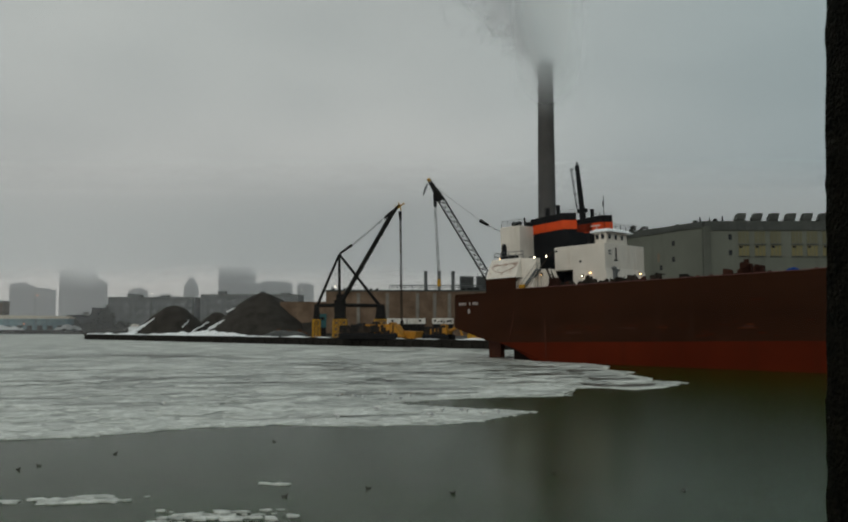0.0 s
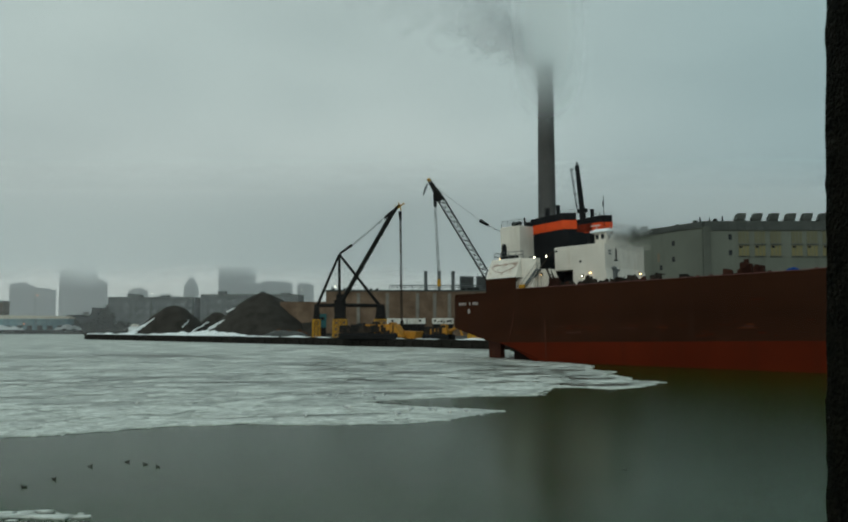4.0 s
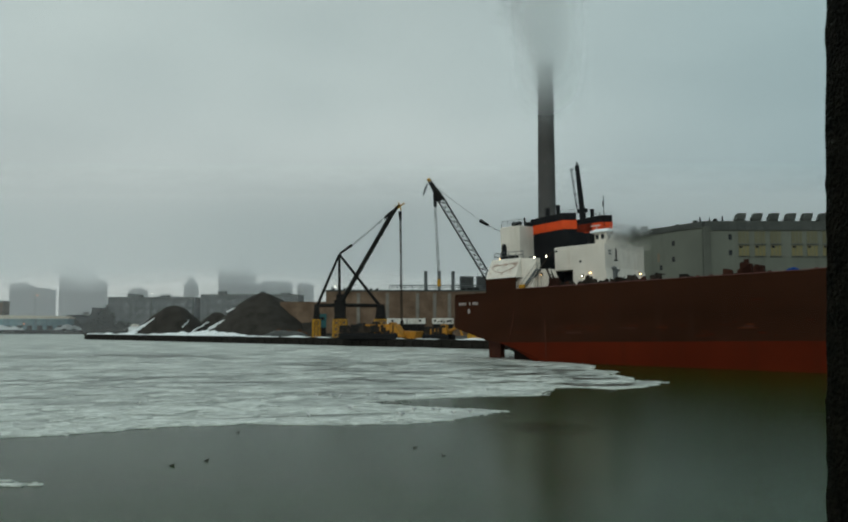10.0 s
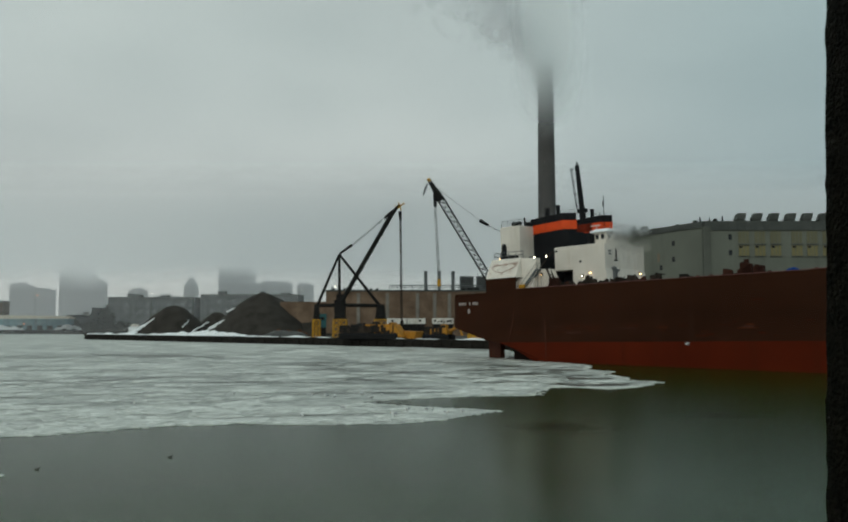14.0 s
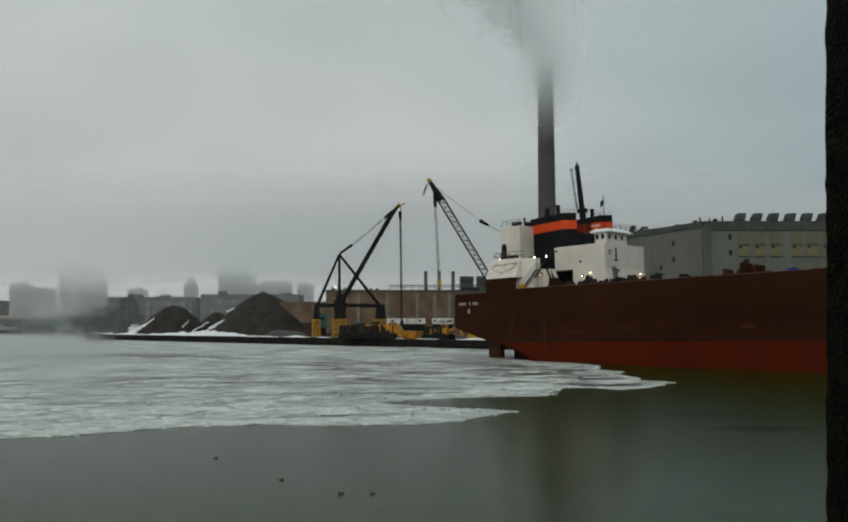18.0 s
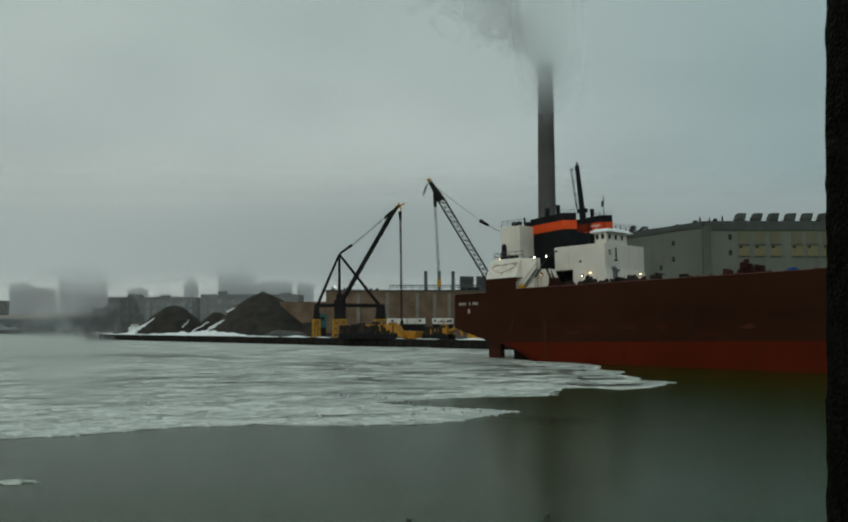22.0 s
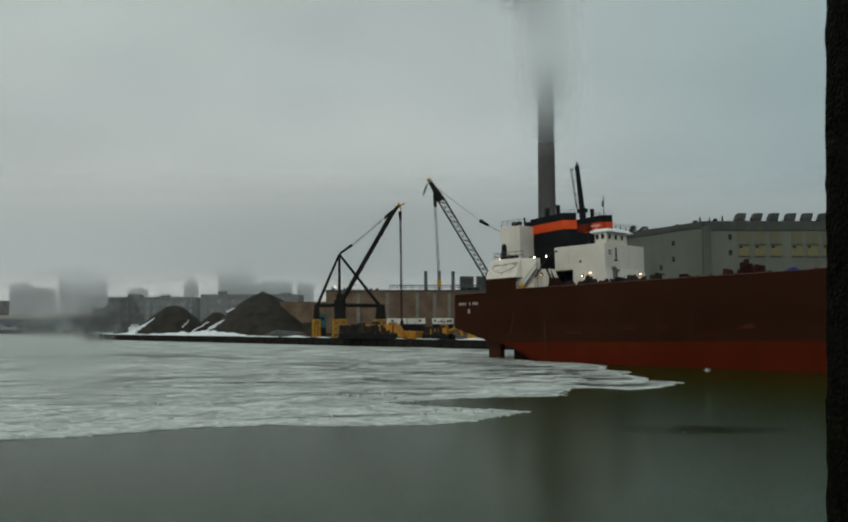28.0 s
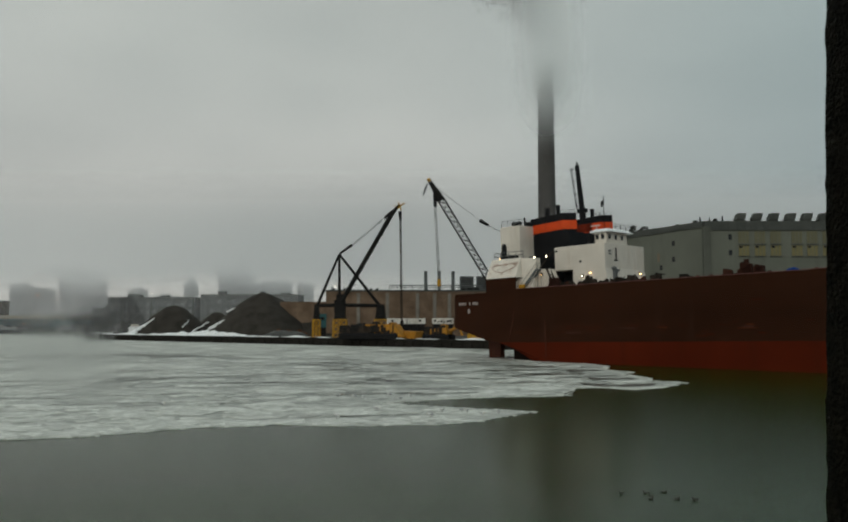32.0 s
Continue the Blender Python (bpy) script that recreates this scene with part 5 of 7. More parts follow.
# ---- crawler machines, containers and clutter on the pier ----
def crawler(x, y, rz, s, body, label, hood=False):
    t = thing("tracked_machine", pose(x, y, GZ, 0, 0, rz), label, "machine", "machines on the pier")
    for v in (-1.5, 1.5):
        bm = B()
        box(bm, -3.2 * s, 3.2 * s, v - 0.45, v + 0.45, 0.0, 1.25 * s, 0.3)
        tr = part("track", bm, BLACK, t)
        for i in range(6):
            part("track_wheel", tube(B(), (-2.6 * s + i * 1.04 * s, v - 0.5, 0.5 * s), (-2.6 * s + i * 1.04 * s, v + 0.5, 0.5 * s), 0.36 * s, n=10), STEEL, tr)
    bm = B()
    box(bm, -2.4 * s, 2.6 * s, -1.4, 1.4, 1.25 * s, 2.5 * s, 0.15)
    part("house", bm, body, t)
    bm = B()
    box(bm, 1.1 * s, 2.4 * s, -1.35, -0.1, 2.5 * s, 3.4 * s, 0.12)
    cab = part("cab", bm, body, t)
    part("window", box(B(), 1.25 * s, 2.25 * s, -1.4, -1.34, 2.7 * s, 3.2 * s), GLASS_DARK, cab)
    rg = random.Random(int(x * 10) + 77)
    bm = B()
    for i in range(16):
        a, h, k = rg.uniform(-2.6, 2.8) * s, rg.uniform(0.3, 1.1) * s, rg.uniform(0.15, 0.5)
        if i % 2:
            box(bm, a - k, a + k, -1.5, rg.uniform(-0.8, 0.6), 1.3 * s, 2.0 * s + h, 0.06)
        else:
            tube(bm, (a, -1.55, 0.9 * s + h * 0.6), (a, -0.9, 0.9 * s + h * 0.6), k * 1.1, n=10)
    part("engine_gear", bm, GEAR, t, "dark tangle of engine gear")
    part("counterweight", box(B(), -3.2 * s, -2.4 * s, -1.4, 1.4, 1.4 * s, 2.9 * s, 0.2), STEEL, t)
    if hood:
        low = [(-1.6 * s, -1.5, 1.4 * s), (4.4 * s, -1.5, 0.5 * s), (4.4 * s, 1.3, 0.5 * s), (-1.6 * s, 1.3, 1.4 * s)]
        part("hood", hexa(B(), low, [(-1.6 * s, -1.45, 3.0 * s), (2.3 * s, -1.45, 3.1 * s), (2.3 * s, 1.3, 3.1 * s), (-1.6 * s, 1.3, 3.0 * s)]), body, t, "sloping yellow engine hood")
        part("deck_plate", box(B(), -4.6 * s, -1.6 * s, -1.3, 1.2, 2.75 * s, 3.0 * s, 0.05), body, t)
    else:
        bm = tube(B(), (2.4 * s, 0.4, 1.9 * s), (4.6 * s, 0.4, 3.0 * s), 0.35 * s, 0.28 * s, 8)
        tube(bm, (4.6 * s, 0.4, 3.0 * s), (5.6 * s, 0.4, 1.0 * s), 0.26 * s, 0.2 * s, 8)
        part("arm", bm, body, t)
    bm = tube(B(), (-2.3 * s, -1.42, 2.2 * s), (-2.3 * s, 1.42, 2.2 * s), 0.75 * s, n=16)
    part("winch_drum", bm, STEEL, t)
    part("exhaust", tube(B(), (-1.2 * s, 0.8, 2.5 * s), (-1.2 * s, 0.8, 3.3 * s), 0.12, n=6), STEEL, t)
    return t


crawler(-17.6, 208.5, -20, 1.2, BLACK, "dark tracked undercarriage on the quay")
crawler(-14.0, 207, -20, 1.3, GEAR, "dark tracked machine on the quay")
crawler(-9.2, 203.5, -30, 1.25, MACHINE, "yellow tracked machine with a sloping hood", True)
crawler(3.6, 196, -30, 1.1, MACHINE, "yellow tracked excavator base on the quay")
bm = B()
hexa(bm, [(-3, -1.5, 0.3), (3, -1.5, 0.3), (3, 1.5, 0.3), (-3, 1.5, 0.3)], [(-3.8, -1.7, 2.3), (3.6, -1.7, 2.0), (3.6, 1.7, 2.0), (-3.8, 1.7, 2.3)])
skip = thing("yellow_hopper", pose(-4.0, 203, GZ, 0, 0, -35), "yellow steel hopper standing on the quay", "hopper")
part("bin", bm, MACHINE, skip)
for sx in (-2.2, 2.2):
    part("foot", box(B(), sx - 0.2, sx + 0.2, -1.4, 1.4, 0, 0.35), STEEL, skip)


def container(x, y, rz, L, material, label, marks=0):
    t = thing("shipping_container", pose(x, y, GZ, 0, 0, rz), label, "container", "containers on the pier")
    body = part("body", box(B(), -L / 2, L / 2, -1.22, 1.22, 3.9, 5.4, 0.04), material, t)
    part("lower_body", box(B(), -L / 2 + 0.2, L / 2 - 0.2, -1.22, 1.22, 0, 3.88, 0.04), STEEL, t)
    for i in range(int(L / 0.6)):
        part("corrugation", box(B(), -L / 2 + 0.2 + i * 0.6, -L / 2 + 0.45 + i * 0.6, -1.26, -1.2, 4.0, 5.3), material, body)
    for i in range(marks):
        part("mark_bar", box(B(), -L / 4 + i * 0.8, -L / 4 + i * 0.8 + 0.55, -1.29, -1.25, 4.3, 4.6 + 0.3 * (i % 2)), STEEL, body)
    for o in (-0.36, 0.36):
        part("vent", box(B(), o * L - 0.35, o * L + 0.35, -1.29, -1.24, 4.5, 5.0), STEEL, body)
    return t


container(-4.8, 222, -3, 10.4, CONTAINER, "off-white container stacked on a covered one", 0)
container(5.0, 216, -3, 5.6, CONTAINER, "off-white container with dark lettering bars", 5)
bm = B()
bmesh.ops.create_grid(bm, x_segments=30, y_segments=10, size=0.5)
for v in bm.verts:
    e = (max(0, 1 - (2 * v.co.x) ** 4) * max(0, 1 - (2 * v.co.y) ** 2)) ** 0.5
    v.co = Vector((v.co.x * 15, v.co.y * 4.5, e * (1.9 + 0.5 * noise.noise(Vector((v.co.x * 6, v.co.y * 3, 1)))) - 0.03))
ob = part("covered_stack", bm, TARP, smooth=True)
ob.matrix_basis = pose(-41.5, 246, GZ, 0, 0, -30)
tagged(ob, "long low stack under a grey tarpaulin", "covered stack")
for i, (x, y, h) in enumerate(((11.0, 190, 1.3), (13.2, 188.5, 1.6), (15.2, 186.5, 1.2))):
    bm = tube(B(), (0, -0.8, 0.75), (0, 0.8, 0.75), 0.75, n=14)
    tube(bm, (0, -0.85, 0.75), (0, -0.7, 0.75), 0.95, n=14)
    tube(bm, (0, 0.7, 0.75), (0, 0.85, 0.75), 0.95, n=14)
    ob = part("cable_drum", bm, YELLOW)
    ob.matrix_basis = pose(x, y, GZ + 0.2, 0, 0, 20 * i)
    tagged(ob, "yellow cable drum on the quay edge", "cable drum", "cable drums")

cabin = thing("site_cabin", pose(-32.6, 262, GZ, 0, 0, 6), "small teal steel cabin behind the derrick tower", "cabin")
part("body", box(B(), -1.3, 1.3, -1.2, 1.2, 2.8, 7.2, 0.06), TEAL, cabin)
part("frame", box(B(), -1.2, 1.2, -1.1, 1.1, 0, 2.8, 0.04), STEEL, cabin)
part("window", box(B(), -0.6, 0.6, -1.24, -1.15, 5.2, 6.2), GLASS_DARK, cabin)
rg = random.Random(21)
for x, y in ((-44.5, 249), (-40.5, 247), (-37.5, 250)):
    bm = B()
    for i in range(26):
        a, b, h, k = rg.gauss(0, 1.1), rg.gauss(0, 0.7), rg.uniform(0.2, 1.0), rg.uniform(0.1, 0.5)
        z = max(0.0, 1.9 - abs(a) * 0.9) * rg.random()
        if i % 3:
            box(bm, a - k, a + k, b - k, b + k, max(0, z - 0.3), z + h)
        else:
            tube(bm, (a, b, z), (a + rg.uniform(-1.4, 1.4), b, z + h), 0.12, n=6)
    ob = part("scrap_heap", bm, SCRAP)
    ob.matrix_basis = pose(x, y, GZ)
    tagged(ob, "low heap of rust-orange scrap iron on the quay", "scrap heap", "scrap heaps")

# ---- lattice crane behind the ship ----
lattice = thing("lattice_crane", pose(22, 198, GZ), "black lattice-boom crawler crane with a yellow head", "crane")
LT, LB = Vector((-20.8, 0, 39.2)), Vector((0.9, 0, 3.0))
LDIR = (LT - LB).normalized()
LS = LDIR.cross(Vector((0, 1, 0))).normalized()


def lat(f, s, y, w):
    return LB.lerp(LT, f) + LS * (s * w) + Vector((0, y * w, 0))


N = 26
bm = B()
for s, y in ((-1, -1), (-1, 1), (1, -1), (1, 1)):
    tube(bm, lat(0.02, s, y, 0.75), lat(0.86, s, y, 0.8), 0.12, n=5)
    tube(bm, lat(0.86, s, y, 0.8), lat(1.0, s, y, 0.3), 0.12, n=5)
boom = part("boom", bm, STEEL, lattice, "black lattice boom")
bm = B()
for i in range(N):
    f0, f1 = 0.02 + 0.84 * i / N, 0.02 + 0.84 * (i + 1) / N
    for y in (-1, 1):
        tube(bm, lat(f0, -1 if i % 2 else 1, y, 0.78), lat(f1, 1 if i % 2 else -1, y, 0.78), 0.07, n=4)
        tube(bm, lat(f0, 1 if i % 2 else -1, y, 0.78), lat(f1, -1 if i % 2 else 1, y, 0.78), 0.05, n=4)
    for s in (-1, 1):
        tube(bm, lat(f0, s, -1 if i % 2 else 1, 0.78), lat(f1, s, 1 if i % 2 else -1, 0.78), 0.07, n=4)
part("lacing", bm, STEEL, boom)
bm = B()
hexa(bm, [lat(0.86, -1, -1, 0.8), lat(0.86, 1, -1, 0.8), lat(0.86, 1, 1, 0.8), lat(0.86, -1, 1, 0.8)], [lat(0.985, -1, -1, 0.35), lat(0.985, 1, -1, 0.35), lat(0.985, 1, 1, 0.35), lat(0.985, -1, 1, 0.35)])
part("boom_top", bm, STEEL, boom)
part("boom_head", ball(B(), lat(1.0, 0, 0, 1), 0.55, sy=0.5, sz=0.9), YELLOW, boom, "yellow sheave head")
for o in (-0.3, 0.0, 0.3):
    part("hoist_rope", tube(B(), (-19.3 + o, 0, 33.0), (-18.3 + o, 0, 14.6), 0.085, n=5), CABLE, lattice)
part("hoist_block", tube(B(), (-19.3, 0, 35.6), (-19.25, 0, 32.6), 0.55, 0.4, 8), BLACK, lattice)
part("hook_block", box(B(), -18.8, -17.9, -0.4, 0.4, 13.0, 14.7, 0.1), YELLOW, lattice)
bm = B()
tube(bm, (-21.2, 0, 38.2), (-21.7, 0, 36.9), 0.2, 0.3, 6)
tube(bm, (-21.7, 0, 36.9), (-22.2, 0, 35.2), 0.3, 0.12, 6)
tube(bm, (-20.6, 0, 38.4), (-20.9, 0, 37.9), 0.06, n=5)
part("tag_hook", bm, GREYSTEEL, lattice)
bm = B()
for o in (-0.4, 0.4):
    tube(bm, (-19.2, o, 37.3), (-8.0, o, 28.9), 0.035, n=4)
    tube(bm, (-6.4, o, 28.0 + o * 0.5), (5.0, o, 21.4 + o), 0.06, n=4)
part("pendant", bm, CABLE, lattice)
part("pendant_block", tube(B(), (-8.4, 0, 29.2), (-6.2, 0, 27.9), 0.5, 0.35, 7), STEEL, lattice)
bm = B()
for v in (-2.5, 2.5):
    box(bm, -4.0, 4.0, v - 0.6, v + 0.6, 0, 1.4, 0.3)
part("tracks", bm, BLACK, lattice)
bm = B()
box(bm, -1.5, 7.0, -1.7, 1.7, 1.4, 4.6, 0.2)
part("crane_house", bm, YELLOW, lattice)
part("gantry", tube(tube(B(), (3, -1, 4.5), (5.0, 0, 21.5), 0.2, n=6), (6.5, 1, 4.5), (5.0, 0, 21.5), 0.2, n=6), STEEL, lattice)


# ---- coal heaps ----
def heap(x, y, w, d, h, seed, label):
    bm = B()
    n, m = 40, 16
    rings = []
    for j in range(m + 1):
        f = j / m
        ring = []
        for i in range(n):
            a = 2 * math.pi * i / n
            k = 1 + 0.10 * noise.noise(Vector((math.cos(a) * 1.6, math.sin(a) * 1.6, seed)))
            r = (1 - f) * k
            px, py = math.cos(a) * r * w / 2, math.sin(a) * r * d / 2
            pz = h * (1 - (math.sqrt(0.13 + (1 - f) ** 2) - 0.3606) / (math.sqrt(1.13) - 0.3606))
            pz += 0.45 * noise.noise(Vector((px * 0.35, py * 0.35, seed + 3))) * min(1, 4 * f)
            ring.append(bm.verts.new((px, py, max(-0.1, pz))))
        rings.append(ring)
    for r, s in zip(rings, rings[1:]):
        for i in range(n):
            bm.faces.new((r[i], r[(i + 1) % n], s[(i + 1) % n], s[i]))
    bmesh.ops.remove_doubles(bm, verts=bm.verts, dist=0.01)
    ob = part("coal_heap", bm, COAL, smooth=True)
    ob.matrix_basis = pose(x, y, GZ)
    return tagged(ob, label, "coal heap", "coal heaps", kind="")


heap(-92.5, 302, 30, 26, 10.9, 1, "dark conical coal heap with a streak of snow")
heap(-80.5, 318, 22, 20, 8.6, 2, "low saddle of coal between two heaps")
heap(-56.0, 284, 40, 34, 14.8, 3, "tall dark coal heap with snow on its flank")
heap(-38.0, 287, 40, 26, 9.8, 4, "long low tail of a coal heap")


def snow_streak(x0, z0, x1, z1, y0, y1, w, seed):
    """A ribbon of snow lying in a gully of a heap's flank."""
    bm = B()
    n = 26
    rows = []
    for i in range(n + 1):
        f = i / n
        wd = w * (0.25 + 0.75 * abs(noise.noise(Vector((f * 5, seed, 0)))) * 2) * (0.3 + 0.7 * (1 - f))
        c = Vector((x0 + (x1 - x0) * f + 0.5 * noise.noise(Vector((f * 4, seed, 5))), y0 + (y1 - y0) * f, z0 + (z1 - z0) * f))
        rows.append([bm.verts.new(c + Vector((s * wd, (-0.25 if s == 0 else 0.15), 0.2 if s == 0 else -0.15))) for s in (-1, 0, 1)])
    for r, s in zip(rows, rows[1:]):
        for i in range(2):
            bm.faces.new((r[i], r[i + 1], s[i + 1], s[i]))
    ob = part("snow_streak", bm, SNOW, smooth=True)
    return tagged(ob, "streak of snow lying down the side of a coal heap", "snow streak", "snow streaks")


snow_streak(-105.5, 2.2, -97.5, 8.0, 292.5, 296.2, 2.0, 1)
snow_streak(-75.0, 2.5, -63.2, 10.4, 275, 279.6, 1.7, 2)
snow_streak(-80.8, 2.5, -75.2, 6.5, 281, 285, 1.0, 3)
snow_streak(-68, 10.0, -63, 12.0, 281, 281.2, 0.45, 4)
snow_streak(-86.5, 4.5, -84.5, 7.0, 292, 293.5, 0.35, 5)


# ---- buildings ----
def window_row(parent, xs, w, z0, z1, y, material=GLASS_DARK):
    first = None
    for x in xs:
        if first is None:
            first = part("window", box(B(), -w / 2, w / 2, -0.12, 0.06, z0, z1), material, parent)
            first.matrix_basis = pose(x, y, 0)
        else:
            shared("window", first, parent, pose(x, y, 0))


shed = thing("brick_warehouse", pose(-33.2, 276, GZ), "long low brown brick warehouse with pale pilasters", "warehouse")
part("wall", box(B(), 0, 62, 0, 22, 0, 15.0), BRICK, shed)
part("annex_wall", box(B(), -16, -0.05, 3, 22, 0, 11.6), BRICK, shed)
part("roof", box(B(), -0.3, 62.3, -0.3, 22.3, 15.0, 15.5), PARAPET, shed)
for x in (11.0, 20.8, 31.0, 36.8, 41.8, 50, 58):
    part("pilaster", box(B(), x - 0.55, x + 0.55, -0.35, 0.0, 0, 14.4, 0.03), PILASTER, shed, "pale concrete pilaster")
part("string_course", box(B(), 0, 62, -0.14, 0.0, 13.6, 13.9), BRICK, shed)
for x in (2.2, 4.1, 6.0, 8.1, 15, 17.2):
    part("roof_vent", box(B(), x - 0.4, x + 0.4, 2, 2.8, 15.5, 16.2, 0.08), STEEL, shed)
for i in range(13):
    x = 21.5 + 2.6 * i
    part("pipe_post", box(B(), x - 0.09, x + 0.09, 0.4, 0.6, 15.5, 17.0), GREYSTEEL, shed)
part("roof_pipe", tube(B(), (21.5, 0.5, 17.0), (52.7, 0.5, 17.0), 0.2, n=8), GREYSTEEL, shed, "grey pipe run along the roof")
part("roof_pipe", tube(B(), (21.5, 0.5, 16.3), (52.7, 0.5, 16.3), 0.1, n=8), GREYSTEEL, shed)
for x in (33.8, 38.6, 43.5):
    bm = tube(B(), (x, 12, 15.4), (x, 12, 22.4), 0.62, n=12)
    tube(bm, (x, 12, 22.4), (x, 12, 22.7), 0.7, n=12)
    part("flue", bm, GREYSTEEL, shed, "grey metal flue")
for x in (45.6, 51.4):
    bm = B()
    box(bm, x, x + 4.7, 4, 8, 15.5, 20.4, 0.08)
    part("roof_unit", bm, GREYSTEEL, shed, "grey boxy roof unit")
    bm = B()
    for k in range(6):
        box(bm, x + 0.3, x + 4.4, 3.93, 4.02, 16.2 + k * 0.65, 16.5 + k * 0.65)
    part("louvre", bm, STEEL, shed)
part("roof_clutter", box(B(), 46, 52, 1, 3, 15.5, 16.6, 0.2), STEEL, shed)

plant = thing("power_plant_block", pose(62.7, 180, GZ), "grey-green rendered plant building with yellowed panels and roof hoods", "industrial building")
part("wall", box(B(), 0.0, 75, 0, 40, 0, 24.6), PLANT, plant)
part("parapet", box(B(), -0.2, 75.2, -0.25, 40.2, 24.6, 26.7), PARAPET, plant, "dark roof parapet")
bm = B()
hexa(bm, [(-12.6, 25, 0), (-0.6, 1.0, 0), (30, 16, 0), (18, 40, 0)], [(-12.6, 25, 25.3), (-0.6, 1.0, 25.4), (30, 16, 25.4), (18, 40, 25.3)])
part("wing_wall", bm, PLANT, plant)
bm = B()
hexa(bm, [(-12.9, 25, 25.3), (-0.7, 0.6, 25.4), (30, 16, 25.4), (18, 40, 25.3)], [(-12.9, 25, 26.7), (-0.7, 0.6, 26.7), (30, 16, 26.7), (18, 40, 26.7)])
part("wing_parapet", bm, PARAPET, plant)
part("corner_pier", box(B(), -0.8, 0.9, -0.5, 0.5, 0, 25.4, 0.05), CORNER, plant)
for i, x in enumerate((8.2, 11.9, 15.6, 19.4, 23.1, 26.8, 30.5, 34.2)):
    bm = B()
    hexa(bm, [(x - 1.0, 1, 26.7), (x + 0.9, 1, 26.7), (x + 0.9, 2.4, 26.7), (x - 1.0, 2.4, 26.7)], [(x - 1.0, 1, 27.2), (x + 0.9, 1, 27.2), (x + 0.9, 2.4, 27.2), (x - 1.0, 2.4, 27.2)])
    hexa(bm, [(x - 1.2, 0.8, 27.2), (x + 0.95, 0.8, 27.2), (x + 0.95, 2.5, 27.2), (x - 1.2, 2.5, 27.2)], [(x - 0.55, 0.8, 28.6), (x + 1.3, 0.8, 28.6), (x + 1.3, 2.5, 28.6), (x - 0.55, 2.5, 28.6)])
    part("roof_hood", bm, PARAPET, plant, "slanted metal roof hood")
for i, x in enumerate((8.3, 11.9, 15.4, 20.1, 23.5, 27.0, 31.6, 35.0, 38.5)):
    for z0, z1 in ((18.9, 21.2), (21.7, 24.4)):
        w = part("window", box(B(), x - 1.15, x + 1.15, -0.1, 0.1, z0, z1), YPANEL if z0 < 20 else PANEL_DIM, plant, "yellowed translucent window panel" if z0 < 20 else "grimy window panel")
        for k in (-0.38, 0.38):
            part("mullion", box(B(), x + k - 0.05, x + k + 0.05, -0.15, 0.0, z0, z1), PLANT, w)
    part("sill", box(B(), x - 1.3, x + 1.3, -0.3, 0.0, 21.3, 21.45), PARAPET, plant)
    part("sill", box(B(), x - 1.3, x + 1.3, -0.3, 0.0, 18.72, 18.88), PARAPET, plant)
    part("vent", box(B(), x - 1.0, x - 0.35, -0.2, 0.0, 20.7, 21.1), GLASS_DARK, plant)
for x, z in ((5.3, 19.0), (5.3, 22.5)):
    part("window", box(B(), x - 0.35, x + 0.35, -0.1, 0.05, z, z + 1.2), GLASS_DARK, plant)
WD = Vector((8.4, -17.0, 0)).normalized()
for f, z in ((0.53, 18.3), (0.53, 22.0), (0.31, 16.6)):
    p = Vector((-9.0, 18, 0)) + WD * (19.0 * f)
    ob = part("window", box(B(), -0.4, 0.4, -0.15, 0.1, z, z + 1.1), GLASS_DARK, plant)
    ob.matrix_basis = Matrix.Translation(p) @ Matrix.Rotation(math.atan2(WD.y, WD.x), 4, "Z")
p = Vector((-9.0, 18, 0)) + WD * (19.0 * 0.27)
ob = part("blind_window", box(B(), -0.35, 0.35, -0.15, 0.1, 18.6, 20.6), BLIND, plant, "window with a tan blind")
ob.matrix_basis = Matrix.Translation(p) @ Matrix.Rotation(math.atan2(WD.y, WD.x), 4, "Z")
for (f, h, r) in ((0.8, 1.6, 0.2), (0.72, 0.9, 0.6), (0.42, 0.7, 0.5), (0.95, 1.2, 0.16), (1.1, 1.5, 0.2), (1.02, 0.8, 0.5)):
    p = Vector((-9.0, 18, 0)) + WD * (19.0 * min(f, 0.96)) + Vector((3.0 + max(0, f - 0.96) * 20, 1.5, 0))
    part("roof_stub", tube(B(), (p.x, p.y, 26.6), (p.x, p.y, 26.8 + h), r, n=8), STEEL, plant)

# tall chimney into the cloud
chimney = thing("tall_chimney", pose(73.05, 480, GZ), "tall tapering grey concrete chimney vanishing into low cloud", "chimney")
part("shaft", tube(B(), (0, 0, 0), (0, 0, 161), 5.75, 4.5, 40), CHIMNEY, chimney, smooth=False)
for z in (58, 97, 136, 159):
    part("gallery", tube(B(), (0, 0, z), (0, 0, z + 0.8), 5.9 - z * 0.0076, n=40), PARAPET, chimney)


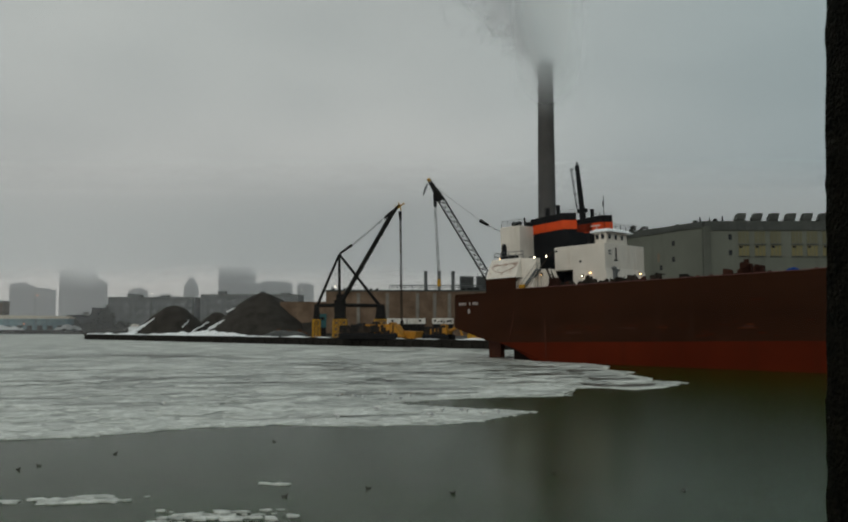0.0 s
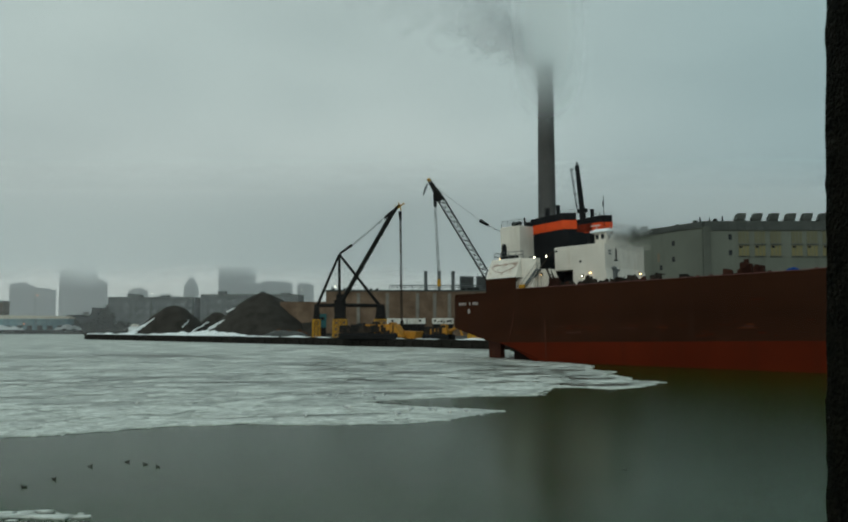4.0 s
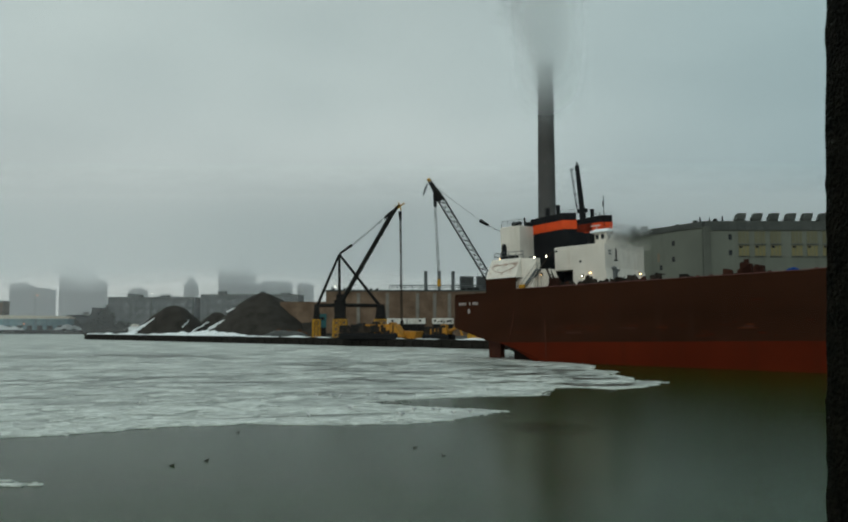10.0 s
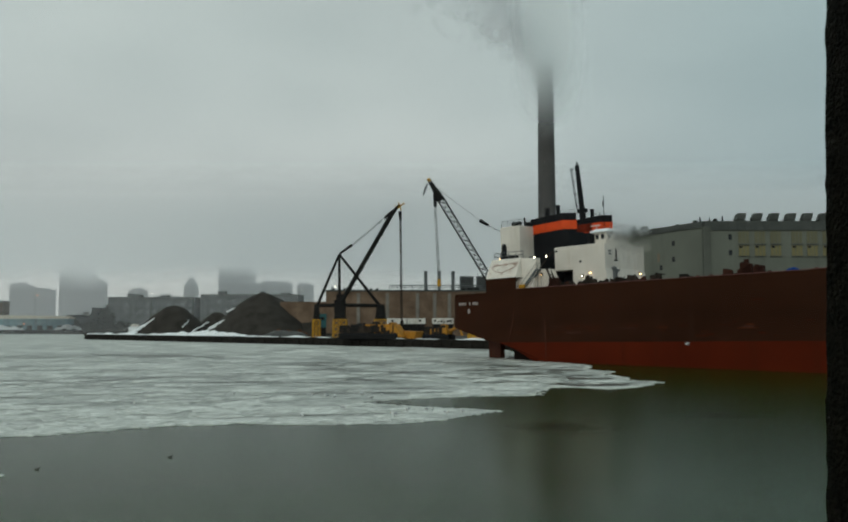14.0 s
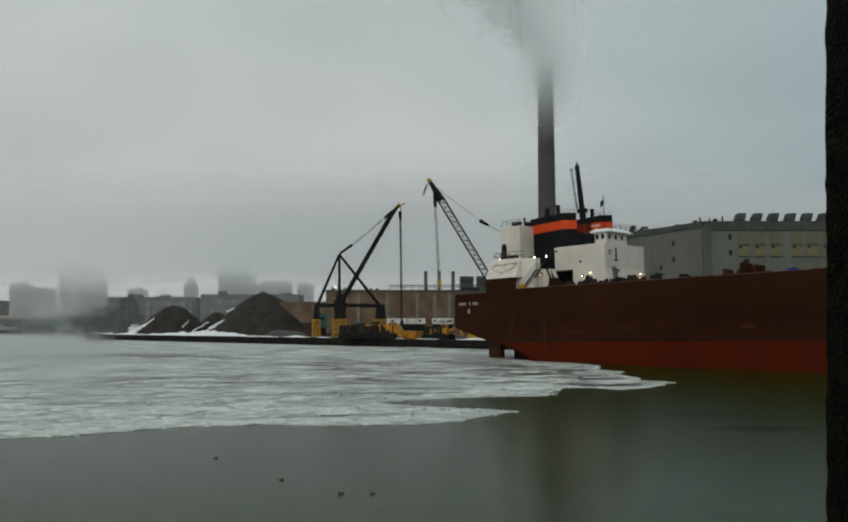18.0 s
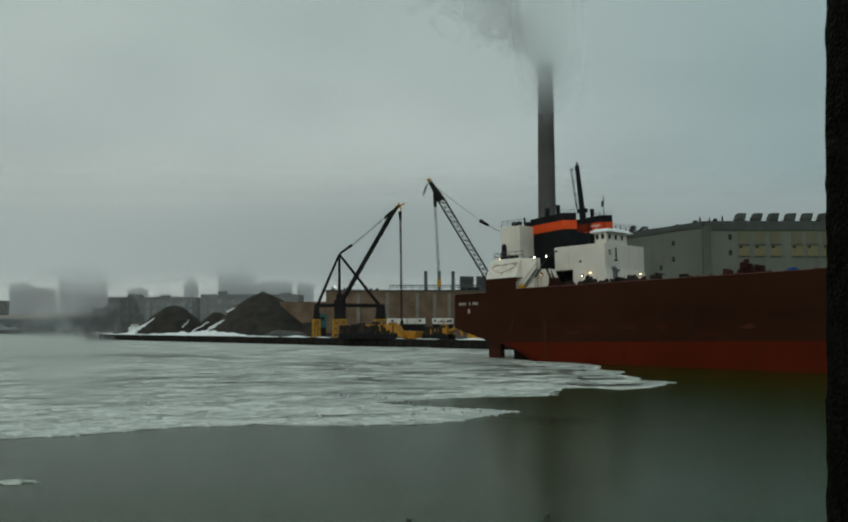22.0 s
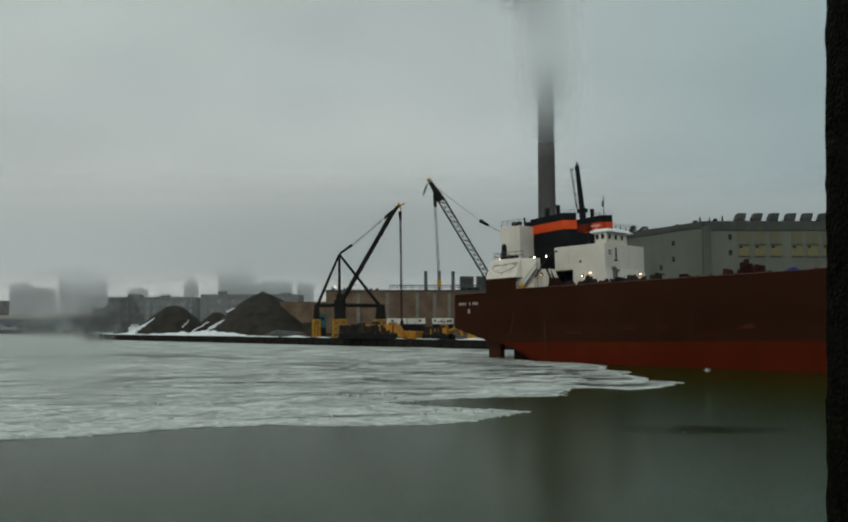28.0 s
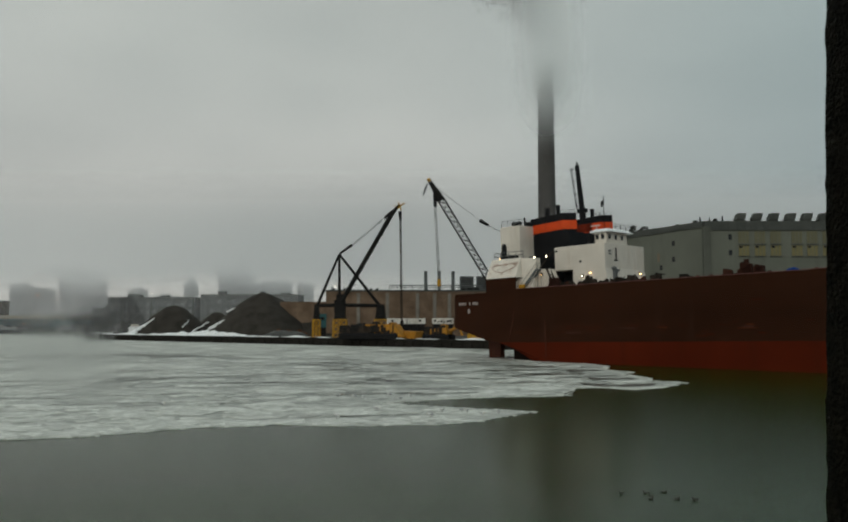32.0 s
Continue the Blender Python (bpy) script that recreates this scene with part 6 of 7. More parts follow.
def warehouse(x, y, w, d, h, seed, label, storeys=4, facing=None):
    rg = random.Random(seed)
    t = thing("warehouse_building", pose(x, y, GZ), label, "building", "waterside warehouses")
    part("wall", box(B(), 0, w, 0, d, 0, h), facing or FACADE, t)
    part("roof", box(B(), -0.4, w + 0.4, -0.4, d + 0.4, h, h + 0.6), PARAPET, t)
    n = int(w / 4.2)
    for s in range(storeys):
        z = 1.5 + s * (h - 2) / storeys
        window_row(t, [2.4 + 4.2 * i for i in range(n)], 1.4, z, z + (h / storeys) * 0.45, 0, DULL_PANE)
    for k in range(3):
        a = rg.uniform(0.1, 0.85) * w
        part("roof_house", box(B(), a, a + rg.uniform(2, 5), 3, 7, h + 0.6, h + rg.uniform(1.6, 3.0)), FACADE, t)
    return t


warehouse(-186, 480, 51, 24, 19.6, 1, "dark brick waterside warehouse in the mist")
warehouse(-131.5, 480, 57, 26, 21.2, 2, "broad dark warehouse behind the coal heaps in the mist")
warehouse(-334, 600, 24, 10, 21.0, 3, "brown brick block at the harbour edge", 5, BRICK)
warehouse(-285, 700, 82, 12, 18.0, 4, "low dark waterside block in the mist", 3)
warehouse(-228, 522, 30, 10, 9.6, 6, "low dark waterside shed beside the blue shed", 2)
warehouse(-72, 430, 62, 20, 11.0, 5, "low long store behind the coal yard", 2)


def high_rise(x, y, w, d, h, seed, label, cap=0.0, step=3.6):
    t = thing("high_rise", pose(x, y, GZ), label, "tower block", "towers in the mist")
    part("wall", box(B(), 0, w, 0, d, 0, h), TOWER, t)
    n = max(2, int(w / 5.5))
    for s in range(int((h - 4) / step)):
        z = 4 + s * step
        band = part("window", box(B(), w * 0.04, w * 0.96, -0.25, 0.1, z, z + step * 0.5), GLASS_DARK, t) if s == 0 else shared("window", band, t, pose(0, 0, z - 4))
    if cap:
        bm = B()
        hexa(bm, [(w * 0.12, d * 0.1, h), (w * 0.88, d * 0.1, h), (w * 0.88, d * 0.9, h), (w * 0.12, d * 0.9, h)], [(w * 0.35, d * 0.4, h + cap), (w * 0.65, d * 0.4, h + cap), (w * 0.65, d * 0.6, h + cap), (w * 0.35, d * 0.6, h + cap)])
        part("roof", bm, TOWER, t)
    else:
        part("roof", box(B(), w * 0.2, w * 0.8, d * 0.2, d * 0.8, h, h + 2.2), TOWER, t)
    return t


high_rise(-484, 1080, 39, 30, 76, 1, "wide grey tower block half lost in the mist")
high_rise(-444.8, 1080, 16, 24, 62, 2, "lower grey block beside a wider tower")
high_rise(-489, 960, 18, 22, 52, 3, "grey tower block fading into the mist")
high_rise(-470.6, 965, 25, 22, 46, 4, "grey stepped block fading into the mist")
high_rise(-349, 960, 18, 18, 45, 5, "slim grey block fading into the mist")
high_rise(-283, 960, 13.5, 13.5, 52, 6, "slim tower with a pointed crown in the mist", 8)
high_rise(-273, 1080, 43.5, 30, 80, 7, "tall banded office tower vanishing into cloud")
high_rise(-212, 1020, 43, 28, 57, 8, "broad grey office block in the mist")
high_rise(-203, 1300, 23, 28, 69, 9, "pale grey block almost lost in the mist")
high_rise(-330, 1000, 20, 20, 40, 10, "low grey block in the mist")
high_rise(-415, 1000, 40, 20, 32, 11, "low grey block in the mist")

quay = thing("far_quay_wall", pose(0, 0, 0), "low dark stone quay wall of the far bank", "quay wall", kind="structure")
for (x0, y0), (x1, y1) in (((-330, 504.6), (-246, 504.6)), ((-245, 504.2), (-222.5, 499.2)), ((-222, 499), (-190.5, 473.2)), ((-190, 473), (-150, 469.2))):
    a = math.atan2(y1 - y0, x1 - x0)
    L = math.hypot(x1 - x0, y1 - y0)
    ob = part("coping", box(B(), 0, L, -0.4, 0.6, -1, 2.5, 0.05), TIMBER, quay)
    ob.matrix_basis = pose(x0, y0, 0, 0, 0, math.degrees(a))
# blue shed, snow banks and lamps on the far bank
bs = thing("blue_shed", pose(-283, 510, GZ), "long pale-blue metal shed with a snowy roof", "shed")
part("wall", box(B(), 0, 60, 0, 14, 0, 7.6), BLUESHED, bs)
bm = B()
hexa(bm, [(-0.5, -0.5, 7.6), (60.5, -0.5, 7.6), (60.5, 14.5, 7.6), (-0.5, 14.5, 7.6)], [(-0.5, 6, 10.2), (59.5, 6, 9.4), (59.5, 8, 9.4), (-0.5, 8, 10.2)])
part("roof", bm, ROOF_TAN, bs, "shallow tan metal roof")
for i in range(9):
    part("door", box(B(), 3 + i * 6.4, 6.4 + i * 6.4, -0.15, 0.05, 0, 3.4), GREYSTEEL, bs)
snow_heap("snow_drift", -260, 506.8, 1.75, 26, 5, 5.0, 21)
snow_heap("snow_drift", -219, 503, 1.75, 18, 5, 5.2, 26)
snow_heap("snow_drift", -158, 470.6, 1.75, 26, 2.2, 1.7, 24)
snow_heap("snow_drift", -206, 494, 1.75, 16, 4, 1.6, 23)
board = thing("lit_sign_board", pose(-209.5, 506, GZ), "plain white sign board on two posts", "sign")
part("board", box(B(), -1.6, 1.6, -0.1, 0.1, 9.6, 11.2, 0.04), WHITE, board)
for x in (-1.1, 1.1):
    part("post", tube(B(), (x, 0.15, 0), (x, 0.15, 11.0), 0.1, n=6), STEEL, board)
for k, (x, L) in enumerate(((-166.5, 8.0), (-158.0, 6.5))):
    boat = thing("laid_up_boat", pose(x, 471.5, GZ, 0, 0, 4 * k), "white cabin boat laid up on the quay", "boat", "laid-up boats")
    bm = B()
    hexa(bm, [(-L * 0.42, -1.0, 0.5), (L * 0.36, -0.8, 0.5), (L * 0.36, 0.8, 0.5), (-L * 0.42, 1.0, 0.5)], [(-L * 0.46, -1.5, 2.6), (L * 0.54, -1.1, 2.9), (L * 0.54, 1.1, 2.9), (-L * 0.46, 1.5, 2.6)])
    part("hull", bm, SNOW, boat)
    cabin = part("cabin", hexa(B(), [(-L * 0.3, -1.1, 2.6), (L * 0.25, -1.1, 2.7), (L * 0.25, 1.1, 2.7), (-L * 0.3, 1.1, 2.6)], [(-L * 0.26, -0.9, 4.2), (L * 0.15, -0.9, 4.2), (L * 0.15, 0.9, 4.2), (-L * 0.26, 0.9, 4.2)]), WHITE, boat)
    for i in range(3):
        part("window", box(B(), -L * 0.22 + i * L * 0.13, -L * 0.22 + i * L * 0.13 + 0.55, -1.12, -0.9, 3.1, 3.6), GLASS_DARK, cabin)
    for o in (-0.3, 0.3):
        part("cradle", box(B(), o * L - 0.15, o * L + 0.15, -1.2, 1.2, 0, 0.7), TIMBER, boat)
for i in range(12):
    x = -300 + i * 9.0
    y = 506.5 if x < -222 else 500 - (x + 222) * 0.8
    bm = B()
    box(bm, -2.1, 2.1, -0.85, 0.85, 0.35, 0.95, 0.12)
    box(bm, -1.2, 1.0, -0.75, 0.75, 0.95, 1.5, 0.15)
    car = thing("parked_car", pose(x, y, GZ, 0, 0, random.uniform(-8, 8)), "small dark car parked on the far bank", "car", "parked cars")
    part("body", bm, (STEEL, GREYSTEEL, TARP)[i % 3], car)
    for sx in (-1.35, 1.35):
        for sy in (-0.8, 0.8):
            part("wheel", tube(B(), (sx, sy - 0.1, 0.34), (sx, sy + 0.1, 0.34), 0.34, n=10), BLACK, car)


def street_lamp(x, y, h, material, r):
    t = thing("street_lamp", pose(x, y, GZ), "tall lit street lamp in the mist", "street lamp", "street lamps")
    part("pole", tube(B(), (0, 0, 0), (0, 0, h), 0.14, 0.09, 6), STEEL, t)
    part("arm", tube(B(), (0, 0, h), (1.2, -0.4, h + 0.2), 0.07, n=5), STEEL, t)
    part("lantern", ball(B(), (1.3, -0.45, h + 0.15), r, n=6), material, t, "glowing lantern", smooth=True)


LAMP_FAR = glow("distant_lamp", (1.0, 0.86, 0.70), 8.0)
LAMP_RED = glow("orange_lamp", (1.0, 0.34, 0.14), 4.0)
for x, y, h in ((-159, 474, 22.2), (-64.3, 420, 21.4), (-34, 300, 17.5)):
    street_lamp(x, y, h, LAMP_FAR, 0.17)
street_lamp(-286, 600, 25.4, LAMP_RED, 0.42)
street_lamp(-250, 508, 4.2, LAMP_RED, 0.3)


# ---- trees by the plant ----
def bare_tree(x, y, h, seed, slim):
    rg = random.Random(seed)
    t = thing("dark_tree", pose(x, y, GZ), "dark ragged tree beside the plant building", "tree", "trees by the plant")
    bm = tube(B(), (0, 0, 0), (0.2, 0, h * 0.75), 0.4, 0.12, 8)
    for i in range(14):
        a, z = rg.uniform(0, 6.28), h * rg.uniform(0.35, 0.75)
        tube(bm, (0.1, 0, z), (math.cos(a) * h * slim * 0.7, math.sin(a) * h * slim * 0.7, z + h * rg.uniform(0.08, 0.2)), 0.12, 0.04, 5)
    part("trunk", bm, BARK, t)
    bm = B()
    for i in range(1500):
        a, z, rr = rg.uniform(0, 6.28), rg.uniform(0.42, 1.0), rg.random() ** 0.5
        w = h * slim * math.sin(min(1, (1.06 - z) * 2.2) * 1.57) * (0.75 + 0.35 * math.sin(a * 3 + seed))
        c = Vector((math.cos(a) * w * rr, math.sin(a) * w * rr, z * h))
        s = rg.uniform(0.2, 0.5)
        d = [Vector((rg.uniform(-1, 1), rg.uniform(-1, 1), rg.uniform(-0.6, 0.9))) * s for _ in range(4)]
        v = [bm.verts.new(c + q) for q in d]
        for q in ((0, 1, 2), (0, 2, 3), (0, 1, 3), (1, 2, 3)):
            bm.faces.new([v[k] for k in q])
    part("crown", bm, TWIG, t)


for i, (x, y, h, slim) in enumerate(((57.2, 222, 30.7, 0.2), (60.6, 223, 30.6, 0.18), (64.2, 224, 30.1, 0.17), (54.0, 221, 29.2, 0.2))):
    bare_tree(x, y, h, i, slim)


def bank_bush(x, y, w, h, seed):
    rg = random.Random(seed)
    t = thing("bare_tree", pose(x, y, GZ), "dark bare waterside tree in the mist", "tree", "trees on the far bank")
    bm = tube(B(), (0, 0, 0), (0, 0, h * 0.8), 0.35, 0.1, 6)
    for i in range(10):
        a, z = rg.uniform(0, 6.28), h * rg.uniform(0.3, 0.7)
        tube(bm, (0, 0, z), (math.cos(a) * w * 0.4, math.sin(a) * w * 0.4, z + h * 0.2), 0.12, 0.04, 4)
    part("trunk", bm, BARK, t)
    bm = B()
    for i in range(260):
        a, z, rr = rg.uniform(0, 6.28), rg.uniform(0.12, 1.0), rg.random() ** 0.5
        q = w * 0.5 * math.sin(min(1, (1.08 - z) * 1.8) * 1.57)
        cc = Vector((math.cos(a) * q * rr, math.sin(a) * q * rr, z * h))
        v = [bm.verts.new(cc + Vector((rg.uniform(-1, 1), rg.uniform(-1, 1), rg.uniform(-1, 1))) * rg.uniform(0.4, 0.9)) for _ in range(4)]
        for k in ((0, 1, 2), (0, 2, 3), (0, 1, 3), (1, 2, 3)):
            bm.faces.new([v[m] for m in k])
    part("crown", bm, TWIG, t)


for i, (x, y, w, h) in enumerate(((-216, 509, 6, 6), (-208, 504, 6, 5), (-203, 500, 7, 6), (-197, 489, 8, 7.5), (-190, 482, 6, 13), (-186, 479, 6, 15.5), (-182.5, 477, 5, 11), (-177, 476.5, 6, 6), (-172, 476.5, 6, 5))):
    bank_bush(x, y, w, h, i + 40)


# ---- mist, low cloud and chimney smoke ----
def veil(name, x, y, z, w, h, material, label, bow=0.06):
    bm = B()
    bmesh.ops.create_grid(bm, x_segments=24, y_segments=6, size=0.5)
    for v in bm.verts:
        v.co = Vector((v.co.x * w, bow * w * (v.co.x * 2) ** 2 * -0.25, v.co.y * h))
    ob = part(name, bm, material, smooth=True)
    ob.location = (x, y, z)
    return tagged(ob, label, "mist", kind="stuff")


mist_mid = veil("mist_bank", -60, 455, 0, 760, 900, MIST_MID, "grey mist in front of the waterside warehouses")
mist_far = veil("mist_bank", -150, 900, 0, 1500, 900, MIST_FAR, "dense mist and low cloud hiding the tower blocks")
cloud = veil("low_cloud", 73, 470, 172, 640, 600, CLOUD, "ragged low cloud round the chimney top")
for ob in (mist_mid, mist_far):
    ob.location.z = 0


def plume(y, material, label):
    """One broad sheet of drifting smoke with its foot on the chimney's mouth."""
    bm = B()
    bmesh.ops.create_grid(bm, x_segments=12, y_segments=12, size=430)
    for v in bm.verts:
        v.co = Vector((v.co.x, 4 * math.cos(v.co.x * 0.03), v.co.y))
    ob = part("smoke_plume", bm, material, smooth=True)
    ob.location = (73.05, y, 161)
    return tagged(ob, label, "smoke", "chimney smoke", "stuff")


PLUME = plume(476, SMOKE, "grey smoke streaming from the chimney's mouth")
HAZE = plume(486, SMOKE_THIN, "thin wide haze of chimney smoke")

# ---- the room behind the window ----
def wall_piece(name, x0, x1, y0, y1, z0, z1, material=PLASTER):
    return tagged(part(name, box(B(), x0, x1, y0, y1, z0, z1), material), "dim plain wall of the room behind the window", "wall", kind="structure")


wall_piece("wall_window_below", -2.5, 2.5, 0.64, 0.94, 1.2, 4.5)
wall_piece("wall_window_above", -2.5, 2.5, 0.64, 0.94, 6.5, 7.2)
wall_piece("wall_window_side", -2.5, -1.4, 0.64, 0.94, 4.5, 6.5)
wall_piece("wall_window_far_side", 1.2, 2.5, 0.64, 0.94, 4.5, 6.5)
wall_piece("wall_west", -2.8, -2.5, -3.5, 0.94, 1.2, 7.2)
wall_piece("wall_east", 2.5, 2.8, -3.5, 0.94, 1.2, 7.2)
wall_piece("wall_back", -2.8, 2.8, -3.8, -3.5, 1.2, 7.2)
tagged(part("ceiling", box(B(), -2.5, 2.5, -3.5, 0.64, 6.9, 7.2), PLASTER), "dim plain ceiling", "ceiling", kind="structure")
tagged(part("floor", box(B(), -2.5, 2.5, -3.5, 0.64, 3.6, 3.8), PLASTER), "dim plain floor", "floor", kind="structure")
tagged(part("quay_apron", box(B(), -60, 60, -40, 2.2, -4, 1.2), LAND), "dark quay apron under the building", "quay", kind="structure")
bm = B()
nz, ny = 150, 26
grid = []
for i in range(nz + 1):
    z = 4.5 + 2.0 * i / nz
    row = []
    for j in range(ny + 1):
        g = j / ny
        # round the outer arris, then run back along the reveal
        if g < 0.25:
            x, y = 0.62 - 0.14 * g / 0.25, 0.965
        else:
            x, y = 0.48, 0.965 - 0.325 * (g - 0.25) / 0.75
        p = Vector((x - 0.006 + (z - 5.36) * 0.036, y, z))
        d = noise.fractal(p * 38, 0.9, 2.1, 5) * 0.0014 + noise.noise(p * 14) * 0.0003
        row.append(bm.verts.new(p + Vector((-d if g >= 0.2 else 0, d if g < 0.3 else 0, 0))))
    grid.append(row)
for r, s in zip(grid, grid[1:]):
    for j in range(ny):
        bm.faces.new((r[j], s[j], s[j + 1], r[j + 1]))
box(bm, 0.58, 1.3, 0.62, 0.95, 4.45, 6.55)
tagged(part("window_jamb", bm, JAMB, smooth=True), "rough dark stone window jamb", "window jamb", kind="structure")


pane = part("window_pane", box(B(), -1.4, 0.5, 0.748, 0.752, 4.5, 6.5), PANE)
pane.visible_shadow = False
tagged(pane, "clear window pane with wet smears", "window pane", kind="structure")


def smear(label):
    bm = B()
    bmesh.ops.create_circle(bm, cap_ends=True, segments=40, radius=1.0, matrix=Matrix.Rotation(radians(90), 4, "X"))
    top = bmesh.ops.extrude_face_region(bm, geom=bm.faces[:])
    for v in top["geom"]:
        if isinstance(v, bmesh.types.BMVert):
            v.co.y += 0.0008
    ob = part("wet_smear", bm, FROST)
    ob.visible_shadow = False
    return tagged(ob, label, "wet smear", "smears on the pane")


SMEAR_A = smear("small blurry wet smear on the window pane")
SMEAR_A.scale = (0.031, 1, 0.020)
SMEAR_B = smear("broad blurry wet smear on the window pane")
SMEAR_B.scale = (0.074, 1, 0.072)


# ---- birds ----
def duck(seed):
    rg = random.Random(seed)
    t = thing("duck", pose(0, 20, 0), "small dark diving duck swimming on open water", "duck", "ducks on the water")
    bm = ball(B(), (0, 0, 0.05), 0.1, 1.9, 1.0, 0.8)
    for v in bm.verts:
        if v.co.x < -0.1:
            v.co.z += 0.05
    part("body", bm, FEATHER_D, t, smooth=True)
    bm = ball(B(), (0.17, 0, 0.22), 0.055, 1.15, 0.9, 1.0)
    tube(bm, (0.13, 0, 0.08), (0.16, 0, 0.2), 0.045, 0.04, 7)
    head = part("head", bm, FEATHER_D, t, smooth=True)
    part("bill", tube(B(), (0.21, 0, 0.215), (0.29, 0, 0.2), 0.02, 0.012, 6), STEEL, head)
    part("flank", ball(B(), (-0.01, 0, 0.035), 0.075, 1.5, 1.36, 0.6), FEATHER_W if rg.random() < 0.35 else FEATHER_D, t, smooth=True)
    part("tail", tube(B(), (-0.16, 0, 0.1), (-0.27, 0, 0.15), 0.04, 0.012, 6), FEATHER_D, t)
    for o in t.children_recursive:
        o.data.transform(Matrix.Diagonal((0.5, 0.5, 0.42, 1)))
    return t


def gull(name, spread, label, group):
    t = thing(name, pose(0, 20, 0), label, "gull", group)
    part("body", ball(B(), (0, 0, 0.16), 0.085, 2.1, 1.0, 0.95), FEATHER_W, t, smooth=True)
    head = part("head", ball(B(), (0.17, 0, 0.24), 0.055, n=7), FEATHER_W, t, smooth=True)
    part("bill", tube(B(), (0.2, 0, 0.235), (0.28, 0, 0.22), 0.015, 0.006, 5), YELLOW, head)
    for s in (-1, 1):
        bm = B()
        if spread:
            hexa(bm, [(-0.08, 0.05 * s, 0.18), (0.1, 0.05 * s, 0.18), (0.12, 0.35 * s, 0.34), (-0.06, 0.35 * s, 0.34)], [(-0.08, 0.05 * s, 0.205), (0.1, 0.05 * s, 0.205), (0.12, 0.35 * s, 0.36), (-0.06, 0.35 * s, 0.36)])
            hexa(bm, [(-0.06, 0.35 * s, 0.34), (0.12, 0.35 * s, 0.34), (-0.06, 0.72 * s, 0.26), (-0.14, 0.7 * s, 0.26)], [(-0.06, 0.35 * s, 0.36), (0.12, 0.35 * s, 0.36), (-0.06, 0.72 * s, 0.27), (-0.14, 0.7 * s, 0.27)])
        else:
            ball(bm, (-0.05, 0.07 * s, 0.18), 0.06, 2.4, 0.5, 0.9)
            tube(bm, (0.0, 0.03 * s, 0.0), (0.0, 0.03 * s, 0.12), 0.012, n=5)
        part("wing", bm, FEATHER_G, t, smooth=not spread)
    part("tail", tube(B(), (-0.15, 0, 0.17), (-0.28, 0, 0.18), 0.05, 0.03, 6), FEATHER_W, t)
    return t


FLYER = gull("flying_gull", True, "grey-and-white gull on spread wings", "gulls")
FLYER_FAR = gull("flying_gull", True, "grey-and-white gull high over the harbour", "gulls")
RESTING = []
for i in range(17):
    f = i * 0.61803
    x, y = ((-8.2, 60.1), (-7.0, 59.7), (-6.3, 58.8), (-5.0, 51.1), (-4.5, 61.0), (-3.6, 57.9), (-3.0, 60.1), (-6.8, 46.4), (-4.8, 50.7), (-1.6, 47.2), (0.6, 49.8), (1.4, 47.9), (2.4, 48.9), (0.3, 50.0), (-0.9, 49.9), (-14.1, 61.5), (-18.9, 53.8))[i]
    g = gull("resting_gull", False, "grey-and-white gull standing on the ice", "gulls on the ice")
    RESTING.append((g, x, y, (f % 1) * 360))


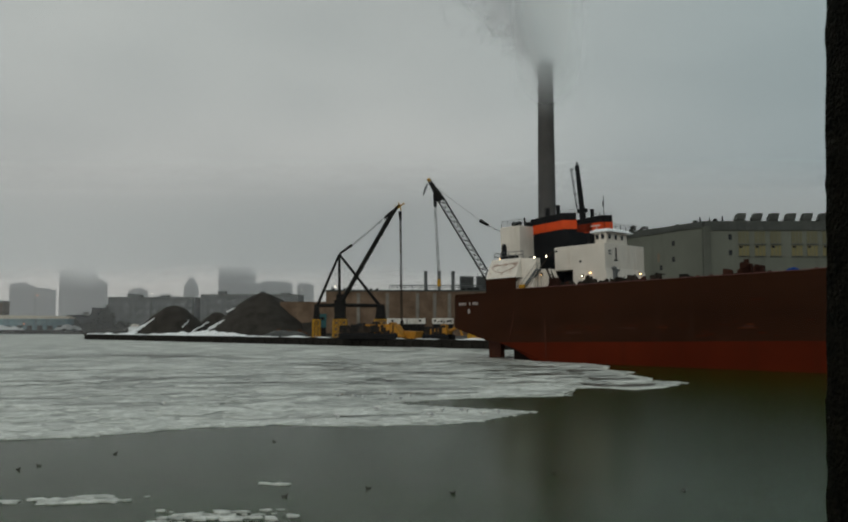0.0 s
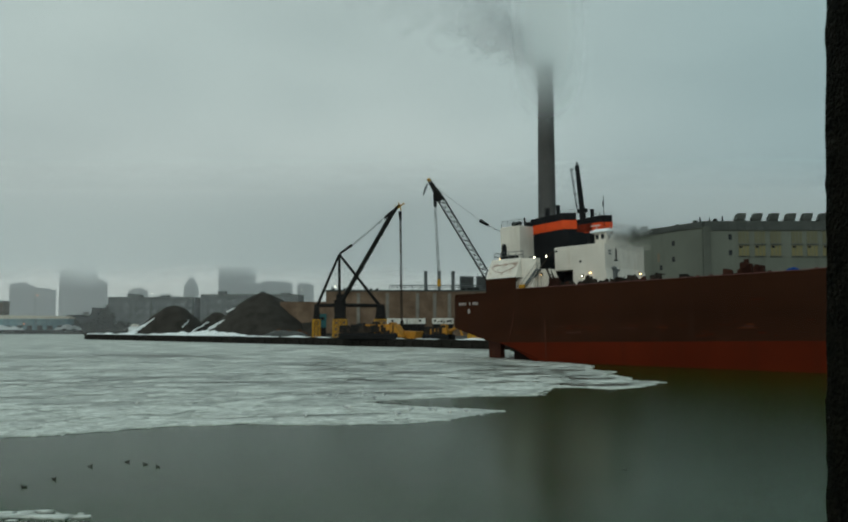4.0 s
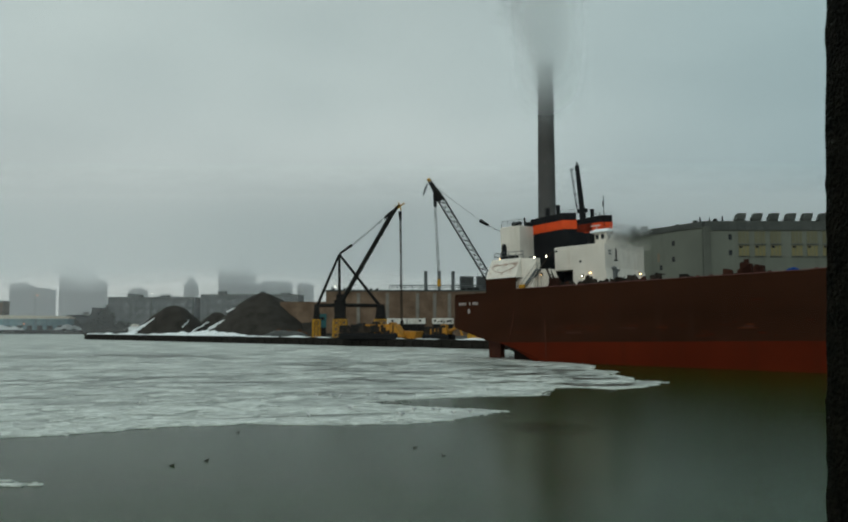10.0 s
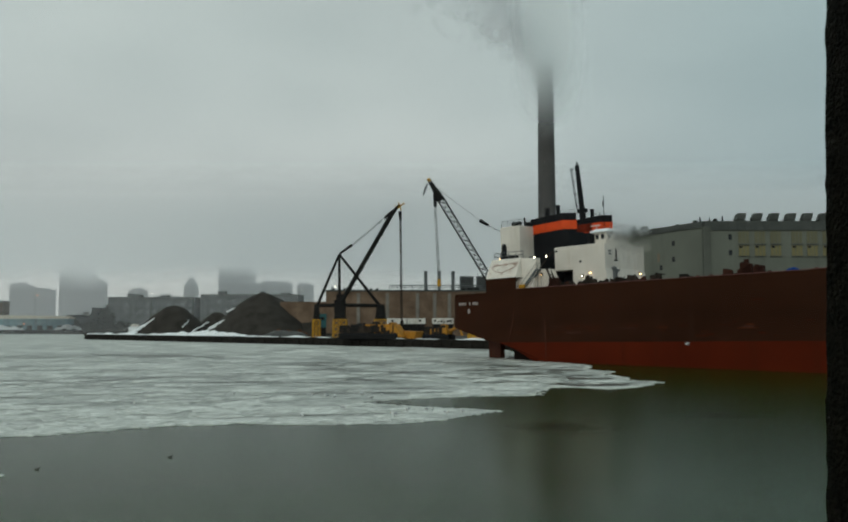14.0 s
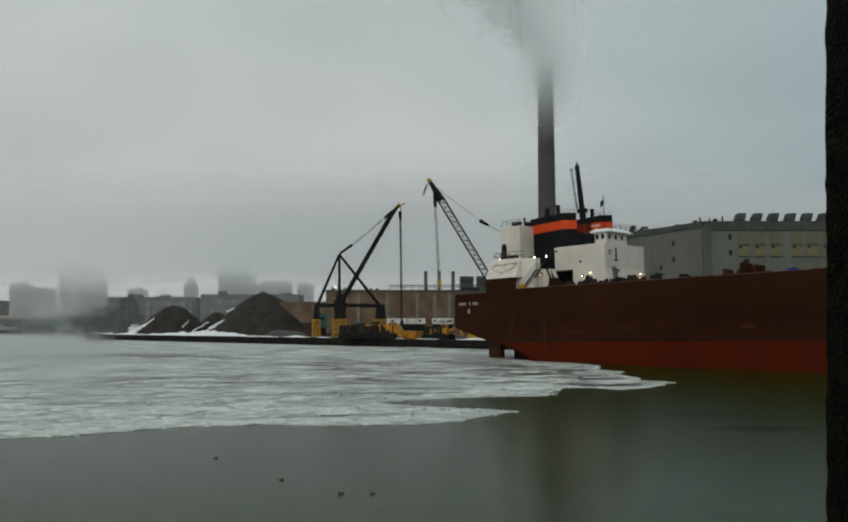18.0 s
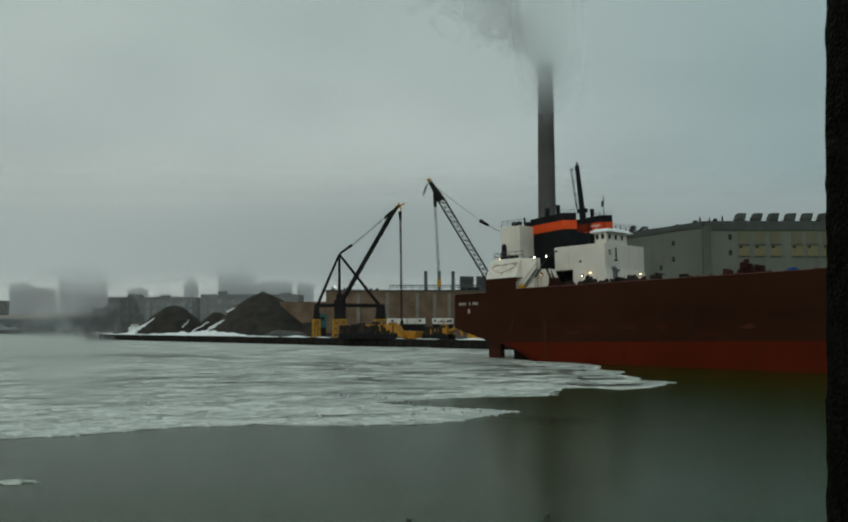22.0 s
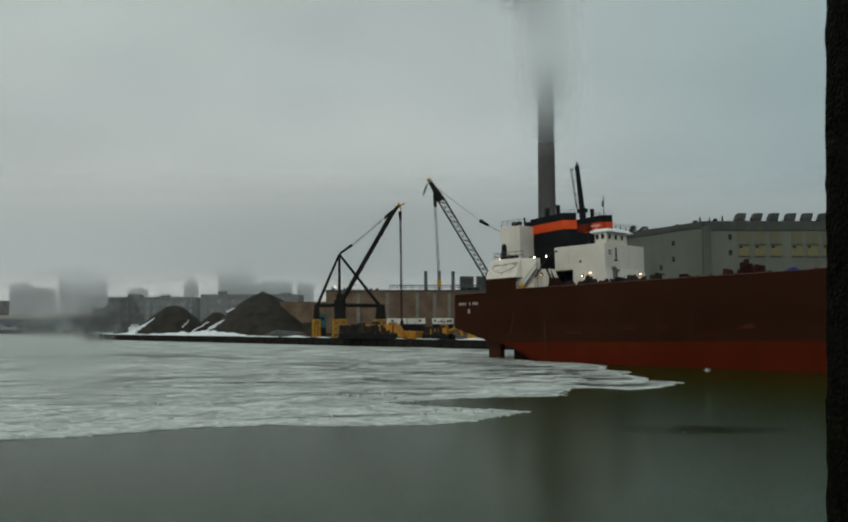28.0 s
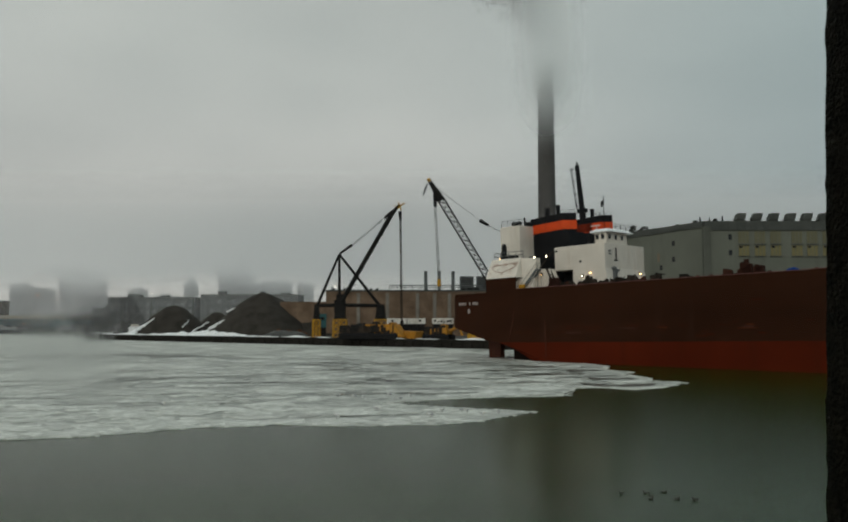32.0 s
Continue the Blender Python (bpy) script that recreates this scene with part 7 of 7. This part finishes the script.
DUCKS = [
    [(0, -14.9, 30.4), (1, -13.7, 27.4), (2, -14.0, 27.6), (3, -12.2, 27.2), (6, -14.2, 32.2), (7, -10.7, 27.5), (8, -12.6, 28.3), (9, -15.1, 32.8), (10, -14.8, 42.8), (11, -14.8, 43.0), (12, -8.2, 43.7), (13, -13.1, 43.4), (14, -13.1, 43.4), (17, -12.4, 42.3), (18, -19.4, 34.0), (19, -19.4, 34.0), (20, -19.4, 34.0), (21, -19.4, 34.0), (22, -19.4, 34.0), (23, -19.4, 34.0), (24, -15.7, 31.3), (25, -19.4, 34.0), (28, -10.9, 45.9), (29, -14.2, 46.1), (30, 15.6, 29.2), (31, 15.6, 29.2), (32, 7.6, 26.3)],
    [(0, -14.5, 31.2), (1, -14.7, 31.2), (2, -16.1, 32.2), (3, -9.6, 30.7), (6, -13.4, 33.6), (7, -10.4, 31.0), (8, -7.1, 27.7), (9, 1.6, 32.5), (10, 4.3, 33.9), (11, 2.8, 32.4), (12, 3.0, 33.1), (13, -3.0, 30.8), (14, -17.7, 30.3), (17, -3.0, 26.3), (18, -2.6, 26.1), (19, -2.1, 27.8), (20, 2.2, 26.0), (21, -0.4, 36.5), (22, 14.4, 26.4), (23, 14.4, 26.4), (24, 14.4, 26.4), (25, 14.4, 26.4), (28, 14.4, 26.4), (29, 14.4, 26.4), (30, 14.4, 26.4), (31, 14.4, 26.4), (32, 8.2, 25.1)],
    [(0, -12.7, 34.0), (1, -8.4, 32.4), (2, -10.2, 37.1), (3, -10.7, 31.4), (6, -13.1, 34.6), (7, -11.8, 35.4), (8, -12.1, 35.1), (9, 6.8, 26.1), (10, 12.9, 24.1), (11, 12.7, 33.1), (12, 7.7, 31.3), (13, 12.9, 24.1), (14, 12.9, 24.1), (17, 12.9, 24.1), (18, 12.9, 24.1), (19, 12.9, 24.1), (20, 12.9, 24.1), (21, 12.9, 24.1), (22, 12.9, 24.1), (23, 12.9, 24.1), (24, 12.9, 24.1), (25, 12.9, 24.1), (28, 12.9, 24.1), (29, 12.9, 24.1), (30, 12.9, 24.1), (31, 3.6, 23.9), (32, 6.9, 25.3)],
    [(0, -6.8, 37.5), (1, -8.8, 28.1), (2, -7.0, 29.0), (3, -8.2, 29.6), (6, -14.2, 35.4), (7, -16.2, 37.0), (8, -2.6, 28.1), (9, 0.9, 32.5), (10, 0.8, 33.6), (11, 15.2, 27.3), (12, 15.2, 27.3), (13, 15.2, 27.3), (14, 15.2, 27.3), (17, 15.2, 27.3), (18, 15.2, 27.3), (19, 15.2, 27.3), (20, 15.2, 27.3), (21, 15.2, 27.3), (22, 15.2, 27.3), (23, 15.2, 27.3), (24, 15.2, 27.3), (25, 15.2, 27.3), (28, 12.9, 40.8), (29, 15.2, 27.3), (30, 15.2, 27.3), (31, 15.2, 27.3), (32, 7.0, 26.1)],
    [(0, -4.3, 25.6), (1, -5.1, 27.5), (2, -5.0, 28.1), (3, -9.0, 29.7), (6, -14.0, 32.7), (7, -10.6, 33.6), (8, -12.4, 33.9), (9, -13.8, 32.8), (10, -9.5, 31.2), (11, -7.8, 28.9), (12, -9.8, 24.4), (13, -18.0, 29.2), (14, -14.2, 30.4), (17, -6.9, 29.2), (18, -4.9, 28.4), (19, -5.1, 25.0), (20, -0.4, 44.1), (21, -0.5, 43.9), (22, -0.5, 43.7), (23, -0.6, 43.9), (24, -0.2, 44.1), (25, 0.6, 27.4), (28, 13.9, 25.2), (29, 13.9, 25.2), (30, 13.9, 25.2), (31, 13.9, 25.2), (32, 7.7, 25.3)],
    [(0, -1.8, 26.9), (1, -13.3, 26.1), (2, -14.7, 25.6), (3, -12.7, 25.3), (6, -14.7, 32.3), (7, -15.1, 32.3), (8, -11.0, 23.1), (9, 8.0, 27.4), (10, 12.4, 23.4), (11, 13.1, 34.3), (12, 12.4, 23.4), (13, 12.4, 23.4), (14, 12.4, 23.4), (17, 0.4, 24.2), (18, -1.6, 26.1), (19, -0.9, 27.4), (20, -1.2, 26.6), (21, -1.5, 24.1), (22, -0.4, 22.5), (23, 12.4, 23.4), (24, 12.4, 23.4), (25, 12.4, 23.4), (28, 12.4, 23.4), (29, 12.4, 23.4), (30, 12.4, 23.4), (31, 4.7, 23.5), (32, 6.2, 26.1)],
    [(0, 0.9, 26.2), (1, 16.1, 28.2), (2, 16.1, 28.2), (3, 16.1, 28.2), (6, -17.6, 36.5), (7, -8.7, 31.2), (8, -8.3, 35.1), (9, -5.1, 34.2), (10, -9.2, 40.8), (11, -19.4, 30.8), (12, -19.4, 30.8), (13, -14.9, 42.5), (14, -19.4, 30.8), (17, -19.4, 30.8), (18, -19.4, 30.8), (19, -19.4, 30.8), (20, -19.4, 30.8), (21, -19.4, 30.8), (22, -19.4, 30.8), (23, -19.4, 30.8), (24, -14.0, 32.2), (25, -19.4, 30.8), (28, 16.1, 28.2), (29, 16.1, 28.2), (30, 16.1, 28.2), (31, 16.1, 28.2), (32, 16.1, 28.2)],
    [(0, 4.6, 29.5), (1, 13.6, 24.1), (2, 13.6, 24.1), (3, -10.6, 23.8), (6, -15.4, 34.3), (7, -16.4, 35.7), (8, -2.1, 28.8), (9, -1.1, 33.4), (10, -0.4, 35.7), (11, -0.4, 36.5), (12, 1.7, 39.1), (13, -2.5, 40.0), (14, -15.1, 24.8), (17, -15.1, 24.8), (18, -15.1, 24.8), (19, -15.1, 24.8), (20, -15.1, 24.8), (21, -15.1, 24.8), (22, -15.1, 24.8), (23, -15.1, 24.8), (24, -15.1, 24.8), (25, -15.1, 24.8), (28, 13.6, 24.1), (29, 13.6, 24.1), (30, 13.6, 24.1), (31, 13.6, 24.1), (32, 13.6, 24.1)],
    [(0, 8.3, 26.6), (1, 16.6, 30.3), (2, 16.6, 30.3), (3, -1.6, 44.9), (6, 0.6, 46.4), (7, -7.7, 31.2), (8, -6.9, 33.2), (9, -5.2, 32.8), (10, -8.5, 32.3), (11, -8.2, 26.6), (12, -9.3, 24.9), (13, -7.3, 31.7), (14, -10.2, 33.2), (17, -8.9, 34.8), (18, -8.3, 32.9), (19, -6.1, 34.6), (20, -5.5, 36.0), (21, -2.1, 32.5), (22, 3.4, 23.0), (23, 0.6, 49.8), (24, -9.9, 33.5), (25, -21.2, 35.5), (28, 16.6, 30.3), (29, 16.6, 30.3), (30, 16.6, 30.3), (31, 16.6, 30.3), (32, 16.6, 30.3)],
]
ICE_ROWS = [(0, 1.98), (2, 1.8), (3, 0.9), (6, -0.35), (8, 0.0), (11, 0.35), (14, -0.1), (17, 0.85), (22, 0.92), (25, 1.2), (28, 1.6), (32, 1.98)]
PLUME_ROWS = [(0, 34, 0), (0.5, 48, 0), (1, 58, 0), (1.5, 20, 0), (2, 44, 0), (2.5, 34, 0), (3, 6, 0), (3.5, 54, 0), (6, 44, 0), (7, 50, 0), (8, 38, 0), (9, -6, 1), (9.5, 26, 1), (10, 10, 2), (11, 30, 1), (12, 36, 0), (13, 45, 0), (14, 42, 0),
              (17, 28, 9), (18, 36, 6), (18.5, 54, 3), (19, 50, 1), (20, 45, 3), (21, 56, 0), (22, 46, 4), (23, 45, 9), (25, 56, 8), (27.5, 44, 26), (29, 38, 32), (31, 42, 30), (32, 46, 26)]
FLAG_ROWS = [(0, -232), (16, -232), (17, -224), (19, -215), (21, -232), (22, -225), (23, -190), (24, -133), (25, -125), (25.6, -140), (26.5, -190), (27.5, -222), (29, -230), (32, -220)]
FLOCK = [duck(i) for i in range(len(DUCKS))]


def motions():
    walk(ice, [(t, pose(x, -0.25 * x, 0)) for t, x in ICE_ROWS])
    for g, x, y, a in RESTING:
        walk(g, [(t, pose(x + d, y - 0.25 * d, 0.08, 0, 0, a)) for t, d in ICE_ROWS])
    for t, rows in FLOES:
        walk(t, [(s, pose(x, y, 0)) for s, x, y in rows])
    for k, (d, rows) in enumerate(zip(FLOCK, DUCKS)):
        a = 180 * (k % 2) + 23 * (k % 3) - 20
        walk(d, [(s, pose(x, y, 0, 0, 0, a)) for s, x, y in rows])
    walk(FLYER, [(0, pose(60, 60, 30)), (13.5, pose(45, 80, 8)), (14, pose(27, 84, 3.2)), (14.5, pose(5, 90, 4)), (16.4, pose(-2, 70, 14)), (17, pose(-5.7, 60, 17.3)), (17.6, pose(-16, 50, 30)), (20, pose(20, 40, 45)), (22.5, pose(30, 45, 26)), (23, pose(17.5, 45, 22.9)), (23.6, pose(2, 45, 38)), (26, pose(60, 50, 30)), (27.6, pose(45, 70, 4)), (28, pose(24.2, 70, 1.25)), (29, pose(20.6, 70, 7.6)), (30, pose(9.9, 50, 1.0)), (31, pose(-7.4, 60, 16.3)), (31.6, pose(-25, 50, 30)), (32, pose(-45, 44, 38))])
    walk(FLYER_FAR, [(0, pose(-70, 45, 55)), (29, pose(-28, 55, 40)), (30, pose(1.1, 60, 21.4)), (30.5, pose(14, 66, 30)), (32, pose(60, 80, 58))])
    walk(cloud, [(0, pose(73, 470, 187)), (1, pose(73, 470, 225)), (2, pose(73, 470, 218)), (3, pose(73, 470, 178)), (6, pose(73, 470, 183)), (8, pose(73, 470, 188)), (10, pose(73, 470, 180)), (11, pose(73, 470, 175)), (12, pose(73, 470, 173)), (14, pose(73, 470, 175)), (17, pose(73, 470, 168)), (19, pose(73, 470, 183)), (21, pose(73, 470, 188)), (23, pose(73, 470, 175)), (25, pose(73, 470, 178)), (28, pose(73, 470, 164)), (29, pose(73, 470, 155)), (31, pose(73, 470, 160)), (32, pose(73, 470, 168))])
    walk(SMEAR_A, [(0, pose(0.185, 0.7475, 5.9)), (1.0, pose(0.185, 0.7475, 5.75)), (1.5, pose(0.190, 0.7475, 5.362)), (14.5, pose(0.190, 0.7475, 5.360)), (15.5, pose(0.182, 0.7475, 4.9)), (32, pose(0.182, 0.7475, 4.7))])
    walk(SMEAR_B, [(0, pose(-0.35, 0.7475, 5.95)), (15.2, pose(-0.35, 0.7475, 5.9)), (16.6, pose(-0.328, 0.7475, 5.268)), (32, pose(-0.326, 0.7475, 5.262))])
    walk(mist_far, [(t, pose(-150, 900, z)) for t, z in ((0, 14), (2, 16), (6, 13), (8, 11), (9, 8), (10, 9), (11, 11), (13, 12), (16.5, 11), (18, 7), (20, 6), (22, 5), (24, 4), (28, 5), (30, 2), (32, 4))])
    walk(PLUME, [(t, pose(73.05, 476, 161 + lift, 0, -lean, 0)) for t, lean, lift in PLUME_ROWS])
    walk(HAZE, [(t, pose(73.05, 486, 161 + lift, 0, -lean * 0.8 - 6, 0)) for t, lean, lift in PLUME_ROWS])
    for ob, rows in REFLECTION_ROWS:
        walk(ob, [(t, pose(x, y, 0.006)) for t, x, y in rows])
    walk(flag, [(t, pose(-1.2, 21.2, 26.1, 0, 0, a)) for t, a in FLAG_ROWS])


motions()
